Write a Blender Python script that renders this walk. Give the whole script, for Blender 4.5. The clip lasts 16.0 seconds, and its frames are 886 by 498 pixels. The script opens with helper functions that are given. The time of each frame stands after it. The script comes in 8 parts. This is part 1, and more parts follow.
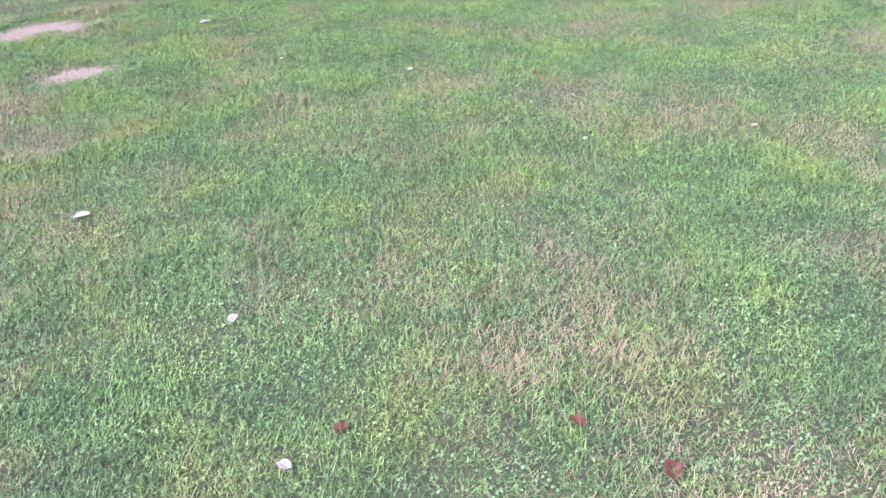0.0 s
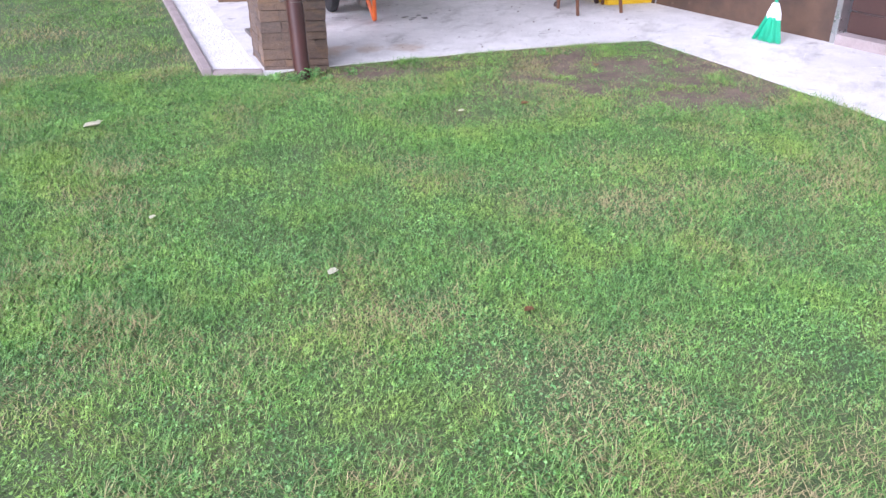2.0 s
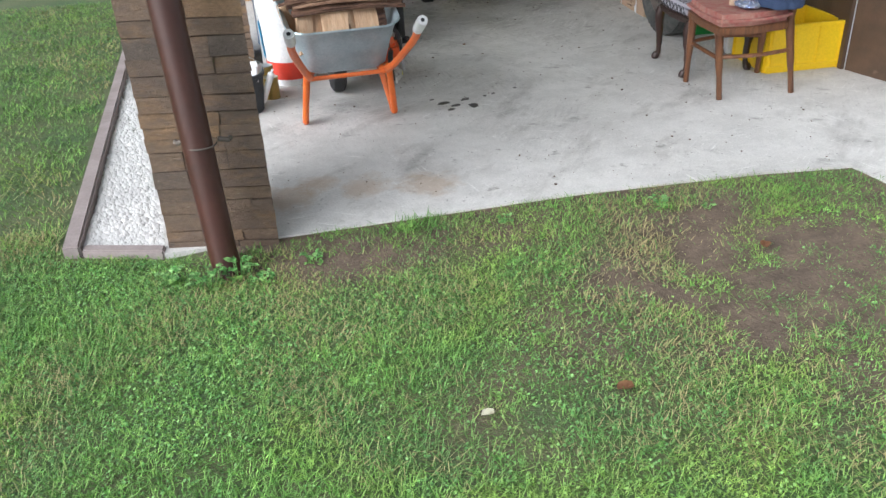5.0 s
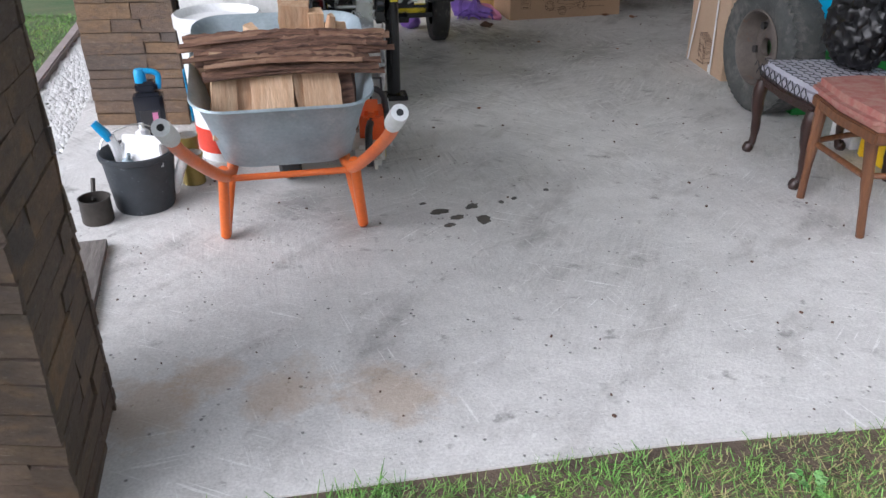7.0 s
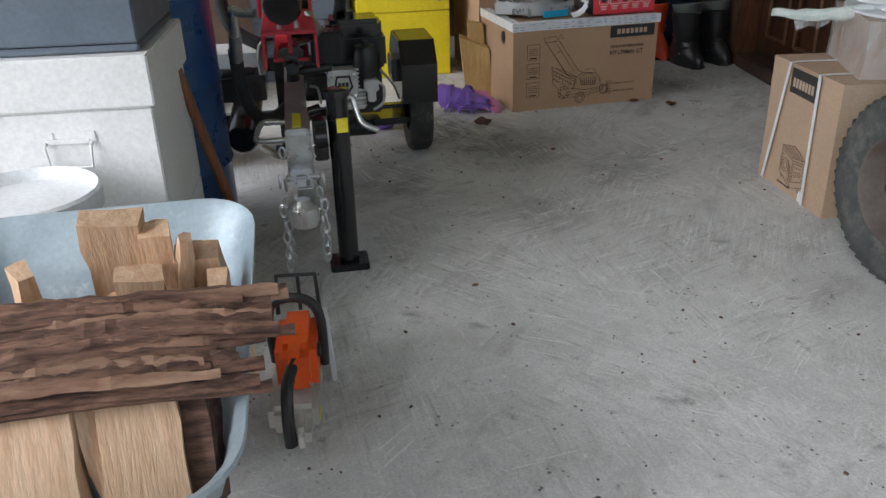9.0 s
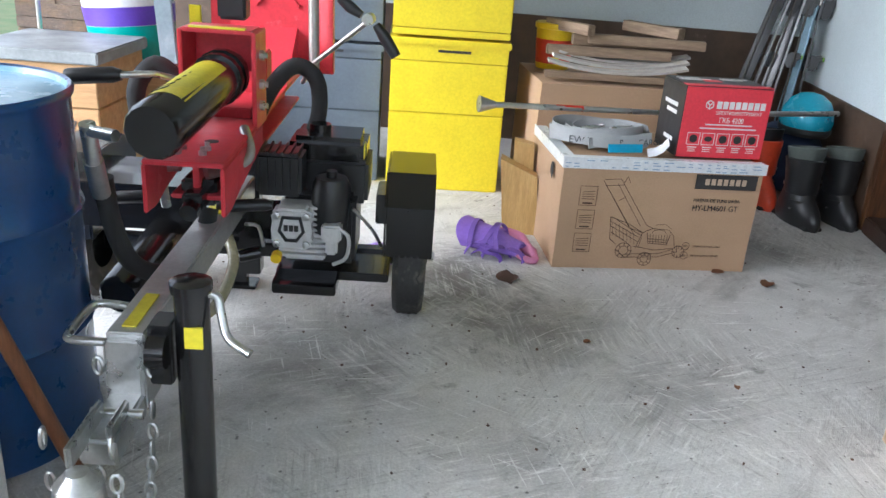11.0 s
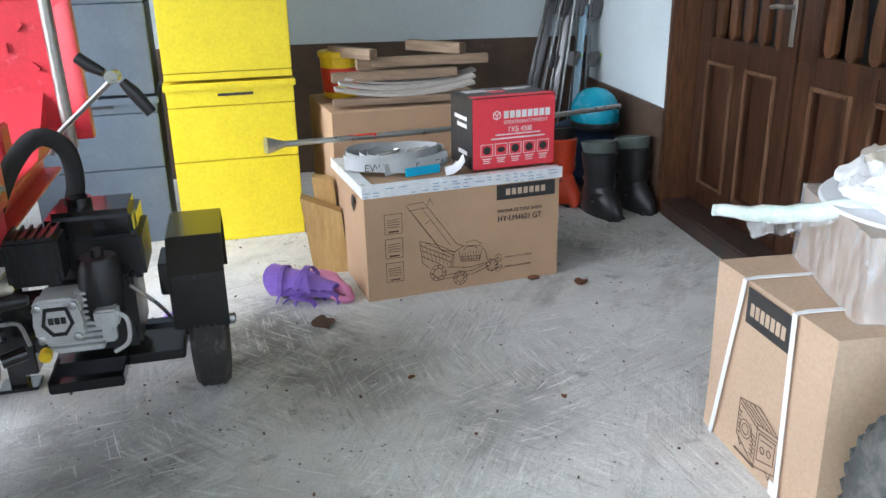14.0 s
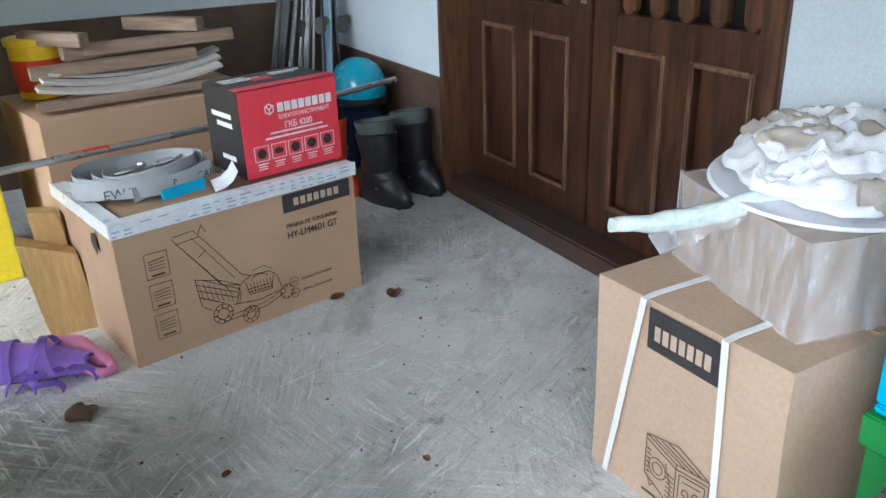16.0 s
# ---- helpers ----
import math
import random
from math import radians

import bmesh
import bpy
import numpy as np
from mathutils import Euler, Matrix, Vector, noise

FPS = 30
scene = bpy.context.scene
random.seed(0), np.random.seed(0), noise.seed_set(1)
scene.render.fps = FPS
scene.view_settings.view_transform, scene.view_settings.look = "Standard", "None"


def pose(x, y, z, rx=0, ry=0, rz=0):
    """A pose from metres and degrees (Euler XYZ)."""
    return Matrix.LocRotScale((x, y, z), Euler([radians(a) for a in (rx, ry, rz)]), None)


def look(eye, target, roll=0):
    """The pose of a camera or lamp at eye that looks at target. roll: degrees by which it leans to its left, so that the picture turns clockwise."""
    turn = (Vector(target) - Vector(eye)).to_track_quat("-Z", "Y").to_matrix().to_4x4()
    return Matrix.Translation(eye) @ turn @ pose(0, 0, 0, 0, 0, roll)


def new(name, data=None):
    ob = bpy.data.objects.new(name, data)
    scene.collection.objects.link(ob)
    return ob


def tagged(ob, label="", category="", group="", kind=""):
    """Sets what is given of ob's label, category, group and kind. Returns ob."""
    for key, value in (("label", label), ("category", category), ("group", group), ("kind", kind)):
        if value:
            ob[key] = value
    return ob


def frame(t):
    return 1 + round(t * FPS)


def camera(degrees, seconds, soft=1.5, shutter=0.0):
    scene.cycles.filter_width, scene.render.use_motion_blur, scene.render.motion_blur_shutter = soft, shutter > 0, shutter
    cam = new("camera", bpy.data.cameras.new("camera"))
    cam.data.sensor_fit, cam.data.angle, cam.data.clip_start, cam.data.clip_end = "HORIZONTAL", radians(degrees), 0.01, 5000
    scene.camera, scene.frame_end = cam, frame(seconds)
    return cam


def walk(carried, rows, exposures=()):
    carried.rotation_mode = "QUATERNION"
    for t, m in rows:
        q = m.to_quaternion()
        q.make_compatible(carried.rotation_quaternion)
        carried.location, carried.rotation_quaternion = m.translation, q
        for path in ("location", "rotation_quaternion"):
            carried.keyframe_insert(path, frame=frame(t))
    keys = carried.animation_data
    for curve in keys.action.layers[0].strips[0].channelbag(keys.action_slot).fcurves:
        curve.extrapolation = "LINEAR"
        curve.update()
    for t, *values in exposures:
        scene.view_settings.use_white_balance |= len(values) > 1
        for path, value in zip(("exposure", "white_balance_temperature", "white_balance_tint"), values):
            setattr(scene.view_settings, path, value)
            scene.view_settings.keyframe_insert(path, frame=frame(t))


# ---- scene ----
cam = camera(57.6, 16.0)
PATH = [
    (0, (-1.207, -7.047, 1.345), (-0.791, -5.358, 0.357), -4.6),
    (0.5, (-0.998, -6.576, 1.351), (-0.686, -4.861, 0.369), -2.5),
    (1, (-0.836, -6.095, 1.377), (-0.495, -4.411, 0.352), -5.5),
    (1.5, (-0.561, -5.627, 1.369), (-0.187, -3.927, 0.383), -3.2),
    (2, (-0.388, -5.193, 1.367), (-0.011, -3.46, 0.442), -0.3),
    (2.5, (-0.188, -4.789, 1.4), (0.166, -3.055, 0.469), -3.0),
    (3, (0.002, -4.351, 1.407), (0.178, -2.616, 0.429), -2.6),
    (3.5, (0.105, -3.912, 1.42), (0.337, -2.203, 0.406), -4.1),
    (4, (0.271, -3.496, 1.421), (0.473, -1.776, 0.421), -3.6),
    (4.2, (0.315, -3.329, 1.427), (0.456, -1.598, 0.435), -2.4),
    (6.3, (0.522, -1.678, 1.232), (0.645, 0.088, 0.302), -3.5),
    (6.5, (0.553, -1.538, 1.218), (0.681, 0.225, 0.283), -2.6),
    (7, (0.622, -1.147, 1.228), (0.717, 0.618, 0.291), -0.1),
    (7.5, (0.64, -0.762, 1.236), (0.82, 1.004, 0.314), -1.5),
    (8, (0.71, -0.375, 1.223), (0.81, 1.406, 0.318), -0.1),
    (8.5, (0.729, -0.025, 1.235), (0.752, 1.764, 0.343), 0.2),
    (9, (0.773, 0.33, 1.232), (0.872, 2.13, 0.365), -1.4),
    (9.2, (0.846, 0.526, 1.218), (0.898, 2.329, 0.354), -0.7),
    (11.3, (1.186, 1.49, 1.263), (1.054, 3.354, 0.55), 4.3),
    (11.5, (1.207, 1.506, 1.261), (1.021, 3.375, 0.571), 2.6),
    (12, (1.225, 1.496, 1.29), (1.064, 3.411, 0.736), 0.2),
    (12.5, (1.242, 1.488, 1.291), (1.116, 3.406, 0.736), -1.0),
    (13, (1.264, 1.5, 1.295), (1.268, 3.415, 0.718), -1.3),
    (13.5, (1.273, 1.526, 1.286), (1.376, 3.421, 0.656), -1.7),
    (14, (1.29, 1.59, 1.279), (1.548, 3.454, 0.601), -1.1),
    (14.5, (1.283, 1.706, 1.26), (1.733, 3.484, 0.463), -0.9),
    (15, (1.214, 1.885, 1.279), (1.965, 3.545, 0.454), -2.4),
    (15.5, (1.199, 2.041, 1.278), (2.031, 3.657, 0.443), -3.0),
    (16, (1.234, 2.221, 1.279), (2.094, 3.844, 0.487), -2.1),
]

walk(cam, [(t, look(eye, target, roll)) for t, eye, target, roll in PATH],
     exposures=[(0.0, 1.3, 5350, 64), (1.4, 1.27, 5350, 62), (2.3, 0.88, 5750, 14), (4.0, 0.68, 6200, 2), (6.3, 0.78, 5650, 23), (7.5, 0.5, 5950, 11), (9.0, 0.65, 5900, 11), (11.3, 1.95, 5550, 10), (14.0, 1.9, 5500, 9), (15.0, 1.7, 5350, 8), (16.0, 1.75, 5350, 8)])

# ---- world and light: an overcast day, daylight through the open front and side ----
world = bpy.data.worlds.new("sky")
scene.world = world
world.use_nodes = True
wn, wl = world.node_tree.nodes, world.node_tree.links
sky = wn.new("ShaderNodeTexSky")
sky.sky_type, sky.sun_disc = "NISHITA", False
sky.sun_elevation, sky.sun_rotation = radians(34), radians(-124)
sky.air_density, sky.dust_density = 1.0, 4.0
hsv = wn.new("ShaderNodeHueSaturation")
hsv.inputs["Saturation"].default_value = 0.22
wl.new(sky.outputs[0], hsv.inputs["Color"])
wl.new(hsv.outputs[0], wn["Background"].inputs[0])
wn["Background"].inputs[1].default_value = 0.15
sun_data = bpy.data.lights.new("sun", "SUN")
sun_data.energy, sun_data.angle, sun_data.color = 1.3, radians(75), (1.0, 0.96, 0.9)
sun = new("sun", sun_data)
sun.matrix_world = look((-11, -7.5, 9), (0, 0, 0))


# ---- materials ----
def nodes_of(name):
    m = bpy.data.materials.new(name)
    m.use_nodes = True
    n, l = m.node_tree.nodes, m.node_tree.links
    return m, n, l, n["Principled BSDF"]


def noise_node(n, l, vec, scale, detail=5, rough=0.6):
    t = n.new("ShaderNodeTexNoise")
    t.inputs["Scale"].default_value, t.inputs["Detail"].default_value, t.inputs["Roughness"].default_value = scale, detail, rough
    l.new(vec, t.inputs["Vector"])
    return t.outputs["Fac"]


def ramp(n, l, fac, lo, hi, a=(0, 0, 0, 1), b=(1, 1, 1, 1)):
    r = n.new("ShaderNodeValToRGB")
    r.color_ramp.elements[0].position, r.color_ramp.elements[1].position = lo, hi
    r.color_ramp.elements[0].color, r.color_ramp.elements[1].color = a, b
    l.new(fac, r.inputs[0])
    return r.outputs[0]


def mix(n, l, fac, a, b, mode="MIX"):
    x = n.new("ShaderNodeMix")
    x.data_type, x.blend_type = "RGBA", mode
    for sock, v in ((x.inputs[0], fac), (x.inputs[6], a), (x.inputs[7], b)):
        if hasattr(v, "links"):
            l.new(v, sock)
        elif isinstance(v, (int, float)):
            sock.default_value = v
        else:
            sock.default_value = (*v[:3], 1)
    return x.outputs[2]


def bump(n, l, bsdf, height, strength, dist=0.01):
    b = n.new("ShaderNodeBump")
    b.inputs["Strength"].default_value, b.inputs["Distance"].default_value = strength, dist
    l.new(height, b.inputs["Height"])
    l.new(b.outputs[0], bsdf.inputs["Normal"])


def coords(n, l, stretch=(1, 1, 1), turn=0.0):
    c = n.new("ShaderNodeTexCoord")
    mp = n.new("ShaderNodeMapping")
    mp.vector_type = "TEXTURE"
    mp.inputs["Scale"].default_value = tuple(1.0 / k for k in stretch)
    mp.inputs["Rotation"].default_value = (0, 0, radians(turn))
    l.new(c.outputs["Object"], mp.inputs[0])
    return mp.outputs[0]


def mat(name, a, b=None, rough=0.6, metal=0.0, scale=6.0, fine=90.0, relief=0.15, stretch=(1, 1, 1), dirt=None, dirt_amount=0.55, spread=0.0, coat=0.0):
    """A plain surface: two tones at a large scale, fine grain, fine relief, optional dirt blotches."""
    m, n, l, p = nodes_of(name)
    vec = coords(n, l, stretch)
    b = b or tuple(c * 0.82 for c in a)
    col = mix(n, l, ramp(n, l, noise_node(n, l, vec, scale), 0.35, 0.65), a, b)
    grain = noise_node(n, l, vec, fine, 4)
    col = mix(n, l, 0.35, col, ramp(n, l, grain, 0.3, 0.7, (0.55, 0.55, 0.55, 1), (1, 1, 1, 1)), "MULTIPLY")
    if dirt:
        col = mix(n, l, ramp(n, l, noise_node(n, l, vec, scale * 1.7, 8, 0.7), dirt_amount, dirt_amount + 0.14), col, dirt)
    if spread:
        info = n.new("ShaderNodeObjectInfo")
        col = mix(n, l, 1.0, col, ramp(n, l, info.outputs["Random"], 0.0, 1.0, (1 - spread, 1 - spread, 1 - spread, 1), (1 + spread, 1 + spread, 1 + spread, 1)), "MULTIPLY")
    l.new(col, p.inputs["Base Color"])
    p.inputs["Metallic"].default_value = metal
    p.inputs["Coat Weight"].default_value = coat
    rr = n.new("ShaderNodeMapRange")
    rr.inputs["To Min"].default_value, rr.inputs["To Max"].default_value = max(0.03, rough - 0.12), min(1, rough + 0.12)
    l.new(noise_node(n, l, vec, scale * 3), rr.inputs[0])
    l.new(rr.outputs[0], p.inputs["Roughness"])
    if relief:
        bump(n, l, p, grain, relief, 0.004)
    return m


def wood(name, a, b, rough=0.6, along="z", scale=7.0, relief=0.35, spread=0.25, coat=0.0):
    st = {"x": (0.12, 1, 1), "y": (1, 0.12, 1), "z": (1, 1, 0.12)}[along]
    m, n, l, p = nodes_of(name)
    vec = coords(n, l, st)
    info = n.new("ShaderNodeObjectInfo")
    add = n.new("ShaderNodeVectorMath")
    l.new(vec, add.inputs[0])
    sc = n.new("ShaderNodeVectorMath")
    sc.operation = "SCALE"
    sc.inputs[0].default_value = (7, 3, 5)
    l.new(info.outputs["Random"], sc.inputs["Scale"])
    l.new(sc.outputs[0], add.inputs[1])
    v = add.outputs[0]
    rings = noise_node(n, l, v, scale * 6, 6, 0.65)
    col = mix(n, l, ramp(n, l, rings, 0.38, 0.62), a, b)
    col = mix(n, l, ramp(n, l, noise_node(n, l, v, scale, 3), 0.3, 0.75), col, mix(n, l, 0.5, col, b), "MIX")
    fib = noise_node(n, l, v, scale * 40, 3)
    col = mix(n, l, 0.4, col, ramp(n, l, fib, 0.3, 0.7, (0.5, 0.5, 0.5, 1), (1, 1, 1, 1)), "MULTIPLY")
    col = mix(n, l, 1.0, col, ramp(n, l, info.outputs["Random"], 0, 1, (1 - spread,) * 3 + (1,), (1, 1, 1, 1)), "MULTIPLY")
    l.new(col, p.inputs["Base Color"])
    p.inputs["Roughness"].default_value = rough
    p.inputs["Coat Weight"].default_value = coat
    bump(n, l, p, fib if relief < 0.4 else rings, relief, 0.006)
    return m


def concrete_mat():
    """Rough-screeded slab: cloudy grey, ridges left by the float in patches of different direction, scrapes, pits and stains."""
    m, n, l, p = nodes_of("concrete")
    v = coords(n, l)

    def times(a, b):
        f = n.new("ShaderNodeMath")
        f.operation = "MULTIPLY"
        for sock, q in zip(f.inputs, (a, b)):
            if hasattr(q, "links"):
                l.new(q, sock)
            else:
                sock.default_value = q
        return f.outputs[0]

    col = mix(n, l, ramp(n, l, noise_node(n, l, v, 0.8, 6, 0.62), 0.36, 0.66), (0.66, 0.65, 0.625), (0.53, 0.522, 0.50))
    col = mix(n, l, ramp(n, l, noise_node(n, l, v, 5.5, 8, 0.7), 0.42, 0.68, (0, 0, 0, 1), (0.5, 0.5, 0.5, 1)), col, (0.40, 0.394, 0.378))
    # soft grey-brown smears and darker oily blotches
    smear = ramp(n, l, noise_node(n, l, coords(n, l, (1.0, 2.2, 1), 55), 1.7, 7, 0.68), 0.54, 0.70, (0, 0, 0, 1), (0.62, 0.62, 0.62, 1))
    col = mix(n, l, smear, col, (0.235, 0.222, 0.205))
    blotch = ramp(n, l, noise_node(n, l, coords(n, l, (1.0, 1.7, 1), -20), 3.6, 6, 0.6), 0.63, 0.74, (0, 0, 0, 1), (0.75, 0.75, 0.75, 1))
    col = mix(n, l, blotch, col, (0.135, 0.128, 0.118))
    spots = ramp(n, l, noise_node(n, l, v, 10, 5, 0.62), 0.635, 0.71, (0, 0, 0, 1), (0.6, 0.6, 0.6, 1))
    col = mix(n, l, spots, col, (0.16, 0.152, 0.14))
    chalk = ramp(n, l, noise_node(n, l, coords(n, l, (1, 1.5, 1), 30), 13, 6, 0.7), 0.62, 0.69, (0, 0, 0, 1), (0.65, 0.65, 0.65, 1))
    col = mix(n, l, chalk, col, (0.76, 0.755, 0.73))
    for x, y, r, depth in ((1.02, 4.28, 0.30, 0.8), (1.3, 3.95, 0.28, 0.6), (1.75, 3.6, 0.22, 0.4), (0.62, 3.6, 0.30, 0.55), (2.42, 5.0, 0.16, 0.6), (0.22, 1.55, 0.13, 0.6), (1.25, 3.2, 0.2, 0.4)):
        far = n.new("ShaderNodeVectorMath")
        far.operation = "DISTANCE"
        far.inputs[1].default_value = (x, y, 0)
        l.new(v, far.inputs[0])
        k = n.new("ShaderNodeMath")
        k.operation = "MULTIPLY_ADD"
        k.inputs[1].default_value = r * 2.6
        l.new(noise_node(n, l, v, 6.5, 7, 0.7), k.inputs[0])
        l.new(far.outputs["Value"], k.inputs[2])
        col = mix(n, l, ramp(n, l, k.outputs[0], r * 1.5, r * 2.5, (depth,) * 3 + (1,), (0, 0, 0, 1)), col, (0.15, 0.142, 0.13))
    # float ridges: fine parallel relief whose direction changes from patch to patch
    ridges = None
    split = n.new("ShaderNodeSeparateXYZ")
    l.new(v, split.inputs[0])
    deep = n.new("ShaderNodeMapRange")
    deep.inputs["From Min"].default_value, deep.inputs["From Max"].default_value = 0.4, 3.0
    deep.inputs["To Min"].default_value, deep.inputs["To Max"].default_value = 0.12, 1.0
    l.new(split.outputs[1], deep.inputs[0])
    for q, (turn, scale, seed) in enumerate(((48, 64, 0.9), (-62, 58, 1.25), (12, 70, 1.05), (-25, 60, 0.75))):
        line = noise_node(n, l, coords(n, l, (scale, 5.5, 1), turn), 1.0, 5, 0.68)
        where = ramp(n, l, noise_node(n, l, coords(n, l, (seed, seed, 1), turn + 71), 1.3, 3, 0.5), 0.49, 0.62)
        where = times(where, deep.outputs[0])
        patch = mix(n, l, where, (0.5, 0.5, 0.5), line)
        ridges = patch if ridges is None else mix(n, l, 0.5, ridges, patch)
        worn = times(ramp(n, l, line, 0.55, 0.66), where)
        col = mix(n, l, times(worn, 0.75), col, (0.78, 0.77, 0.74))
        low = times(ramp(n, l, line, 0.32, 0.45, (1, 1, 1, 1), (0, 0, 0, 1)), where)
        col = mix(n, l, times(low, 0.6), col, (0.21, 0.203, 0.19))
    # single pale scratches
    for turn, amount in ((66, 0.75), (-40, 0.7), (104, 0.7), (20, 0.65)):
        marks = ramp(n, l, noise_node(n, l, coords(n, l, (110, 4.5, 1), turn), 1.0, 2, 0.5), 0.645, 0.68)
        where = ramp(n, l, noise_node(n, l, coords(n, l, (1, 1, 1), turn + 40), 1.9, 4), 0.50, 0.60)
        col = mix(n, l, times(times(marks, where), amount), col, (0.78, 0.775, 0.75))
    # pits
    vo = n.new("ShaderNodeTexVoronoi")
    vo.inputs["Scale"].default_value = 36
    l.new(v, vo.inputs["Vector"])
    hole = mix(n, l, ramp(n, l, noise_node(n, l, v, 9, 3), 0.54, 0.60), (1, 1, 1), ramp(n, l, vo.outputs["Distance"], 0.08, 0.2))
    col = mix(n, l, 0.6, col, hole, "MULTIPLY")
    fine = noise_node(n, l, v, 130, 5, 0.7)
    col = mix(n, l, 0.36, col, ramp(n, l, fine, 0.34, 0.62, (0.5, 0.5, 0.5, 1), (1.15, 1.15, 1.15, 1)), "MULTIPLY")
    # rusty tan patches near the threshold
    for x, y, r in ((0.0, 0.40, 0.17), (0.12, 0.52, 0.12), (0.58, 0.43, 0.16), (0.33, 0.46, 0.15)):
        far = n.new("ShaderNodeVectorMath")
        far.operation = "DISTANCE"
        far.inputs[1].default_value = (x, y, 0)
        l.new(v, far.inputs[0])
        k = n.new("ShaderNodeMath")
        k.operation = "MULTIPLY_ADD"
        k.inputs[1].default_value = r * 2.2
        l.new(noise_node(n, l, v, 9, 6, 0.7), k.inputs[0])
        l.new(far.outputs["Value"], k.inputs[2])
        col = mix(n, l, ramp(n, l, k.outputs[0], r * 1.45, r * 2.0, (0.5, 0.5, 0.5, 1), (0, 0, 0, 1)), col, (0.40, 0.28, 0.17))
    l.new(col, p.inputs["Base Color"])
    p.inputs["Roughness"].default_value = 0.8
    h = mix(n, l, 0.78, mix(n, l, 0.7, fine, noise_node(n, l, v, 26, 6, 0.65)), ridges)
    h = mix(n, l, 0.5, h, hole, "MULTIPLY")
    bump(n, l, p, h, 0.8, 0.022)
    return m


def soil_mat():
    """Lawn ground: dark soil with thatch, and bare brown earth where it is worn."""
    m, n, l, p = nodes_of("lawn_soil")
    v = coords(n, l)
    green = mix(n, l, ramp(n, l, noise_node(n, l, v, 3.0, 6), 0.35, 0.65), (0.06, 0.115, 0.04), (0.12, 0.135, 0.06))
    earth = mix(n, l, ramp(n, l, noise_node(n, l, v, 9, 8, 0.7), 0.35, 0.65), (0.19, 0.138, 0.10), (0.10, 0.075, 0.056))
    geo = n.new("ShaderNodeAttribute")
    geo.attribute_name = "bare"
    dead = n.new("ShaderNodeAttribute")
    dead.attribute_name = "straw"
    earth = mix(n, l, dead.outputs["Fac"], earth, (0.36, 0.315, 0.195))
    col = mix(n, l, ramp(n, l, geo.outputs["Fac"], 0.12, 0.5), green, earth)
    g = noise_node(n, l, v, 70, 6)
    col = mix(n, l, 0.5, col, ramp(n, l, g, 0.3, 0.7, (0.4, 0.4, 0.4, 1), (1, 1, 1, 1)), "MULTIPLY")
    l.new(col, p.inputs["Base Color"])
    p.inputs["Roughness"].default_value = 0.95
    bump(n, l, p, g, 0.6, 0.01)
    return m


def blade_mat(name, a, b, straw, straw_from):
    m, n, l, p = nodes_of(name)
    geo = n.new("ShaderNodeNewGeometry")
    v = coords(n, l)
    rnd = geo.outputs["Random Per Island"]
    col = mix(n, l, rnd, a, b)
    tuft = noise_node(n, l, v, 2.3, 4, 0.6)
    col = mix(n, l, ramp(n, l, tuft, 0.4, 0.62), col, mix(n, l, 0.5, col, (0.065, 0.165, 0.06)))
    lush = ramp(n, l, noise_node(n, l, v, 1.9, 5, 0.65), 0.5, 0.64, (0, 0, 0, 1), (0.55, 0.55, 0.55, 1))
    col = mix(n, l, lush, col, (0.27, 0.40, 0.075))
    clump = ramp(n, l, noise_node(n, l, v, 26, 4, 0.7), 0.34, 0.66, (0.5, 0.52, 0.5, 1), (1.35, 1.32, 1.25, 1))
    col = mix(n, l, 0.9, col, clump, "MULTIPLY")
    fleck = ramp(n, l, noise_node(n, l, v, 75, 2, 0.5), 0.36, 0.62, (0.5, 0.52, 0.5, 1), (1.4, 1.36, 1.3, 1))
    col = mix(n, l, 0.8, col, fleck, "MULTIPLY")
    dry = n.new("ShaderNodeMath")
    dry.operation = "ADD"
    l.new(noise_node(n, l, v, 1.1, 5, 0.65), dry.inputs[0])
    half = n.new("ShaderNodeMath")
    half.operation = "MULTIPLY"
    half.inputs[1].default_value = 0.3
    sep = n.new("ShaderNodeMath")
    sep.operation = "FRACT"
    big = n.new("ShaderNodeMath")
    big.operation = "MULTIPLY"
    big.inputs[1].default_value = 37.0
    l.new(rnd, big.inputs[0])
    l.new(big.outputs[0], sep.inputs[0])
    l.new(sep.outputs[0], half.inputs[0])
    l.new(half.outputs[0], dry.inputs[1])
    col = mix(n, l, ramp(n, l, dry.outputs[0], straw_from, straw_from + 0.12), col, straw)
    l.new(col, p.inputs["Base Color"])
    p.inputs["Roughness"].default_value = 0.6
    p.inputs["Specular IOR Level"].default_value = 0.35
    return m


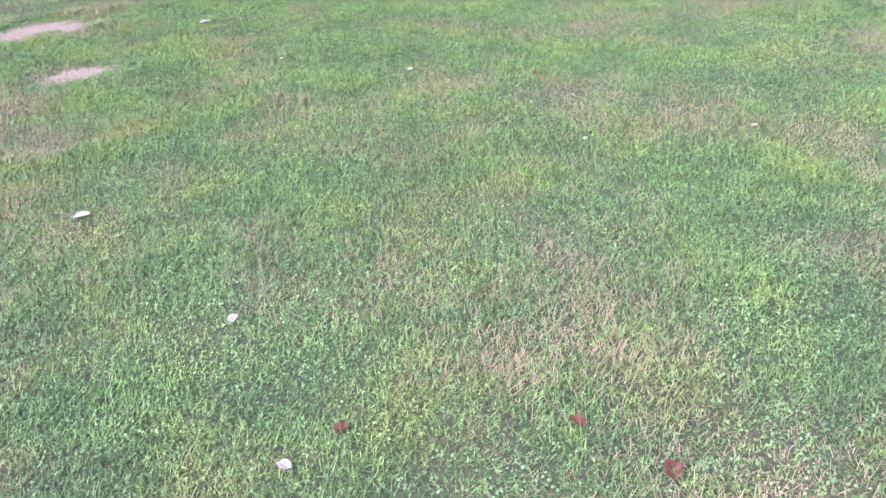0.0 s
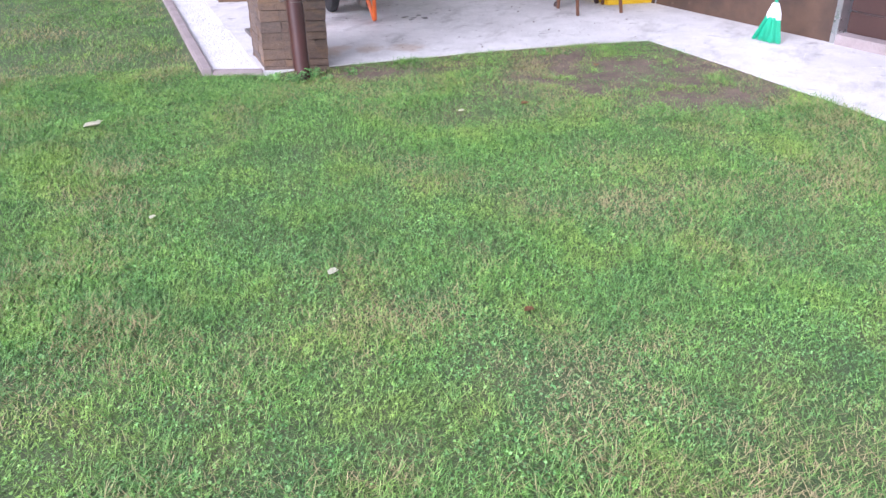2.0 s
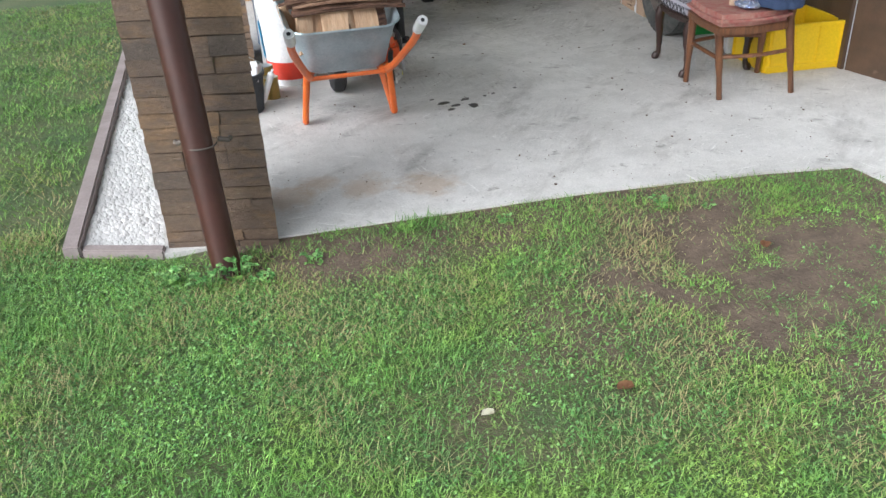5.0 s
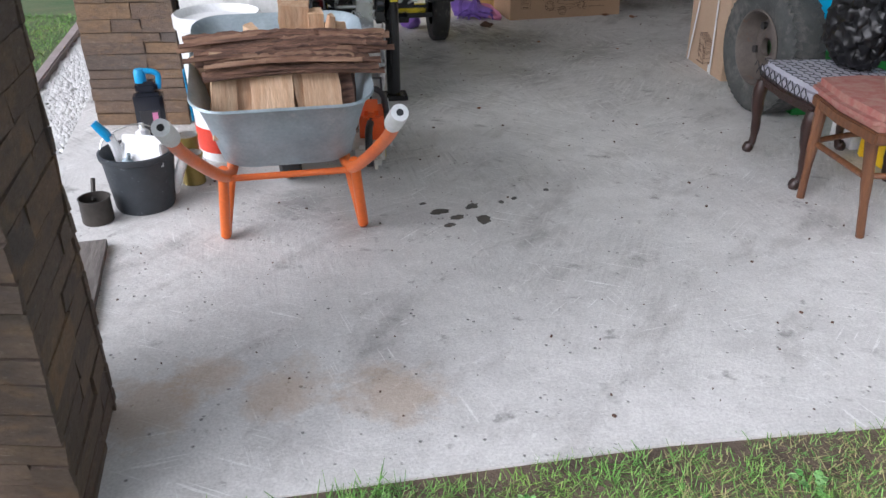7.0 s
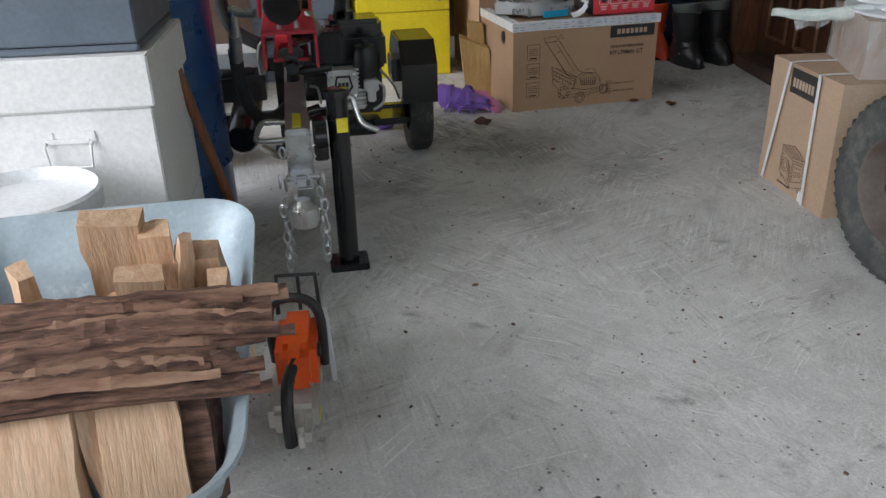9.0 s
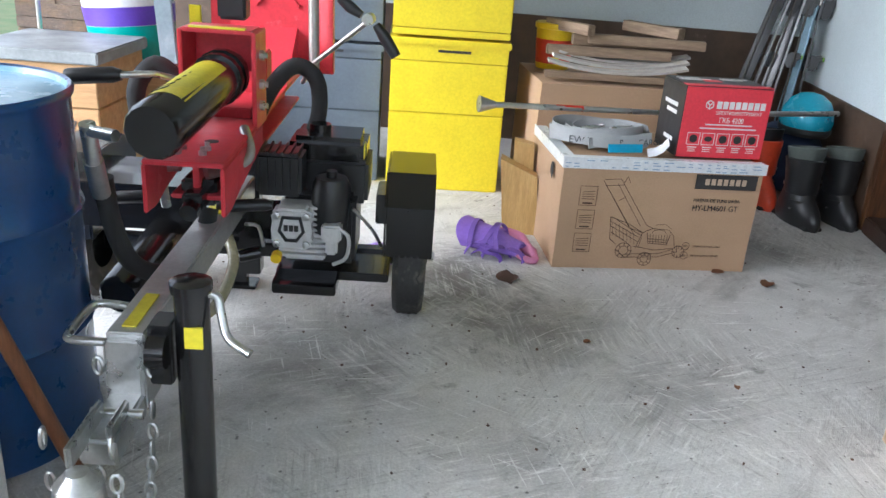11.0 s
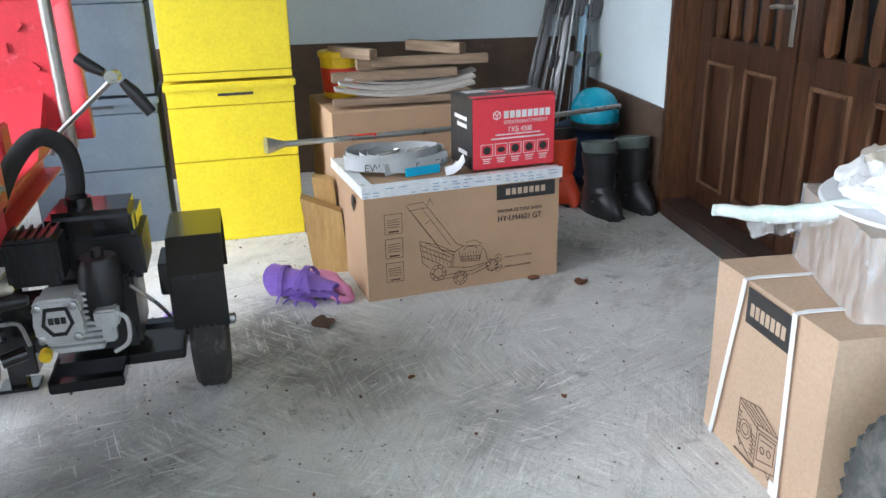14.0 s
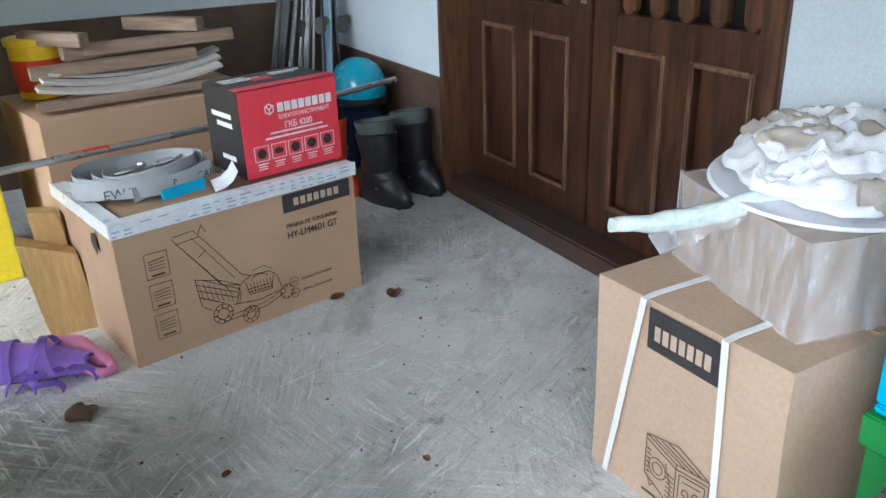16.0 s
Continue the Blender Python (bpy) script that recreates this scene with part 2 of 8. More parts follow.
def stone_mat():
    m, n, l, p = nodes_of("slate_cladding")
    v = coords(n, l, (1, 1, 2.2))
    info = n.new("ShaderNodeObjectInfo")
    geo = n.new("ShaderNodeNewGeometry")
    rnd = n.new("ShaderNodeMath")
    rnd.operation = "ADD"
    l.new(info.outputs["Random"], rnd.inputs[0])
    l.new(geo.outputs["Random Per Island"], rnd.inputs[1])
    half = n.new("ShaderNodeMath")
    half.operation = "FRACT"
    l.new(rnd.outputs[0], half.inputs[0])
    r = n.new("ShaderNodeValToRGB")
    r.color_ramp.interpolation = "LINEAR"
    for pos, c in ((0.25, (0.135, 0.098, 0.076, 1)), (0.5, (0.20, 0.14, 0.098, 1)), (0.72, (0.115, 0.095, 0.084, 1)), (0.9, (0.26, 0.165, 0.092, 1))):
        r.color_ramp.elements.new(pos).color = c
    r.color_ramp.elements[0].color, r.color_ramp.elements[-1].color = (0.16, 0.115, 0.085, 1), (0.125, 0.095, 0.078, 1)
    l.new(half.outputs[0], r.inputs[0])
    base = r.outputs[0]
    rust = ramp(n, l, noise_node(n, l, v, 8, 6, 0.65), 0.52, 0.68, (0, 0, 0, 1), (0.55, 0.55, 0.55, 1))
    col = mix(n, l, rust, base, (0.27, 0.165, 0.085))
    col = mix(n, l, ramp(n, l, noise_node(n, l, v, 15, 7, 0.7), 0.5, 0.66, (0, 0, 0, 1), (0.6, 0.6, 0.6, 1)), col, (0.085, 0.072, 0.066))
    pale = ramp(n, l, noise_node(n, l, coords(n, l, (1, 1, 5)), 22, 6, 0.7), 0.60, 0.70, (0, 0, 0, 1), (0.6, 0.6, 0.6, 1))
    col = mix(n, l, pale, col, (0.36, 0.29, 0.22))
    grain = noise_node(n, l, v, 60, 8, 0.75)
    col = mix(n, l, 0.6, col, ramp(n, l, grain, 0.36, 0.64, (0.5, 0.48, 0.46, 1), (1.25, 1.2, 1.15, 1)), "MULTIPLY")
    l.new(col, p.inputs["Base Color"])
    p.inputs["Roughness"].default_value = 0.8
    bump(n, l, p, mix(n, l, 0.5, grain, noise_node(n, l, coords(n, l, (1, 1, 4)), 16, 7, 0.7)), 1.0, 0.02)
    return m


def clear_film_mat():
    m, n, l, p = nodes_of("stretch_film")
    p.inputs["Base Color"].default_value = (0.9, 0.92, 0.92, 1)
    p.inputs["Roughness"].default_value = 0.08
    t = n.new("ShaderNodeBsdfTransparent")
    mx = n.new("ShaderNodeMixShader")
    v = coords(n, l, (3, 3, 1))
    l.new(ramp(n, l, noise_node(n, l, v, 9, 6, 0.7), 0.42, 0.72, (0.05, 0.05, 0.05, 1), (0.48, 0.48, 0.48, 1)), mx.inputs[0])
    l.new(t.outputs[0], mx.inputs[1])
    l.new(p.outputs[0], mx.inputs[2])
    l.new(mx.outputs[0], n["Material Output"].inputs[0])
    bump(n, l, p, noise_node(n, l, coords(n, l, (9, 9, 1.2), 20), 2.2, 4, 0.5), 1.0, 0.03)
    return m


CONCRETE = concrete_mat()
SOIL = soil_mat()
BLADE = blade_mat("grass_blades", (0.095, 0.265, 0.04), (0.235, 0.415, 0.105), (0.36, 0.30, 0.15), 0.715)
CLOVER = blade_mat("clover_leaves", (0.10, 0.29, 0.07), (0.25, 0.46, 0.17), (0.3, 0.3, 0.14), 0.85)
STONE = stone_mat()
MORTAR = mat("grey_mortar", (0.15, 0.125, 0.10), rough=0.95, relief=0.5)
PLASTER = mat("pale_blue_grey_plaster", (0.60, 0.66, 0.68), (0.55, 0.61, 0.635), rough=0.85, scale=1.6, fine=120, relief=0.2)
PLINTH = mat("brown_plinth_coating", (0.105, 0.062, 0.036), (0.06, 0.036, 0.023), rough=0.62, scale=5, fine=140, relief=0.55, dirt=(0.16, 0.11, 0.075), dirt_amount=0.62)
CEIL = mat("pale_unseen_ceiling", (0.62, 0.57, 0.50), (0.54, 0.49, 0.42), rough=0.7)
OUTER = mat("outer_plaster", (0.7, 0.68, 0.62), rough=0.9)
DOORWOOD = wood("dark_stained_door_wood", (0.095, 0.038, 0.016), (0.022, 0.009, 0.005), rough=0.36, along="z", scale=4.5, coat=0.15, relief=0.22, spread=0.15)
FRAMEWOOD = wood("door_frame_wood", (0.15, 0.062, 0.024), (0.055, 0.022, 0.01), rough=0.4, along="z", coat=0.2, relief=0.22)
MOULDWOOD = wood("worn_moulding_wood", (0.26, 0.15, 0.085), (0.10, 0.045, 0.02), rough=0.4, along="z", relief=0.2)
SILLWOOD = mat("worn_door_sill", (0.035, 0.028, 0.025), (0.06, 0.03, 0.02), rough=0.55, relief=0.3, dirt=(0.2, 0.16, 0.13), dirt_amount=0.66)
GRAVELMAT = mat("white_pebbles", (0.82, 0.82, 0.80), (0.68, 0.68, 0.67), rough=0.7, spread=0.1)
KERBMAT = mat("mauve_kerb_concrete", (0.34, 0.29, 0.28), (0.26, 0.22, 0.21), rough=0.9, relief=0.4)
PIPEBROWN = mat("brown_pipe_paint", (0.064, 0.02, 0.013), (0.045, 0.015, 0.01), rough=0.42, relief=0.08)
ORANGE = mat("orange_tube_paint", (0.80, 0.17, 0.025), (0.68, 0.13, 0.02), rough=0.35, relief=0.05, dirt=(0.35, 0.2, 0.12), dirt_amount=0.72)
GALV = mat("galvanised_tub", (0.42, 0.50, 0.54), (0.31, 0.38, 0.42), rough=0.48, metal=0.35, scale=9, dirt=(0.52, 0.56, 0.56), dirt_amount=0.6, relief=0.1)
ZINC = mat("zinc_plated_steel", (0.62, 0.63, 0.62), (0.5, 0.51, 0.5), rough=0.3, metal=0.9, relief=0.05)
STEEL = mat("bare_steel_tube", (0.52, 0.50, 0.47), (0.4, 0.38, 0.35), rough=0.35, metal=0.85, relief=0.08, dirt=(0.3, 0.22, 0.16), dirt_amount=0.66)
RUBBER = mat("worn_rubber", (0.022, 0.023, 0.024), (0.035, 0.036, 0.036), rough=0.8, relief=0.3)
DUSTYRUBBER = mat("dusty_trailer_tyre", (0.05, 0.048, 0.044), (0.032, 0.031, 0.03), rough=0.85, relief=0.4, scale=12, dirt=(0.11, 0.10, 0.085), dirt_amount=0.52)
TYREMAT = mat("dusty_old_tyre_rubber", (0.075, 0.08, 0.075), (0.045, 0.048, 0.047), rough=0.9, relief=0.4, scale=9, dirt=(0.105, 0.102, 0.094), dirt_amount=0.5)
RUSTRIM = mat("rusty_wheel_rim", (0.14, 0.118, 0.10), (0.085, 0.072, 0.066), rough=0.7, metal=0.2, relief=0.3, dirt=(0.17, 0.08, 0.04), dirt_amount=0.58)
BLACKPL = mat("black_plastic", (0.014, 0.014, 0.015), (0.02, 0.02, 0.021), rough=0.38, relief=0.08)
BLACKPAINT = mat("gloss_black_paint", (0.010, 0.010, 0.011), rough=0.22, relief=0.03, coat=0.3)
SLEEVE = mat("black_woven_hose_sleeve", (0.02, 0.02, 0.021), (0.032, 0.032, 0.033), rough=0.85, fine=400, relief=0.6)
WHITEPL = mat("white_plastic", (0.80, 0.81, 0.81), (0.72, 0.73, 0.73), rough=0.35, relief=0.03, dirt=(0.5, 0.5, 0.48), dirt_amount=0.7)
PAILMAT = mat("speckled_black_pail", (0.03, 0.036, 0.042), (0.042, 0.048, 0.055), rough=0.55, scale=20, dirt=(0.42, 0.44, 0.45), dirt_amount=0.635)
REDPAINT = mat("red_machine_paint", (0.70, 0.045, 0.065), (0.62, 0.04, 0.058), rough=0.4, relief=0.08, dirt=(0.72, 0.17, 0.18), dirt_amount=0.60)
YELLOWHIVE = mat("yellow_hive_paint", (0.82, 0.66, 0.012), (0.77, 0.61, 0.01), rough=0.42, relief=0.04)
GREYHIVE = mat("slate_grey_hive_paint", (0.125, 0.155, 0.19), (0.105, 0.13, 0.165), rough=0.5, relief=0.12)
WHITEHIVE = mat("white_hive_paint", (0.78, 0.78, 0.76), (0.70, 0.70, 0.68), rough=0.5, relief=0.2, scale=3, dirt=(0.5, 0.42, 0.36), dirt_amount=0.74)
CYANHIVE = mat("bright_blue_hive_paint", (0.0, 0.47, 0.80), (0.0, 0.42, 0.74), rough=0.45, relief=0.1)
GREENHIVE = mat("green_hive_paint", (0.025, 0.27, 0.05), (0.02, 0.23, 0.045), rough=0.5, relief=0.1)
BARRELBLUE = mat("scuffed_blue_drum_paint", (0.008, 0.06, 0.20), (0.006, 0.045, 0.15), rough=0.3, relief=0.05, scale=5, dirt=(0.25, 0.27, 0.3), dirt_amount=0.74, coat=0.2)
BARRELTOP = mat("light_blue_drum_lid", (0.33, 0.55, 0.68), (0.22, 0.42, 0.58), rough=0.25, relief=0.05)
CARD = mat("brown_cardboard", (0.46, 0.305, 0.185), (0.42, 0.275, 0.165), rough=0.8, scale=3, fine=220, relief=0.06)
CARDEDGE = mat("cardboard_edge", (0.36, 0.24, 0.145), rough=0.85)
CARDPALE = mat("pale_cardboard", (0.50, 0.36, 0.25), (0.46, 0.33, 0.225), rough=0.8, scale=3, relief=0.05)
CARDGREY = mat("grey_brown_cardboard", (0.37, 0.285, 0.225), (0.32, 0.245, 0.195), rough=0.7, scale=3, relief=0.05)
PRINTBLACK = mat("black_print", (0.035, 0.033, 0.032), rough=0.7, relief=0.0)
PRINTLINE = mat("dark_brown_line_print", (0.10, 0.06, 0.04), rough=0.8, relief=0.0)
PRINTPALE = mat("cardboard_coloured_print", (0.55, 0.42, 0.30), rough=0.8, relief=0.0)
WHITEPRINT = mat("white_print", (0.85, 0.84, 0.83), rough=0.6, relief=0.0)
TAPEMAT = mat("white_printed_tape", (0.80, 0.83, 0.85), rough=0.3, relief=0.05)
TAPEBLUE = mat("pale_blue_tape_print", (0.28, 0.42, 0.58), rough=0.3, relief=0.0)
REDBOX = mat("red_printed_carton", (0.78, 0.06, 0.085), (0.74, 0.05, 0.075), rough=0.45, relief=0.03)
BLACKBOX = mat("black_printed_carton", (0.035, 0.035, 0.038), rough=0.42, relief=0.03)
WEBBING = mat("grey_polyester_webbing", (0.40, 0.41, 0.41), (0.32, 0.33, 0.33), rough=0.8, fine=300, relief=0.5)
WEBDARK = mat("dark_webbing_print", (0.08, 0.085, 0.09), rough=0.8, relief=0.1)
BLUELABEL = mat("blue_label", (0.02, 0.38, 0.62), rough=0.5, relief=0.05)
PAPER = mat("white_paper", (0.82, 0.82, 0.86), rough=0.7, relief=0.03)
FOAM = wood("yellow_varnished_wood", (0.66, 0.44, 0.17), (0.50, 0.31, 0.105), rough=0.55, along="z", relief=0.2, spread=0.1)
OLDBOARD = wood("weathered_board", (0.40, 0.29, 0.19), (0.25, 0.17, 0.11), rough=0.8, along="x", relief=0.3)
WEATHERED = wood("grey_weathered_plank", (0.27, 0.245, 0.22), (0.12, 0.105, 0.095), rough=0.9, along="y", scale=8, relief=0.8)
GREYBOARD = mat("grey_bowed_slats", (0.50, 0.47, 0.42), (0.42, 0.39, 0.35), rough=0.7, relief=0.1)
LOGFACE = wood("fresh_split_firewood", (0.90, 0.65, 0.43), (0.70, 0.44, 0.26), rough=0.75, along="z", relief=1.0, spread=0.3)
BARK = wood("dark_brown_bark", (0.34, 0.185, 0.12), (0.085, 0.043, 0.03), rough=0.9, along="x", relief=1.0, scale=13, spread=0.35)
BARKPALE = wood("bare_inner_bark", (0.38, 0.235, 0.15), (0.22, 0.115, 0.072), rough=0.85, along="x", relief=0.5)
CHAIRDARK = wood("dark_mahogany", (0.045, 0.016, 0.011), (0.02, 0.008, 0.006), rough=0.35, along="z", coat=0.2)
CHAIRWOOD = wood("worn_walnut_chair_wood", (0.23, 0.092, 0.035), (0.10, 0.038, 0.016), rough=0.4, along="z", coat=0.15, relief=0.2)
REDSEAT = mat("faded_red_patterned_fabric", (0.32, 0.10, 0.085), (0.37, 0.21, 0.165), rough=0.9, scale=26, fine=300, relief=0.3)
SEATGREY = mat("pale_grey_seat_fabric", (0.42, 0.42, 0.47), (0.36, 0.36, 0.41), rough=0.9, fine=300, relief=0.25)
SEATLINE = mat("black_lattice_pattern", (0.025, 0.025, 0.03), rough=0.9, relief=0.1)
BAGBLACK = mat("black_bin_bag", (0.008, 0.008, 0.009), rough=0.36, relief=0.12, fine=30)
JEANS = mat("navy_cloth", (0.025, 0.045, 0.10), (0.02, 0.035, 0.08), rough=0.9, fine=260, relief=0.4)
FOIL = mat("blue_silver_foil", (0.25, 0.33, 0.62), (0.55, 0.58, 0.66), rough=0.25, metal=0.6, scale=30, relief=0.4)
CLOTH = mat("white_cotton_suit", (0.84, 0.85, 0.87), (0.76, 0.77, 0.79), rough=0.85, fine=260, relief=0.25)
CLOTHTAN = mat("off_white_cotton", (0.56, 0.50, 0.43), (0.47, 0.42, 0.36), rough=0.9, fine=260, relief=0.25)
FILM = clear_film_mat()
FILMTUBE = mat("film_wrapped_green_tube", (0.55, 0.66, 0.60), (0.72, 0.76, 0.74), rough=0.2, scale=30, relief=0.5)
BOOT = mat("black_ski_boot_shell", (0.012, 0.013, 0.014), (0.02, 0.021, 0.023), rough=0.38, relief=0.08)
BOOTLINER = mat("grey_green_boot_liner", (0.085, 0.10, 0.09), (0.06, 0.072, 0.065), rough=0.9, relief=0.3)
BOOTORANGE = mat("orange_red_boot_shell", (0.72, 0.07, 0.025), rough=0.32, relief=0.05)
HELMETBLUE = mat("turquoise_helmet_shell", (0.03, 0.33, 0.47), rough=0.25, relief=0.03)
SKIWHITE = mat("silver_ski_topsheet", (0.36, 0.37, 0.37), rough=0.25, relief=0.02)
SKIBLACK = mat("black_ski_topsheet", (0.022, 0.022, 0.025), rough=0.22, relief=0.02)
SKIBLUE = mat("pale_blue_ski_topsheet", (0.38, 0.55, 0.66), rough=0.25, relief=0.02)
SKIRED = mat("red_ski_print", (0.66, 0.03, 0.04), rough=0.3, relief=0.02)
SKIGREEN = mat("lime_green_binding", (0.22, 0.5, 0.03), rough=0.35, relief=0.02)
PURPLE = mat("lilac_plastic", (0.27, 0.14, 0.60), (0.34, 0.20, 0.66), rough=0.45, relief=0.1)
PINK = mat("pink_plastic", (0.68, 0.24, 0.42), rough=0.45, relief=0.1)
TEALBUCKET = mat("teal_print", (0.0, 0.36, 0.32), rough=0.4, relief=0.02)
PADDARK = mat("violet_webbing", (0.17, 0.085, 0.40), (0.22, 0.12, 0.46), rough=0.7, relief=0.3)
PURPLEPRINT = mat("violet_print", (0.11, 0.05, 0.42), rough=0.4, relief=0.02)
YELLOWPL = mat("yellow_plastic", (0.85, 0.58, 0.01), (0.80, 0.53, 0.01), rough=0.4, relief=0.05)
REDPRINT = mat("red_print", (0.66, 0.05, 0.025), rough=0.45, relief=0.02)
HIVEWOOD = wood("oiled_hive_board", (0.56, 0.34, 0.15), (0.42, 0.235, 0.095), rough=0.6, along="x", relief=0.2, spread=0.1)
TINTOP = mat("dented_galvanised_sheet", (0.34, 0.36, 0.37), (0.20, 0.21, 0.22), rough=0.45, metal=0.4, scale=6, relief=0.1)
GOLD = mat("brass_lacquered_tin", (0.50, 0.37, 0.11), (0.34, 0.25, 0.08), rough=0.35, metal=0.7, relief=0.05)
SOOT = mat("sooty_tin", (0.04, 0.036, 0.032), (0.075, 0.065, 0.055), rough=0.6, metal=0.3, relief=0.2)
JUGBLACK = mat("dark_liquid_jug", (0.02, 0.022, 0.03), rough=0.15, relief=0.03, coat=0.3)
CAPBLUE = mat("blue_cap_plastic", (0.01, 0.33, 0.66), rough=0.35, relief=0.05)
BROOMGREEN = mat("green_broom_bristle", (0.0, 0.42, 0.22), (0.0, 0.34, 0.17), rough=0.5, relief=0.4)
SAWORANGE = mat("orange_saw_housing", (0.83, 0.12, 0.015), (0.75, 0.10, 0.012), rough=0.4, relief=0.06)
SAWPALE = mat("pale_grey_saw_housing", (0.56, 0.54, 0.48), rough=0.5, relief=0.08)
ALU = mat("cast_aluminium", (0.62, 0.63, 0.63), (0.5, 0.51, 0.51), rough=0.38, metal=0.75, relief=0.15)
YELLOWLABEL = mat("yellow_label", (0.84, 0.72, 0.03), rough=0.45, relief=0.02)
CLEARHOSE = mat("amber_ribbed_hose", (0.30, 0.27, 0.17), (0.38, 0.34, 0.23), rough=0.25, relief=0.1)
HANDLEWOOD = wood("worn_tool_handle", (0.33, 0.13, 0.05), (0.20, 0.075, 0.03), rough=0.5, along="z", relief=0.2)
DEADLEAF = mat("dead_leaf", (0.24, 0.11, 0.055), (0.33, 0.16, 0.08), rough=0.8, scale=30)
PALELEAF = mat("pale_petal", (0.82, 0.80, 0.66), (0.72, 0.68, 0.5), rough=0.7, scale=30)
MUD = mat("brown_mud_lump", (0.12, 0.065, 0.045), (0.08, 0.045, 0.03), rough=0.95, relief=0.8)
WETSTAIN = mat("oily_floor_stain", (0.075, 0.07, 0.064), (0.10, 0.095, 0.085), rough=0.5, relief=0.2)
CASTALU = mat("cast_aluminium", (0.74, 0.74, 0.73), (0.6, 0.6, 0.6), rough=0.42, metal=0.35, relief=0.25)
RUSTSTAIN = mat("rusty_floor_stain", (0.36, 0.25, 0.155), (0.33, 0.24, 0.16), rough=0.8, relief=0.2)
SHUTTER = mat("brown_shutter_paint", (0.055, 0.026, 0.019), (0.045, 0.021, 0.016), rough=0.45, relief=0.08)


# ---- mesh helpers ----
def B():
    return bmesh.new()


def add_box(bm, c, s, rot=None, taper=1.0):
    m = Matrix.Translation(c) @ (rot.to_4x4() if rot else Matrix.Identity(4)) @ Matrix.Diagonal((*s, 1))
    r = bmesh.ops.create_cube(bm, size=1.0)
    if taper != 1.0:
        for v in r["verts"]:
            if v.co.z < 0:
                v.co.x *= taper
                v.co.y *= taper
    bmesh.ops.transform(bm, matrix=m, verts=r["verts"])
    return r["verts"]


def sweep(bm, pts, radii, seg=10, caps=True, squash=1.0, smooth_steps=0):
    """A tube through points, with one radius or a radius for each point."""
    pts = [Vector(p) for p in pts]
    if smooth_steps:
        out = []
        for i in range(len(pts) - 1):
            p0, p1, p2, p3 = pts[max(i - 1, 0)], pts[i], pts[i + 1], pts[min(i + 2, len(pts) - 1)]
            for k in range(smooth_steps):
                u = k / smooth_steps
                out.append(0.5 * ((2 * p1) + (p2 - p0) * u + (2 * p0 - 5 * p1 + 4 * p2 - p3) * u * u + (3 * p1 - p0 - 3 * p2 + p3) * u ** 3))
        pts = out + [pts[-1]]
    if not isinstance(radii, (list, tuple)):
        radii = [radii] * len(pts)
    elif len(radii) != len(pts):
        n0 = len(radii)
        radii = [radii[min(n0 - 1, int(i * n0 / len(pts)))] for i in range(len(pts))]
    rings, side = [], None
    for i, p in enumerate(pts):
        d = (pts[min(i + 1, len(pts) - 1)] - pts[max(i - 1, 0)]).normalized()
        ref = side if side is not None else (Vector((0, 0, 1)) if abs(d.z) < 0.9 else Vector((1, 0, 0))).cross(d)
        side = (ref - d * ref.dot(d)).normalized()
        up = d.cross(side)
        rings.append([bm.verts.new(p + (side * math.cos(a) + up * math.sin(a) * squash) * radii[i]) for a in (2 * math.pi * k / seg for k in range(seg))])
    for a, b in zip(rings, rings[1:]):
        for k in range(seg):
            bm.faces.new((a[k], a[(k + 1) % seg], b[(k + 1) % seg], b[k]))
    if caps:
        bm.faces.new(rings[0][::-1])
        bm.faces.new(rings[-1])


def lathe(bm, prof, seg=24, m=None, caps=True):
    m = m or Matrix.Identity(4)
    rings = [[bm.verts.new(m @ Vector((r * math.cos(a), r * math.sin(a), z))) for a in (2 * math.pi * k / seg for k in range(seg))] for r, z in prof]
    for a, b in zip(rings, rings[1:]):
        for k in range(seg):
            bm.faces.new((a[k], a[(k + 1) % seg], b[(k + 1) % seg], b[k]))
    if caps:
        bm.faces.new(rings[0][::-1])
        bm.faces.new(rings[-1])


def prism(bm, poly, z0, z1, m=None):
    m = m or Matrix.Identity(4)
    lo = [bm.verts.new(m @ Vector((x, y, z0))) for x, y in poly]
    hi = [bm.verts.new(m @ Vector((x, y, z1))) for x, y in poly]
    k = len(poly)
    bm.faces.new(lo[::-1])
    bm.faces.new(hi)
    for i in range(k):
        bm.faces.new((lo[i], lo[(i + 1) % k], hi[(i + 1) % k], hi[i]))


def ribbon(bm, pts, width, thick, across=(0, 0, 1)):
    """A flat band through points; its width runs along across."""
    pts = [Vector(p) for p in pts]
    w = Vector(across).normalized() * width / 2
    prev = None
    for i, p in enumerate(pts):
        d = (pts[min(i + 1, len(pts) - 1)] - pts[max(i - 1, 0)]).normalized()
        t = d.cross(w).normalized() * thick / 2
        ring = [bm.verts.new(q) for q in (p - w - t, p + w - t, p + w + t, p - w + t)]
        if prev:
            for k in range(4):
                bm.faces.new((prev[k], prev[(k + 1) % 4], ring[(k + 1) % 4], ring[k]))
        else:
            bm.faces.new(ring[::-1])
        prev = ring
    bm.faces.new(prev)


def rough_up(bm, amount, freq=6.0, seed=0.0):
    for v in bm.verts:
        v.co += noise.noise_vector(v.co * freq + Vector((seed, seed * 1.7, -seed))) * amount


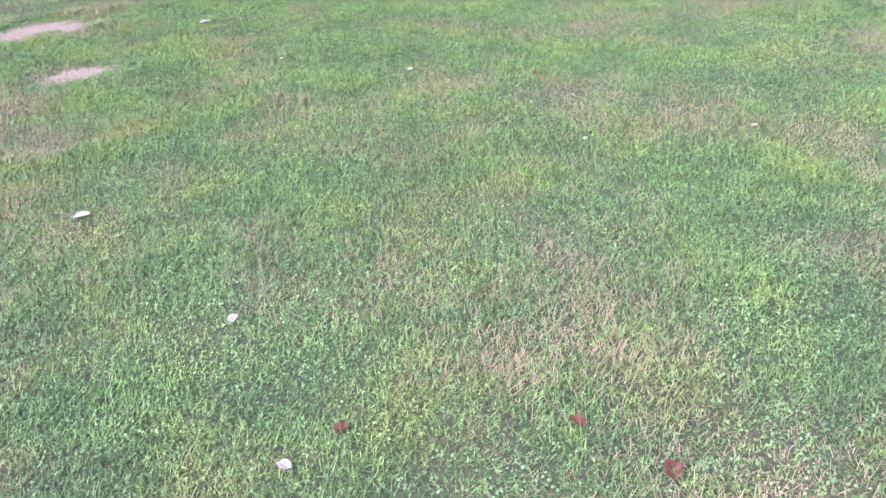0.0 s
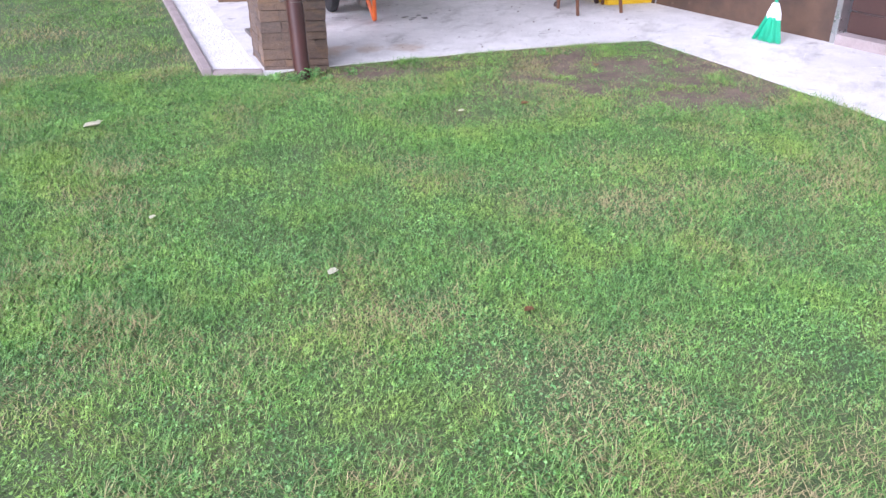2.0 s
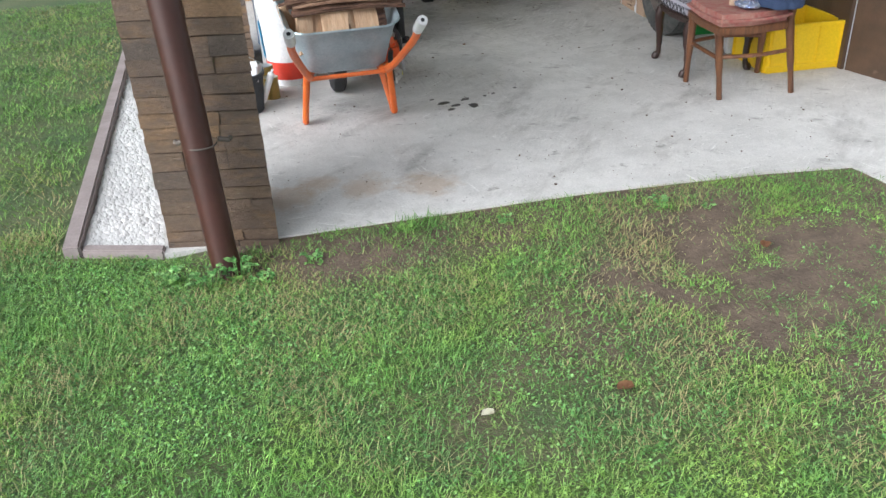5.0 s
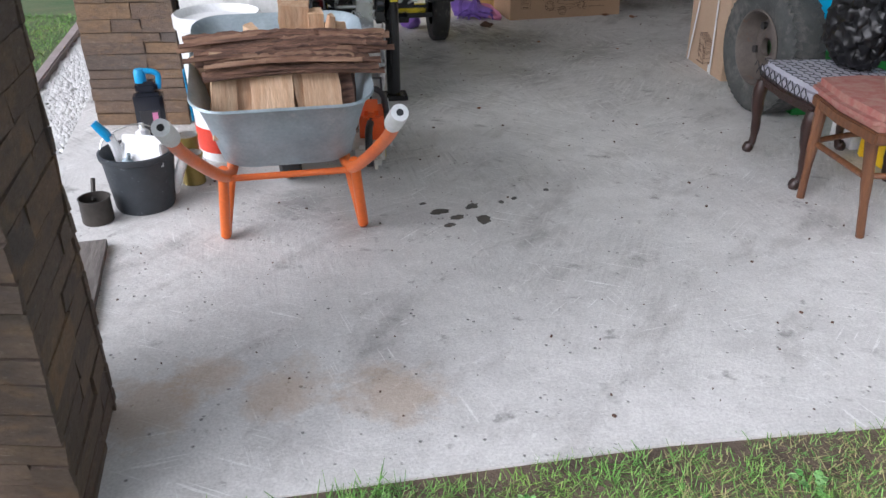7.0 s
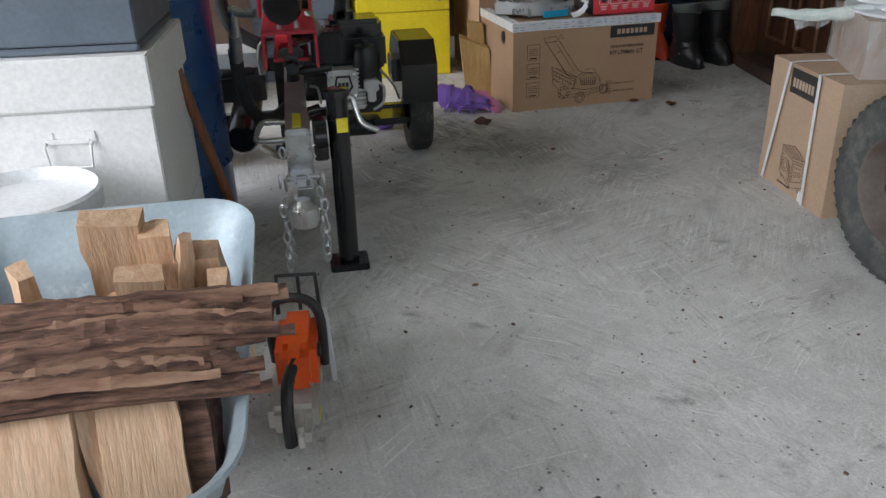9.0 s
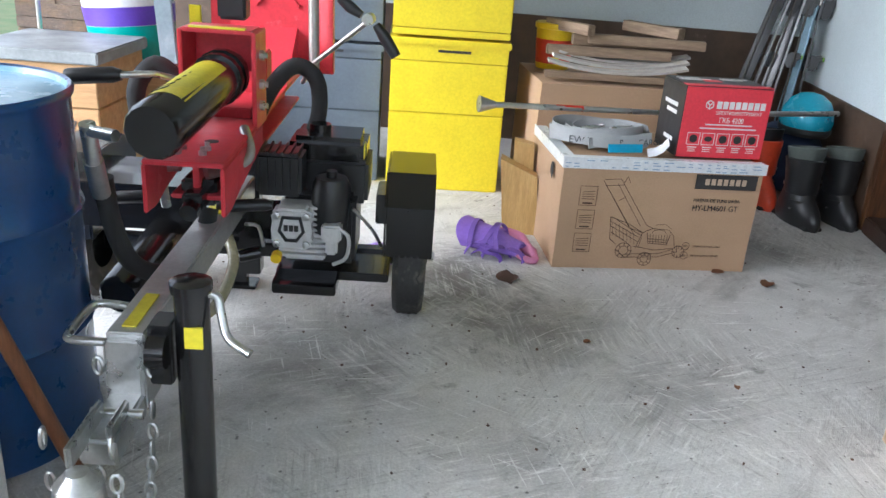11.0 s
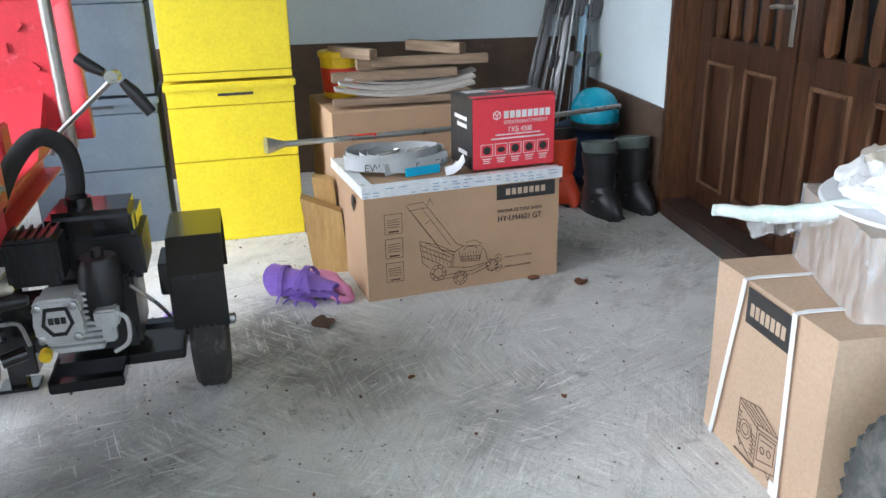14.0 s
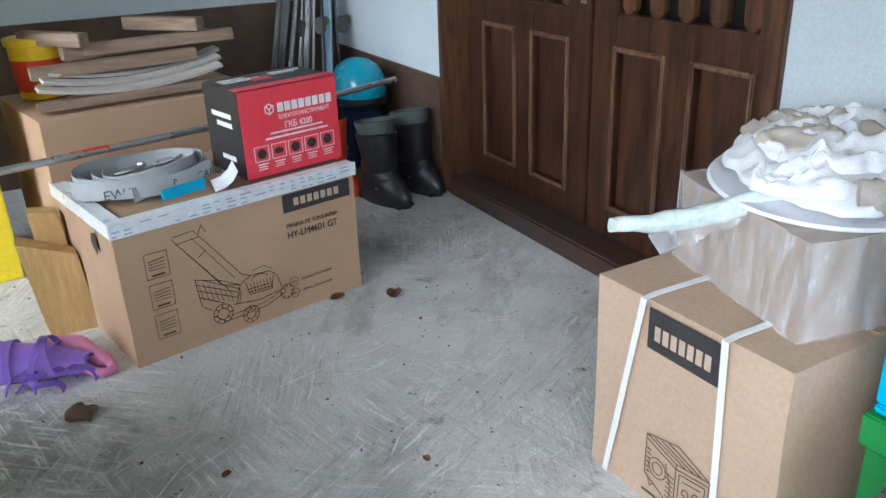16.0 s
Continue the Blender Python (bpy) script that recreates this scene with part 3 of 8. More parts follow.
def finish(name, bm, material, bevel=0.0, smooth=35):
    if bevel:
        bmesh.ops.bevel(bm, geom=[e for e in bm.edges], offset=bevel, segments=2, affect="EDGES", clamp_overlap=True)
    bmesh.ops.recalc_face_normals(bm, faces=bm.faces)
    me = bpy.data.meshes.new(name)
    bm.to_mesh(me)
    bm.free()
    me.materials.append(material)
    if smooth:
        me.shade_smooth()
        me.set_sharp_from_angle(angle=radians(smooth))
    return me


def part(name, bm, material, parent, label="", bevel=0.0, m=None, smooth=35):
    ob = new(name, finish(name, bm, material, bevel, smooth))
    ob.parent = parent
    if m is not None:
        ob.matrix_basis = m
    if label:
        ob["label"] = label
    return ob


def single(name, bm, material, label, category, m=None, bevel=0.0, group="", kind="", smooth=35):
    ob = new(name, finish(name, bm, material, bevel, smooth))
    if m is not None:
        ob.matrix_basis = m
    return tagged(ob, label, category, group, kind)


def thing(name, label, category, m, group="", kind=""):
    ob = new(name)
    ob.empty_display_size = 0.1
    ob.matrix_basis = m
    return tagged(ob, label, category, group, kind)


def written(text, size, material, parent, m, name="lettering", label="", depth=0.0006, squeeze=1.0):
    c = bpy.data.curves.new(name, "FONT")
    c.body, c.size, c.extrude = text, size, depth
    tmp = bpy.data.objects.new("tmp", c)
    scene.collection.objects.link(tmp)
    me = bpy.data.meshes.new_from_object(tmp.evaluated_get(bpy.context.evaluated_depsgraph_get()))
    bpy.data.objects.remove(tmp)
    for v in me.vertices:
        v.co.x *= squeeze
    me.materials.clear()
    me.materials.append(material)
    ob = new(name, me)
    ob.parent = parent
    ob.matrix_basis = m
    if label:
        ob["label"] = label
    return ob


def bars(bm, rows, depth=0.0008):
    """Thin printed bars: (x, z, width, height) on the plane y = 0, facing -y."""
    for x, z, w, h in rows:
        add_box(bm, (x + w / 2, -depth / 2, z + h / 2), (w, depth, h))


def stroke(bm, pts, width=0.003, depth=0.0007):
    """Printed lines on the plane y = 0."""
    for (x0, z0), (x1, z1) in zip(pts, pts[1:]):
        d = math.hypot(x1 - x0, z1 - z0)
        if d > 1e-6:
            add_box(bm, ((x0 + x1) / 2, -depth / 2, (z0 + z1) / 2), (d + width * 0.6, depth, width), Matrix.Rotation(-math.atan2(z1 - z0, x1 - x0), 3, "Y"))


def arc(cx, cz, r, a0, a1, n=12, flat=1.0):
    return [(cx + r * math.cos(radians(a0 + (a1 - a0) * i / n)), cz + r * flat * math.sin(radians(a0 + (a1 - a0) * i / n))) for i in range(n + 1)]


FRONT = pose(0, 0, 0, 90, 0, 0)  # text laid on a plane that faces -y


# ---- structure ----
def wall_piece(name, x0, y0, x1, y1, z0, z1, material, label):
    bm = B()
    add_box(bm, ((x0 + x1) / 2, (y0 + y1) / 2, (z0 + z1) / 2), (x1 - x0, y1 - y0, z1 - z0))
    return single(name, bm, material, label, "wall", kind="structure")


def bare_at(x, y):
    """How bare the lawn is: worn earth in the corner by the paths, and straw-coloured dead spots."""
    k = noise.fractal(Vector((x * 1.4, y * 1.4, 3.0)), 1.0, 2.0, 4)
    d = math.hypot((x - 1.75) / 1.25, (y + 0.55) / 0.95)
    f = noise.fractal(Vector((x * 5.0, y * 5.0, 8.0)), 1.0, 2.0, 3)
    v = max(0.0, min(1.0, (1.0 - d + 0.5 * k) * 1.8)) * max(0.35, min(1.0, 0.75 - 0.9 * f))
    e = math.hypot((x - 0.25) / 0.5, (y + 0.12) / 0.2)
    v = max(v, 0.8 * max(0.0, min(1.0, 1.2 - e + 0.5 * k)))
    if x > 0.35:
        v = max(v, max(0.0, min(0.6, (y + 0.06) * 5.0 - 0.9 * f)))
    if y > -0.45 and x > -0.3:
        v = max(v, max(0.0, min(0.62, (y + 0.45) * 1.5 + 0.45 * k)) * max(0.3, min(1.0, 0.9 - f)))
    for px, py, r in ((-2.13, -1.73, 0.2), (-2.55, -0.3, 0.3)):
        v = max(v, max(0.0, min(1.0, 1.25 - math.hypot((x - px) / (r * 1.5), (y - py) / r) + 0.9 * f)))
    return v


SLAB = [(-0.42, 0.0), (0.5, 0.12), (1.2, 0.21), (1.95, 0.26), (2.33, 0.25), (2.47, -0.34), (2.53, -0.6), (2.72, -1.57), (3.1, -3.4), (3.5, -6.5),
        (5.2, -6.5), (4.2, -1.6), (3.6, 0.0), (3.1, 1.6), (3.25, 7.0), (-1.75, 7.0), (-1.0, 3.2)]


def in_slab(x, y):
    if y > 0.24 and x > -0.42 - (y) * 0.18:
        return True
    inside = False
    for i in range(len(SLAB)):
        (x0, y0), (x1, y1) = SLAB[i], SLAB[i - 1]
        if (y0 > y) != (y1 > y) and x < (x1 - x0) * (y - y0) / (y1 - y0) + x0:
            inside = not inside
    return inside


def build_ground():
    """One sheet to the horizon, finer and slightly uneven near the house."""
    xs = sorted(set([-900, -200, -60, -25, -12] + [round(-7 + 0.2 * i, 2) for i in range(66)] + [12, 25, 60, 200, 900]))
    ys = sorted(set([-900, -200, -60, -25, -14] + [round(-9 + 0.2 * i, 2) for i in range(56)] + [4, 8, 14, 25, 60, 200, 900]))
    verts, faces = [], []
    for y in ys:
        for x in xs:
            z = -0.02 + (0.008 * noise.noise(Vector((x * 1.3, y * 1.3, 0))) if -8 < x < 7 and -10 < y < 3 else 0)
            if (-0.3 < x < 2.3 and -0.05 < y < 0.3) or (2.1 < x < 3.5 and -6.5 < y < 0.3 and x > 2.3 - 0.2 * y - 0.15):
                z = -0.007
            verts.append((x, y, z))
    w = len(xs)
    for j in range(len(ys) - 1):
        for i in range(w - 1):
            faces.append((j * w + i, j * w + i + 1, (j + 1) * w + i + 1, (j + 1) * w + i))
    me = bpy.data.meshes.new("ground")
    me.from_pydata(verts, [], faces)
    me.materials.append(SOIL)
    at = me.attributes.new("bare", "FLOAT", "POINT")
    at.data.foreach_set("value", [bare_at(x, y) if abs(x) < 8 and abs(y) < 10 else 0.0 for x, y, z in verts])
    dead = me.attributes.new("straw", "FLOAT", "POINT")
    dead.data.foreach_set("value", [1.0 if x < -1.3 else 0.0 for x, y, z in verts])
    tagged(new("ground", me), "mown garden lawn soil with bare worn earth", "lawn", kind="structure")


build_ground()
slab = B()
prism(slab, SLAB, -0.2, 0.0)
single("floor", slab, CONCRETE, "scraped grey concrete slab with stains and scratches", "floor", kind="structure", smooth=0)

# back wall with its plinth
wall_piece("wall_back", -1.7, 6.74, 3.25, 6.98, 0.0, 3.1, PLASTER, "pale blue-grey plastered back wall")
wall_piece("plinth_back", -1.7, 6.715, 2.965, 6.739, 0.0, 0.80, PLINTH, "dark brown textured plinth along the wall")
# right wall: beyond the door, over the door, before the door
wall_piece("wall_right_far", 2.985, 5.46, 3.25, 6.737, 0.0, 3.1, PLASTER, "pale blue-grey plastered side wall")
wall_piece("wall_right_near", 2.985, 1.5, 3.25, 3.63, 0.0, 3.1, PLASTER, "pale blue-grey plastered side wall")
wall_piece("wall_over_door", 2.985, 3.631, 3.25, 5.459, 2.15, 3.1, PLASTER, "plaster above the double door")
wall_piece("plinth_right_far", 2.965, 5.462, 2.984, 6.713, 0.0, 0.54, PLINTH, "dark brown textured plinth along the wall")
wall_piece("plinth_right_near", 2.965, 1.5, 2.984, 3.628, 0.0, 0.54, PLINTH, "dark brown textured plinth along the wall")
wall_piece("wall_behind_door", 3.26, 3.4, 3.4, 5.7, 0.0, 3.1, OUTER, "plain wall closing the room behind the door")
# ceiling stays out of view; height, front edge and pale tone set the inside light
wall_piece("ceiling", -1.75, -0.1, 3.6, 7.0, 2.9, 3.06, CEIL, "unseen pale ceiling added to shape light in the open garage")

# unseen storey added over the garage to block sky light from the right
wall_piece("upper_shade_block", 0.0, 0.25, 3.6, 7.0, 3.065, 5.8, PLASTER, "unseen plastered upper storey added to shade the right side")

# the wall beside the path turns outwards, with a brown shutter door in it
out = Vector((0.57, -1.63, 0)).normalized()
ang = math.degrees(math.atan2(out.y, out.x))
side = thing("wall_path", "brown stone-coated plinth and plaster wall beside the path", "wall", pose(2.985, 1.49, 0, 0, 0, ang), kind="structure")


def slant(name, a, b, d0, d1, z0, z1, material):
    bm = B()
    add_box(bm, ((a + b) / 2, (d0 + d1) / 2, (z0 + z1) / 2), (b - a, d1 - d0, z1 - z0))
    return part(name, bm, material, side)


slant("plinth", 0.0, 1.72, 0.0, 0.03, 0.0, 0.62, PLINTH)
# wall bodies rise out of view, their extra height added to shade path and lawn
slant("wall_body", 0.0, 1.72, 0.031, 0.25, 0.0, 5.8, PLASTER)
slant("wall_body", 4.2, 6.0, 0.031, 0.25, 0.0, 5.8, PLASTER)
slant("wall_body", 1.721, 4.199, 0.031, 0.25, 2.2, 5.8, PLASTER)
slant("plinth", 4.2, 6.0, 0.0, 0.03, 0.0, 0.62, PLINTH)
shutter = thing("door_2", "brown horizontal-panelled shutter door in the side wall", "door", pose(2.985, 1.49, 0, 0, 0, ang), kind="structure")
bm = B()
add_box(bm, (1.745, 0.03, 1.1), (0.045, 0.1, 2.2))
add_box(bm, (4.175, 0.03, 1.1), (0.045, 0.1, 2.2))
part("frame", bm, ZINC, shutter, "pale metal jambs")
bm = B()
add_box(bm, (2.96, 0.03, 0.035), (2.38, 0.12, 0.07))
part("threshold", bm, KERBMAT, shutter)
for k in range(14):
    bm = B()
    add_box(bm, (2.96, 0.09, 0.07 + 0.075 + 0.152 * k), (2.38, 0.03, 0.146))
    part("slat", bm, SHUTTER, shutter, bevel=0.008)


def clad_pillar(x0, y0, x1, y1, top, single_to, label, kx=0, skew=-0.17, slant_front=0.0):
    """Skewed in plan: the sides run slightly towards the pebbles."""
    plan = Matrix(((1, skew, 0, 0), (-slant_front, 1, 0, 0), (0, 0, 1, 0), (0, 0, 0, 1)))
    rnd = random.Random(17 + kx)
    p = thing("pillar", label, "pillar", Matrix.Translation((x1, y0, 0)) @ pose((x0 - x1) / 2 + skew * (y1 - y0) / 2, (y1 - y0) / 2 + slant_front * (x1 - x0) / 2, 0), group="stone-clad pillars", kind="structure")
    hx, hy = (x1 - x0) / 2 - 0.022, (y1 - y0) / 2 - 0.022
    bm = B()
    add_box(bm, (0, 0, top / 2 - 0.05), (2 * hx, 2 * hy, top + 0.1))
    bmesh.ops.transform(bm, matrix=plan, verts=bm.verts)
    part("core", bm, MORTAR, p, "grey mortar core")
    rest = B()
    z = -0.05
    stones = []
    while z < top - 0.03:
        h = rnd.choice((0.042, 0.05, 0.058, 0.07))
        for face in range(4):
            half = hx if face % 2 == 0 else hy
            away = hy if face % 2 == 0 else hx
            a = -half - (0.022 if face % 2 == 0 else 0.0)
            end = -a
            while a < end - 0.01:
                w = rnd.uniform(0.11, 0.30)
                if end - a - w < 0.07:
                    w = end - a
                proud = rnd.uniform(0.015, 0.021)
                m = Matrix.Rotation(radians(90 * face), 4, "Z") @ Matrix.Translation((a + w / 2, -away - proud / 2 + 0.002, z + h / 2))
                stones.append((m, (w - 0.003, proud, h - 0.003), z))
                a += w
        z += h
    for m, s, z in stones:
        bm = B() if z < single_to else rest
        vs = add_box(bm, (0, 0, 0), s)
        for v in vs:
            if v.co.y < 0:
                v.co += Vector((rnd.uniform(-0.004, 0.004), rnd.uniform(-0.004, 0.004), rnd.uniform(-0.003, 0.003)))
        bmesh.ops.transform(bm, matrix=plan @ m, verts=vs)
        if z < single_to:
            part("stone", bm, STONE, p, smooth=0)
    ob = part("upper_stones", rest, STONE, p, smooth=0)
    ob["kind"] = "stuff"
    return p


clad_pillar(-0.41, 0.0, 0.0, 0.42, 3.1, 1.15, "square pillar clad in brown split slate beside a downpipe", 0, -0.17, 0.1)
clad_pillar(-0.76, 2.45, -0.345, 2.87, 3.1, 1.0, "square pillar clad in brown split slate by the gravel", 1)
clad_pillar(-1.35, 5.42, -0.93, 5.84, 3.1, 1.3, "square pillar clad in brown split slate near the back wall", 2)

# kerb and the strip of white pebbles along the open side
kerb = B()
prism(kerb, [(-0.80, 0.06), (-0.735, 0.06), (-1.93, 6.98), (-1.995, 6.98)], -0.2, 0.03)
single("kerb", kerb, KERBMAT, "narrow mauve concrete kerb edging the pebbles", "kerb", kind="structure", bevel=0.008)
kerb = B()
prism(kerb, [(-0.734, 0.06), (-0.422, 0.0), (-0.422, 0.05), (-0.734, 0.11)], -0.2, 0.012)
single("kerb_end", kerb, KERBMAT, "pale concrete end of the pebble strip", "kerb", kind="structure", bevel=0.006)


def build_pebbles():
    rnd = random.Random(5)
    verts, faces = [], []
    base = [(1, 0, 0), (0, 1, 0), (-1, 0, 0), (0, -1, 0), (0, 0, 1)]
    tri = [(0, 1, 4), (1, 2, 4), (2, 3, 4), (3, 0, 4)]
    for _ in range(16000):
        y = 0.08 + 6.8 * rnd.random() ** 1.6
        left, right = -0.73 - (y - 0.06) * 0.1727, -0.425 - max(0, y) * 0.18
        x = left + (right - left) * rnd.random()
        r, a, z = rnd.uniform(0.008, 0.019), rnd.random() * 6.28, rnd.uniform(-0.028, -0.008)
        c, s = math.cos(a), math.sin(a)
        k = len(verts)
        for bx, by, bz in base:
            jx, jy = bx * r * rnd.uniform(0.7, 1.3), by * r * rnd.uniform(0.6, 1.1)
            verts.append((x + jx * c - jy * s, y + jx * s + jy * c, z + bz * r * 1.1))
        faces += [tuple(k + q for q in f) for f in tri]
    me = bpy.data.meshes.new("pebbles")
    me.from_pydata(verts, [], faces)
    me.materials.append(GRAVELMAT)
    me.shade_smooth()
    tagged(new("pebbles", me), "white marble pebbles between kerb and slab", "pebbles", kind="stuff")
    bm = B()
    prism(bm, [(-0.733, 0.08), (-0.423, 0.05), (-1.65, 6.9), (-1.9, 6.9)], -0.1, -0.026)
    single("pebble_bed", bm, GRAVELMAT, "bed of white pebbles", "pebbles", kind="structure")


build_pebbles()


def build_grass():
    """Mown blades: short, leaning, thinned on the bare earth; and small clover leaves among them."""
    rng = np.random.default_rng(3)
    step, gx0, gy0, nx, ny = 0.05, -6.0, -7.5, 190, 260
    bare, tall, clov = (np.zeros((nx, ny)) for _ in range(3))
    for i in range(nx):
        for j in range(ny):
            x, y = gx0 + i * step, gy0 + j * step
            blocked = in_slab(x, y + 0.02) or (x < -0.4 and x > -0.83 - max(0, y) * 0.173 and y > 0.03) or (-0.46 < x < 0.02 and -0.03 < y < 0.4)
            bare[i, j] = 2.0 if blocked else bare_at(x, y)
            tall[i, j] = noise.noise(Vector((x * 3, y * 3, 9)))
            clov[i, j] = noise.noise(Vector((x * 1.1, y * 1.1, 20)))

    def lookup(grid, x, y):
        return grid[np.clip(((x - gx0) / step).round().astype(int), 0, nx - 1), np.clip(((y - gy0) / step).round().astype(int), 0, ny - 1)]

    def mesh_of(name, verts, loops, sizes, material, label):
        me = bpy.data.meshes.new(name)
        me.vertices.add(len(verts))
        me.vertices.foreach_set("co", verts.astype(np.float32).ravel())
        me.loops.add(len(loops))
        me.loops.foreach_set("vertex_index", loops.astype(np.int32))
        me.polygons.add(len(sizes))
        me.polygons.foreach_set("loop_start", np.concatenate([[0], np.cumsum(sizes)[:-1]]).astype(np.int32))
        me.update(calc_edges=True)
        me.materials.append(material)
        tagged(new(name, me), label, name, kind="stuff")

    chunks = []
    for n, x0, x1, y0, y1, low, high, width in ((790000, -3.3, 2.9, -6.6, 0.3, 0.014, 0.033, 0.0016), (150000, -5.5, -0.7, -3.0, 5.0, 0.016, 0.034, 0.0024), (13000, 0.0, 2.8, 0.0, 0.27, 0.014, 0.038, 0.0016), (3500, 2.3, 3.0, -2.5, 0.3, 0.02, 0.055, 0.002)):
        x, y = rng.uniform(x0, x1, n), rng.uniform(y0, y1, n)
        b, r = lookup(bare, x, y), rng.random((5, n))
        ok = r[0] >= b * 0.95
        x, y, b, r = x[ok], y[ok], b[ok], r[:, ok]
        h = (low + (high - low) * r[1]) * np.clip(0.9 + 0.5 * lookup(tall, x, y), 0.75, 1.5) * (1 - 0.4 * np.clip(b, 0, 1))
        a, lean, w = r[2] * 6.283, 1.2 + 3.6 * r[3], width * (0.6 + 0.8 * r[4])
        dx, dy = np.cos(a), np.sin(a)
        wx, wy, lx, ly, z = -dy * w, dx * w, dx * h * lean * 0.5, dy * h * lean * 0.5, np.where((y > -0.12) & (x > -0.3) & (x < 2.7), -0.012, np.where(x > 2.2 - 0.2 * y - 0.1, -0.014, -0.026))
        v = np.stack([np.stack(q, -1) for q in ((x - wx, y - wy, z), (x + wx, y + wy, z), (x + lx + wx * 0.35, y + ly + wy * 0.35, z + h), (x + lx - wx * 0.35, y + ly - wy * 0.35, z + h))], 1)
        chunks.append(v)
    v = np.concatenate(chunks)
    n = len(v)
    loops = (np.arange(n)[:, None] * 4 + np.array([0, 1, 2, 3])).ravel()
    mesh_of("grass", v.reshape(-1, 3), loops, np.full(n, 4), BLADE, "short mown lawn grass, green with straw-coloured spots")
    n = 330000
    x, y = rng.uniform(-3.3, 2.7, n), rng.uniform(-6.6, 0.2, n)
    ok = (rng.random(n) >= lookup(bare, x, y) * 1.3) & (lookup(clov, x, y) > -0.45 + 0.5 * rng.random(n))
    x, y = x[ok], y[ok]
    n = len(x)
    a, r, z = rng.random(n) * 6.283, 0.0022 + 0.0028 * rng.random(n), -0.018 + 0.014 * rng.random(n)
    t1, t2 = rng.uniform(-0.5, 0.5, (2, n))
    v = np.stack([np.stack((x + r * np.cos(a + q * 1.2566), y + r * np.sin(a + q * 1.2566), z + r * (t1 * np.cos(a + q * 1.2566) + t2 * np.sin(a + q * 1.2566))), -1) for q in range(5)], 1)
    mesh_of("clover", v.reshape(-1, 3), np.arange(n * 5), np.full(n, 5), CLOVER, "small clover leaves growing among the lawn grass")


build_grass()


# ---- double door in the right wall ----
def build_door():
    """Faces -x; local x runs along the wall (towards -y of the world), local z up."""
    d = thing("door_1", "dark stained panelled wooden double door, closed", "door", pose(3.10, 4.545, 0, 0, 0, -90), kind="structure")
    W = 0.9
    bm = B()
    for s in (-1, 1):
        add_box(bm, (s * 0.895, -0.045, 1.08), (0.05, 0.18, 2.14))
    add_box(bm, (0, -0.045, 2.12), (1.74, 0.18, 0.05))
    part("frame", bm, FRAMEWOOD, d, "reddish brown frame", bevel=0.006)
    bm = B()
    add_box(bm, (0, -0.04, 0.045), (1.735, 0.19, 0.09))
    part("sill", bm, SILLWOOD, d, "worn dark wooden sill", bevel=0.01)
    # added black sheet stands in for the unlit room behind the balusters
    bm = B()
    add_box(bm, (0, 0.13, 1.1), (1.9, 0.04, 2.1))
    part("shade_backing", bm, BLACKPL, d)
    for s in (-1, 1):
        leaf = new("leaf")
        leaf.parent = d
        leaf.matrix_basis = pose(s * 0.4325, 0, 0)
        hw = 0.428
        bm = B()
        z0, z1 = 0.095, 2.09
        for x, w in ((-hw + 0.065, 0.13), (0.0, 0.13), (hw - 0.065, 0.13)):
            add_box(bm, (x, 0.02, (z0 + 0.88) / 2), (w, 0.045, 0.88 - z0))
        for x in (-hw + 0.065, hw - 0.065):
            add_box(bm, (x, 0.02, (0.88 + z1) / 2), (0.13, 0.045, z1 - 0.88))
        for z, h in ((z0 + 0.06, 0.12), (0.85, 0.12), (z1 - 0.06, 0.12)):
            add_box(bm, (0, 0.021, z), (2 * hw - 0.02, 0.043, h))
        part("stiles_and_rails", bm, DOORWOOD, leaf, bevel=0.004)
        for x in (-0.1815, 0.1815):
            bm = B()
            vs = add_box(bm, (x, 0.035, 0.503), (0.235, 0.03, 0.58))
            part("panel", bm, DOORWOOD, leaf, bevel=0.012)
            bm = B()
            for q in (-0.119, 0.119):
                add_box(bm, (x + q, -0.008, 0.503), (0.017, 0.018, 0.60))
            for q in (-0.29, 0.29):
                add_box(bm, (x, -0.0075, 0.503 + q), (0.221, 0.017, 0.017))
            part("moulding", bm, MOULDWOOD, leaf, bevel=0.005)
        for k in range(5):
            x = -0.26 + 0.13 * k
            bm = B()
            prof = [(0.012, 0.905), (0.034, 0.93), (0.036, 1.05), (0.02, 1.16), (0.034, 1.3), (0.036, 1.6), (0.02, 1.75), (0.034, 1.9), (0.012, 1.975)]
            for (r0, a), (r1, b) in zip(prof, prof[1:]):
                prism(bm, [(x - r0, a), (x + r0, a), (x + r1, b), (x - r1, b)], -0.035, -0.01, pose(0, 0, 0, 90, 0, 0))
            part("baluster", bm, FRAMEWOOD, leaf, bevel=0.003)
    bm = B()
    add_box(bm, (-0.045, -0.01, 1.03), (0.03, 0.006, 0.2))
    part("lock_plate", bm, STEEL, d, "worn steel lock plate", bevel=0.002)
    bm = B()
    sweep(bm, [(-0.045, -0.012, 1.08), (-0.045, -0.05, 1.08), (-0.1, -0.055, 1.08), (-0.15, -0.05, 1.075)], 0.009, 8)
    part("door_handle", bm, STEEL, d, "steel lever handle")


build_door()

# ---- downpipe on the front pillar ----
pipe = thing("downpipe", "brown painted metal downpipe strapped to the pillar", "downpipe", pose(-0.185, -0.118, 0))
bm = B()
sweep(bm, [(-0.07, 0, 2.9), (0, 0, 0.06), (0.02, -0.045, -0.04), (0.022, -0.05, -0.06)], 0.05, 20)
part("tube", bm, PIPEBROWN, pipe)
bm = B()
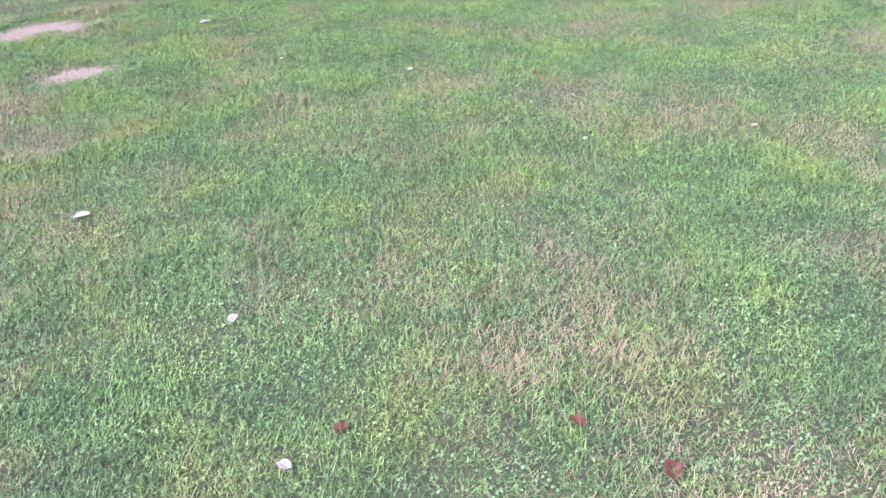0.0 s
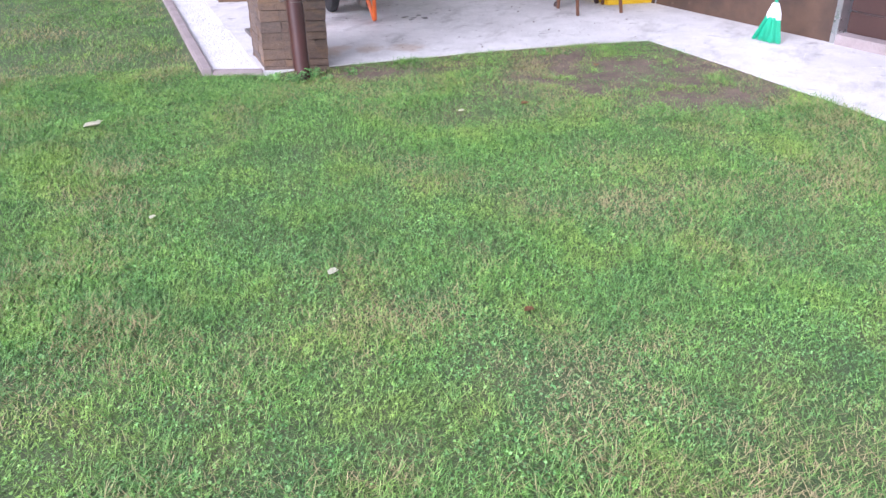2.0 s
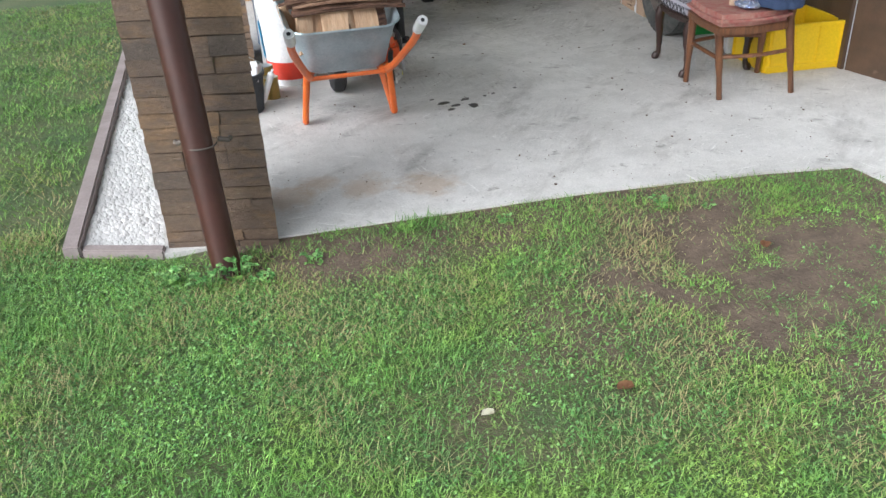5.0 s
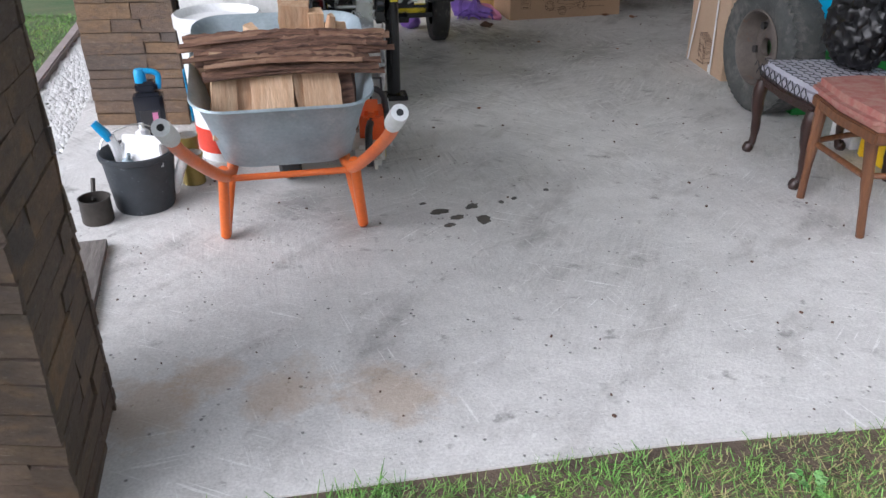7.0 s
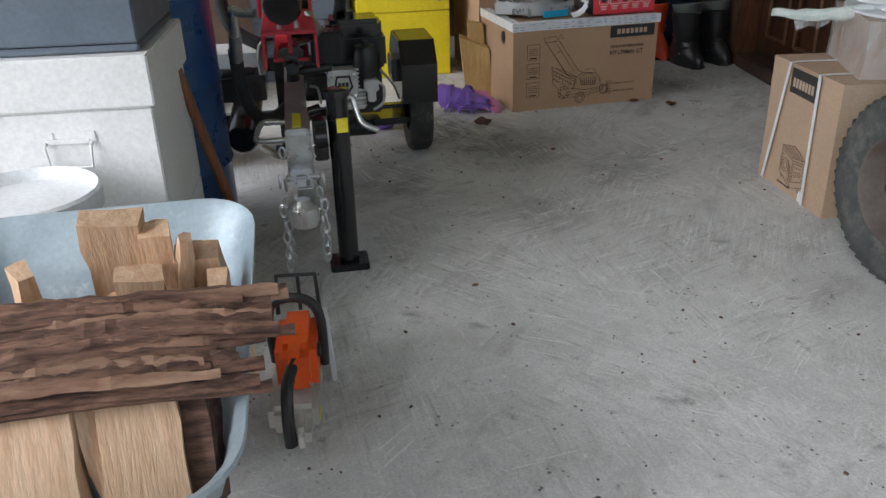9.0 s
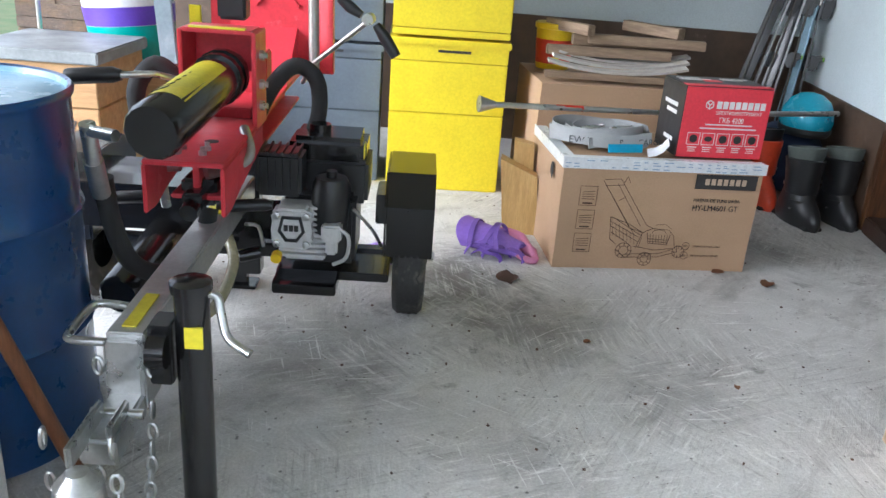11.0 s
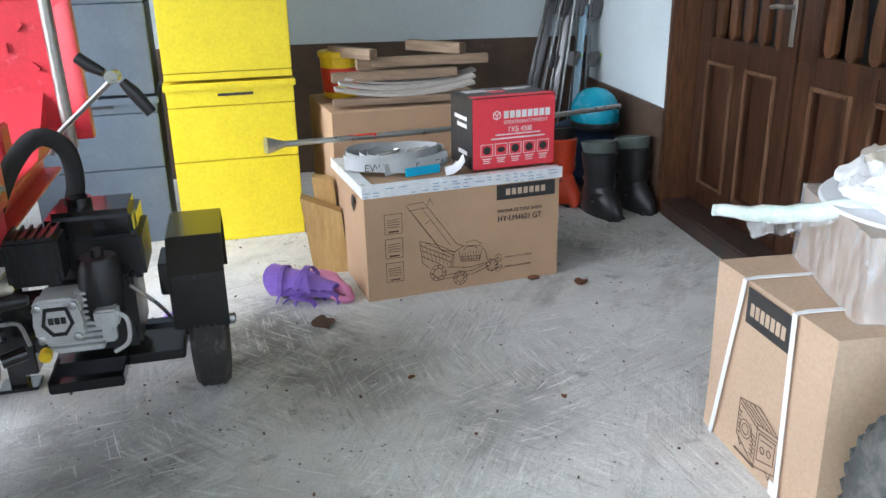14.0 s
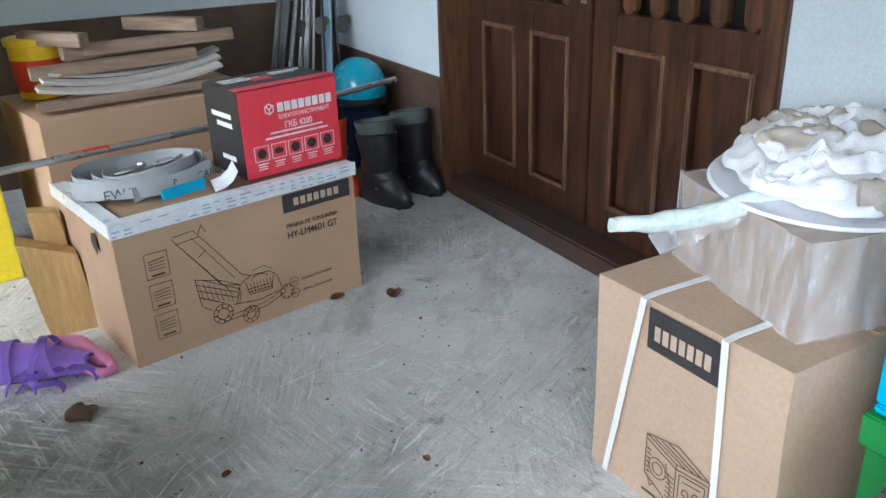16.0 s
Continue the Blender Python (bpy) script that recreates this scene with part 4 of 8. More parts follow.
for s in (-1, 1):
    sweep(bm, [(s * 0.055, 0.02, 0.46), (s * 0.085, 0.03, 0.45), (s * 0.09, 0.05, 0.45)], 0.009, 8)
sweep(bm, [(0.0525 * math.cos(a), 0.0525 * math.sin(a), 0.452) for a in (radians(170 + 20 * k) for k in range(11))], 0.003, 6)
part("clamp", bm, RUSTRIM, pipe, "rusty wire clamp")


def weed(x, y, n, size, seed):
    rnd = random.Random(seed)
    bm = B()
    for _ in range(n):
        a, h, r = rnd.random() * 6.28, rnd.uniform(0.02, 0.09) * size, rnd.uniform(0.01, 0.05) * size
        c = Vector((math.cos(a) * r, math.sin(a) * r, h - 0.04))
        t = Matrix.Rotation(a, 3, "Z") @ Matrix.Rotation(rnd.uniform(-0.7, 0.2), 3, "Y")
        L, w = rnd.uniform(0.02, 0.038) * size, rnd.uniform(0.009, 0.017) * size
        ring = [bm.verts.new(c + t @ Vector(q)) for q in ((0, 0, 0), (L * 0.35, w, 0.003), (L * 0.75, w * 0.7, 0.002), (L, 0, -0.004), (L * 0.75, -w * 0.7, 0.002), (L * 0.35, -w, 0.003))]
        bm.faces.new(ring)
        sweep(bm, [(c.x * 0.2, c.y * 0.2, -0.05), tuple(c)], 0.0012, 4, caps=False)
    return single("weed", bm, CLOVER, "leafy green weed growing in the lawn edge", "plant", pose(x, y, 0), group="weeds by the slab", smooth=0)


for k, (x, y, n, s) in enumerate(((-0.13, -0.19, 34, 1.0), (-0.22, -0.24, 26, 1.0), (-0.05, -0.24, 20, 0.8), (0.13, -0.13, 24, 0.7), (-0.36, -0.2, 22, 0.8), (1.45, 0.05, 26, 0.7), (1.62, 0.0, 20, 0.6), (0.86, 0.03, 22, 0.6))):
    weed(x, y, n, s, 40 + k)


def small_leaf(x, y, z, size, turn, material, label, group):
    bm = B()
    n = 9
    rim = [bm.verts.new((size * math.cos(6.283 * k / n) * (1.0 if k % 2 else 0.8), size * 0.62 * math.sin(6.283 * k / n), 0.004 + size * 0.25 * abs(math.sin(6.283 * k / n)))) for k in range(n)]
    c = bm.verts.new((0, 0, 0.0))
    for k in range(n):
        bm.faces.new((c, rim[k], rim[(k + 1) % n]))
    bmesh.ops.solidify(bm, geom=bm.faces[:], thickness=0.0015)
    single("fallen_leaf", bm, material, label, "leaf", pose(x, y, z, 0, 0, turn), group=group)


for x, y, s, m_, g in ((-1.32, -0.85, 0.05, PALELEAF, 20), (-1.29, -0.80, 0.03, PALELEAF, 80), (-0.24, -2.71, 0.028, PALELEAF, 40), (-1.35, -4.9, 0.026, PALELEAF, 70), (-1.88, -3.93, 0.036, PALELEAF, 10), (-1.27, -5.58, 0.024, PALELEAF, 120), (0.91, -4.24, 0.02, PALELEAF, 0), (-1.12, -5.5, 0.026, DEADLEAF, 30), (-0.57, -5.68, 0.026, DEADLEAF, 100), (-0.44, -5.9, 0.035, DEADLEAF, 60), (0.2, -4.06, 0.018, PALELEAF, 45), (0.35, -3.1, 0.022, DEADLEAF, 10), (1.0, -1.0, 0.03, DEADLEAF, 10), (1.7, -0.32, 0.03, DEADLEAF, 60), (0.62, -1.05, 0.022, PALELEAF, 10), (-0.9, -2.1, 0.02, PALELEAF, 50)):
    small_leaf(x, y, -0.006, s, g, m_, "pale petal lying on the lawn" if m_ is PALELEAF else "dry brown leaf lying on the lawn", "leaves on the lawn")
for x, y, s, g in ((2.10, 4.66, 0.035, 10), (2.28, 4.58, 0.045, 60), (1.5, 3.9, 0.018, 30), (1.95, 3.7, 0.016, 80), (1.0, 2.6, 0.014, 5)):
    small_leaf(x, y, 0.0, s, g, DEADLEAF, "dry brown leaf lying on the concrete", "leaves on the floor")


def blot(x, y, r, material, name, label, seed, flat=0.7):
    rnd = random.Random(seed)
    bm = B()
    n = 16
    prism(bm, [((r * rnd.uniform(0.65, 1.15)) * math.cos(6.283 * k / n), flat * (r * rnd.uniform(0.65, 1.15)) * math.sin(6.283 * k / n)) for k in range(n)], 0.0, 0.0012)
    single(name, bm, material, label, "stain", pose(x, y, 0, 0, 0, rnd.random() * 90), group=label, kind="structure")


for k, (x, y, r) in enumerate(((0.75, 1.45, 0.035), (0.81, 1.40, 0.03), (0.87, 1.49, 0.03), (0.78, 1.34, 0.024), (0.90, 1.38, 0.04), (0.69, 1.52, 0.015), (0.98, 1.52, 0.014), (1.03, 1.55, 0.016), (1.16, 1.62, 0.016))):
    blot(x, y, r, WETSTAIN, "floor_stain", "dark oily drip on the concrete", k)

rnd = random.Random(9)
bm = B()
for _ in range(900):
    x, y, s = rnd.uniform(-0.3, 2.6), rnd.uniform(0.3, 5.6), 0.0014 + 0.005 * rnd.random() ** 4
    add_box(bm, (x, y, s * 0.4), (s * 1.6, s, s * 0.8), Matrix.Rotation(rnd.random() * 3, 3, "Z"))
single("floor_grit", bm, MUD, "crumbs of bark and earth on the concrete", "grit", kind="stuff", smooth=0)


def lump(x, y, r, name, label, material, seed):
    bm = B()
    bmesh.ops.create_icosphere(bm, subdivisions=3, radius=r)
    for v in bm.verts:
        v.co.z = max(v.co.z * 0.45, -r * 0.2) + r * 0.2
    rough_up(bm, r * 0.5, 30, seed)
    for v in bm.verts:
        v.co.z = max(v.co.z, 0)
    single(name, bm, material, label, "mud", pose(x, y, 0))


lump(1.22, 4.37, 0.045, "mud_lump", "crumbling brown lump of mud on the floor", MUD, 2.0)


# ---- wheelbarrow ----
def tub_ring(z, hx, y0, y1, r, n=6, tilt=0.0):
    pts = []
    for cx, cy, a0 in ((hx - r, y1 - r, 0), (-hx + r, y1 - r, 90), (-hx + r, y0 + r, 180), (hx - r, y0 + r, 270)):
        for k in range(n + 1):
            a = radians(a0 + 90 * k / n)
            x, y = cx + r * math.cos(a), cy + r * math.sin(a)
            pts.append((x * 0.955 * (0.9 + 0.1 * (y - y0) / (y1 - y0)), y, z + tilt * (y - y0)))
    return pts


WB = pose(0.258, 1.305, 0, 0, 0, 8)
barrow = thing("wheelbarrow", "wheelbarrow with galvanised tub and orange tube frame, loaded", "wheelbarrow", WB)
bm = B()
rings = []
for z, hx, y0, y1, r, tilt in ((0.27, 0.205, -0.05, 0.30, 0.07, 0.0), (0.285, 0.232, -0.075, 0.335, 0.09, 0.02), (0.40, 0.262, -0.14, 0.45, 0.10, 0.07), (0.495, 0.295, -0.19, 0.56, 0.11, 0.14), (0.506, 0.312, -0.208, 0.578, 0.12, 0.14),
                               (0.498, 0.314, -0.21, 0.58, 0.12, 0.14), (0.502, 0.306, -0.202, 0.572, 0.115, 0.14), (0.488, 0.289, -0.184, 0.554, 0.107, 0.14), (0.40, 0.256, -0.134, 0.444, 0.097, 0.07), (0.29, 0.21, -0.07, 0.33, 0.088, 0.02), (0.278, 0.19, -0.05, 0.30, 0.07, 0.0)):
    rings.append([bm.verts.new(p) for p in tub_ring(z, hx, y0, y1, r, 6, tilt)])
for a, b in zip(rings, rings[1:]):
    for k in range(len(a)):
        bm.faces.new((a[k], a[(k + 1) % len(a)], b[(k + 1) % len(a)], b[k]))
bm.faces.new(rings[0][::-1])
bm.faces.new(rings[-1])
part("tub", bm, GALV, barrow, "dull galvanised steel tub", smooth=50)
for s in (-1, 1):
    bm = B()
    sweep(bm, [(s * 0.272, -0.55, 0.56), (s * 0.262, -0.44, 0.475), (s * 0.19, -0.15, 0.285), (s * 0.17, 0.1, 0.255), (s * 0.13, 0.36, 0.235), (s * 0.06, 0.52, 0.19)], 0.0175, 12, smooth_steps=4)
    part("handle_tube", bm, ORANGE, barrow)
    bm = B()
    sweep(bm, [(s * 0.20, -0.10, 0.29), (s * 0.226, -0.012, 0.05), (s * 0.228, 0.0, 0.02), (s * 0.226, 0.022, 0.02), (s * 0.222, 0.034, 0.05), (s * 0.18, 0.12, 0.26)], 0.0165, 12, smooth_steps=4)
    part("leg", bm, ORANGE, barrow)
    bm = B()
    d = Vector((s * 0.012, -0.13, 0.09)).normalized()
    p0 = Vector((s * 0.27, -0.54, 0.552))
    sweep(bm, [p0, p0 + d * 0.012, p0 + d * 0.085, p0 + d * 0.1], [0.0225, 0.024, 0.024, 0.022], 16)
    grip = part("grip", bm, WHITEPL, barrow, "white tape-wrapped handle grip")
    bm = B()
    sweep(bm, [p0 + d * 0.098, p0 + d * 0.1015], 0.009, 12)
    part("hole", bm, BLACKPL, grip)
bm = B()
sweep(bm, [(-0.205, -0.135, 0.272), (0.205, -0.135, 0.272)], 0.011, 8)
part("crossbar", bm, ORANGE, barrow)
bm = B()
lathe(bm, [(0.10, -0.04), (0.15, -0.042), (0.172, -0.03), (0.178, 0.0), (0.172, 0.03), (0.15, 0.042), (0.10, 0.04)], 36, pose(0, 0.52, 0.178, 0, 90, 0))
wheel = part("wheel", bm, RUBBER, barrow, "black rubber wheel")
bm = B()
lathe(bm, [(0.02, -0.06), (0.02, -0.03), (0.1, -0.02), (0.1, 0.02), (0.02, 0.03), (0.02, 0.06)], 20, pose(0, 0.52, 0.178, 0, 90, 0))
part("hub", bm, ORANGE, wheel)


def log_piece(c, size, tilt, seed, material=None, name="firewood", label="split piece of pale firewood in the wheelbarrow", taper=0.0):
    rnd = random.Random(seed)
    bm = B()
    sx, sy, sz = size
    n = 6
    rings = []
    for k in range(n + 1):
        z = -sz / 2 + sz * k / n
        q = 1 - taper * k / n
        ring = [(-sx / 2 * q, -sy / 2), (0, -sy / 2 * 1.05), (sx / 2 * q, -sy / 2), (sx / 2 * q, sy / 2), (0, sy / 2), (-sx / 2 * q, sy / 2)]
        rings.append([bm.verts.new((x + rnd.uniform(-1, 1) * 0.0035, y + rnd.uniform(-1, 1) * 0.0035, z + (rnd.uniform(-1, 1) * 0.004 if k in (0, n) else 0))) for x, y in ring])
    for a, b in zip(rings, rings[1:]):
        for k in range(6):
            bm.faces.new((a[k], a[(k + 1) % 6], b[(k + 1) % 6], b[k]))
    bm.faces.new(rings[0][::-1])
    bm.faces.new(rings[-1])
    single(name, bm, material or LOGFACE, label, "firewood", WB @ Matrix.Translation(c) @ Euler([radians(a) for a in tilt]).to_matrix().to_4x4(), group="firewood in the wheelbarrow", smooth=25)


for k, (x, y, z, sx, sy, sz, t) in enumerate(((-0.205, -0.045, 0.46, 0.075, 0.05, 0.30, (-24, 8, 12)), (-0.125, -0.02, 0.45, 0.09, 0.05, 0.30, (-24, 3, 0)), (-0.045, -0.055, 0.465, 0.135, 0.04, 0.27, (-26, -3, -3)), (0.045, -0.035, 0.455, 0.04, 0.05, 0.29, (-24, -6, 10)), (0.115, -0.045, 0.465, 0.12, 0.04, 0.28, (-26, -2, 2)), (0.2, -0.02, 0.45, 0.05, 0.06, 0.30, (-22, -6, -10)))):
    log_piece((x * 0.93 + 0.012, y + 0.03, z + 0.03), (sx * 0.95, sy, sz * 0.86), t, 60 + k, BARK if k == 5 else None)
for k, (x, y, z, sx, sy, sz, t) in enumerate(((0.055, 0.36, 0.55, 0.10, 0.05, 0.30, (14, 2, 0)), (0.125, 0.345, 0.54, 0.05, 0.05, 0.26, (12, 0, 6)), (0.165, 0.31, 0.54, 0.028, 0.028, 0.24, (10, 6, 15)), (0.20, 0.35, 0.50, 0.08, 0.05, 0.24, (14, -3, 0)), (0.10, 0.27, 0.52, 0.075, 0.045, 0.20, (12, 2, 5)), (-0.09, 0.30, 0.50, 0.03, 0.05, 0.28, (12, -4, 30)), (-0.15, 0.22, 0.46, 0.13, 0.05, 0.24, (10, 2, 0)), (-0.235, 0.2, 0.46, 0.06, 0.05, 0.22, (8, -18, 5)), (0.24, 0.28, 0.47, 0.035, 0.07, 0.24, (12, -6, 0)), (-0.02, 0.18, 0.44, 0.1, 0.07, 0.25, (80, 0, 85)), (0.0, 0.08, 0.43, 0.12, 0.07, 0.30, (86, 0, 80)))):
    log_piece((x, y, z), (sx, sy, sz), t, 80 + k, taper=0.2 if k in (2, 7) else 0.0)
for k in range(5):
    log_piece((-0.03 + 0.03 * k, 0.2 + 0.015 * k, 0.565 + 0.006 * k), (0.012, 0.008, 0.16), (80, 0, 40 + 25 * k), 120 + k, name="wood_splinter", label="thin pale wood splinter on the firewood", taper=0.5)


def bark_strip(y, z, x0, x1, w, th, turn, seed, pale=False):
    rnd = random.Random(seed)
    bm = B()
    n = 26
    prev = None
    for k in range(n + 1):
        u = k / n
        x = (x0 + (x1 - x0) * u) * 0.86
        end = min(1.0, 0.35 + 4.0 * min(u, 1 - u) + rnd.uniform(-0.1, 0.1))
        ww, j, h = w * end * rnd.uniform(0.86, 1.1), rnd.uniform(-0.0022, 0.0022), rnd.uniform(-0.003, 0.003)
        sag = 0.012 * math.sin(u * 3.14)
        ring = [bm.verts.new(q) for q in ((x, j - ww / 2, -th * 0.3 + sag), (x, j - ww * 0.22, th * 0.5 * rnd.uniform(0.6, 1.4) + sag + h), (x, j + ww * 0.2, th * 0.6 * rnd.uniform(0.6, 1.4) + sag), (x, j + ww / 2, -th * 0.2 + sag), (x, j + ww * 0.2, -th * 0.55 + sag), (x, j - ww * 0.25, -th * 0.6 + sag))]
        if prev:
            for q in range(6):
                bm.faces.new((prev[q], prev[(q + 1) % 6], ring[(q + 1) % 6], ring[q]))
        else:
            bm.faces.new(ring[::-1])
        prev = ring
    bm.faces.new(prev)
    single("bark_strip", bm, BARKPALE if pale else BARK, "long strip of pale peeled bark across the wheelbarrow" if pale else "long rough strip of brown bark across the wheelbarrow", "bark", WB @ pose(0.04, 0.03 + y * 0.6, z - 0.012, rnd.uniform(-25, 10), 0, turn), group="bark strips on the load", smooth=20)


for k, (y, z, x0, x1, w, th, t, pale) in enumerate(((-0.105, 0.575, -0.315, 0.30, 0.05, 0.02, -1, 0), (-0.085, 0.592, -0.30, 0.31, 0.05, 0.018, 1, 0), (-0.055, 0.60, -0.335, 0.27, 0.06, 0.022, -2, 0), (-0.02, 0.615, -0.29, 0.315, 0.06, 0.022, 2, 0), (0.01, 0.622, -0.34, 0.25, 0.06, 0.02, -1, 0), (0.035, 0.628, -0.40, 0.18, 0.03, 0.014, -3, 1), (0.05, 0.635, -0.28, 0.33, 0.055, 0.02, 3, 0), (0.08, 0.635, -0.33, 0.15, 0.045, 0.018, -1, 1), (0.10, 0.64, -0.12, 0.36, 0.04, 0.016, 2, 1), (0.12, 0.64, -0.25, 0.28, 0.05, 0.02, 0, 0), (-0.075, 0.60, -0.2, 0.14, 0.03, 0.012, 4, 1), (0.0, 0.632, -0.05, 0.34, 0.03, 0.014, -4, 0), (-0.115, 0.565, -0.31, 0.32, 0.03, 0.016, 0, 0))):
    bark_strip(y, z, x0, x1, w * 0.72, th, t, 200 + k, pale)
rnd = random.Random(77)
for k in range(15):
    y = -0.125 + 0.018 * k
    bark_strip(y, 0.598 + 0.07 * min(1.0, (y + 0.125) / 0.2) * 0.75 + rnd.uniform(-0.004, 0.006), rnd.uniform(-0.40, -0.1), rnd.uniform(0.2, 0.37), rnd.uniform(0.012, 0.026), rnd.uniform(0.01, 0.016), rnd.uniform(-4, 4), 300 + k, k % 3 == 0)


# ---- pail with painting tools, pot, tins, jug, bucket ----
def vessel(name, label, cat, m, prof, material, group="", seg=28):
    t = thing(name, label, cat, m, group)
    bm = B()
    lathe(bm, prof, seg, caps=False)
    bm.faces.ensure_lookup_table()
    part("body", bm, material, t, smooth=40)
    bm = B()
    lathe(bm, [(prof[-1][0] * 1.0, prof[-1][1]), (0.001, prof[-1][1])], seg, caps=False)
    part("base", bm, material, t)
    return t


pail = vessel("pail", "black plastic builder's pail splashed with white paint", "pail", pose(-0.31, 1.575, 0), [(0.001, 0.0), (0.098, 0.0), (0.103, 0.01), (0.123, 0.19), (0.131, 0.195), (0.133, 0.212), (0.125, 0.214), (0.119, 0.205), (0.10, 0.02)], PAILMAT)
bm = B()
sweep(bm, [(-0.13, 0, 0.2), (-0.11, 0.03, 0.25), (0, 0.06, 0.285), (0.11, 0.03, 0.25), (0.13, 0, 0.2)], 0.0025, 6, smooth_steps=6)
part("bail", bm, ZINC, pail, "thin wire bail")
bm = B()
add_box(bm, (0.04, -0.03, 0.22), (0.15, 0.012, 0.11), Matrix.Rotation(radians(-16), 3, "X"))
add_box(bm, (0.04, -0.0, 0.185), (0.15, 0.08, 0.01))
for x in (-0.03, 0.11):
    add_box(bm, (x, 0.0, 0.215), (0.008, 0.085, 0.07))
single("paint_tray", bm, WHITEPL, "white plastic paint tray standing in the pail", "paint tray", pose(-0.31, 1.575, 0, 0, 0, -12), bevel=0.004)
brush = thing("paint_roller", "paint roller with blue handle in the pail", "paint roller", pose(-0.38, 1.56, 0.03))
bm = B()
sweep(bm, [(0.03, 0.02, 0.0), (0.0, 0.01, 0.2), (-0.01, 0.0, 0.24)], 0.016, 10)
part("stem", bm, WHITEPL, brush)
bm = B()
sweep(bm, [(-0.01, 0.0, 0.225), (-0.02, -0.005, 0.25), (-0.05, -0.01, 0.29)], [0.014, 0.018, 0.014], 10)
part("handle", bm, CAPBLUE, brush, "blue plastic handle")
for k, (dx, dy, h, r, mt, nm) in enumerate(((0.02, 0.05, 0.27, 0.025, WHITEPL, "sealant_tube"), (0.06, 0.035, 0.225, 0.016, CAPBLUE, "small_bottle"), (0.03, 0.02, 0.215, 0.014, REDPRINT, "small_bottle"), (-0.07, -0.02, 0.22, 0.02, GALV, "scraper"), (0.085, 0.05, 0.25, 0.018, WHITEPL, "sealant_tube"))):
    bm = B()
    lathe(bm, [(r, 0.03), (r, h - 0.03), (r * 0.4, h - 0.02), (r * 0.35, h)], 14, pose(0, 0, 0, 10 * (k - 2), 8 * (k - 1), 0))
    single(nm, bm, mt, "small painting supply standing in the pail", "painting supply", pose(-0.31 + dx, 1.575 + dy, 0.01), group="painting supplies")

pot = vessel("tin_pot", "small sooty tin pot on the concrete", "pot", pose(-0.44, 1.445, 0), [(0.001, 0.0), (0.05, 0.0), (0.053, 0.005), (0.052, 0.085), (0.055, 0.09), (0.05, 0.09), (0.048, 0.01)], SOOT)
bm = B()
sweep(bm, [(-0.02, 0.04, 0.06), (-0.03, 0.09, 0.1), (-0.03, 0.1, 0.12)], 0.008, 8)
part("handle", bm, SOOT, pot)
for x, y, h in ((-0.18, 1.775, 0.118), (-0.21, 1.86, 0.16)):
    tin = thing("paint_tin", "brass coloured paint tin with a pale lid", "tin", pose(x, y, 0), "paint tins")
    bm = B()
    lathe(bm, [(0.042, 0), (0.044, 0.004), (0.042, 0.01), (0.042, h - 0.012), (0.045, h - 0.006), (0.045, h)], 24)
    part("can", bm, GOLD, tin)
    bm = B()
    lathe(bm, [(0.04, h - 0.004), (0.04, h + 0.003), (0.03, h + 0.003)], 24)
    part("lid", bm, ZINC, tin, "pale tin lid")
jug = thing("fluid_jug", "dark plastic fluid jug with blue cap and handle", "jug", pose(-0.44, 2.22, 0, 0, 0, 10))
bm = B()
prism(bm, [(-0.06, -0.045), (0.06, -0.045), (0.06, 0.045), (-0.06, 0.045)], 0, 0.23)
add_box(bm, (0, 0, 0.25), (0.09, 0.07, 0.05))
part("bottle", bm, JUGBLACK, jug, bevel=0.014)
bm = B()
sweep(bm, [(0.045, 0, 0.24), (0.05, 0, 0.30), (0.0, 0, 0.315), (-0.03, 0, 0.29)], 0.012, 10, smooth_steps=4)
lathe(bm, [(0.024, 0.27), (0.024, 0.31), (0.018, 0.325)], 16, pose(-0.02, 0, 0))
part("cap", bm, CAPBLUE, jug, "blue cap and handle")
bm = B()
bars(bm, [(-0.04, 0.06, 0.08, 0.1)])
lab = part("label", bm, BLACKBOX, jug, m=pose(0, -0.046, 0))
bm = B()
bars(bm, [(0.01, 0.07, 0.022, 0.08)])
part("stripe", bm, PINK, lab, m=pose(0, -0.0012, 0))

bucket = vessel("paint_bucket", "white plastic paint bucket with printed sleeve", "bucket", pose(-0.085, 2.10, 0) @ Matrix.Diagonal((1, 1, 1.27, 1)), [(0.001, 0.0), (0.13, 0.0), (0.135, 0.01), (0.158, 0.41), (0.168, 0.415), (0.17, 0.45), (0.162, 0.455), (0.155, 0.445), (0.13, 0.02)], WHITEPL)
bm = B()
lathe(bm, [(0.1375, 0.03), (0.143, 0.11)], 28, caps=False)
part("print_band", bm, REDPRINT, bucket, "orange-red band")
bm = B()
lathe(bm, [(0.157, 0.444), (0.15, 0.432), (0.12, 0.434), (0.001, 0.436)], 28, caps=False)
part("lid", bm, WHITEPL, bucket, "white recessed lid")
bm = B()
for k in range(4):
    a = radians(150 + 14 * k)
    add_box(bm, (0.152 * math.cos(a), 0.152 * math.sin(a), 0.2), (0.004, 0.036, 0.16), Matrix.Rotation(a, 3, "Z") @ Matrix.Rotation(radians(4), 3, "Y"))
part("print_patch", bm, CAPBLUE, bucket, "bright blue patch")

plank = B()
add_box(plank, (0, 0, 0.012), (0.19, 0.54, 0.024))
bmesh.ops.subdivide_edges(plank, edges=plank.edges[:], cuts=5)
rough_up(plank, 0.004, 14)
for v in plank.verts:
    v.co.z = max(v.co.z, 0.001)
single("board_offcut", plank, WEATHERED, "weathered grey-brown board lying on the concrete", "board", pose(-0.385, 0.97, 0, 0, 0, 12))


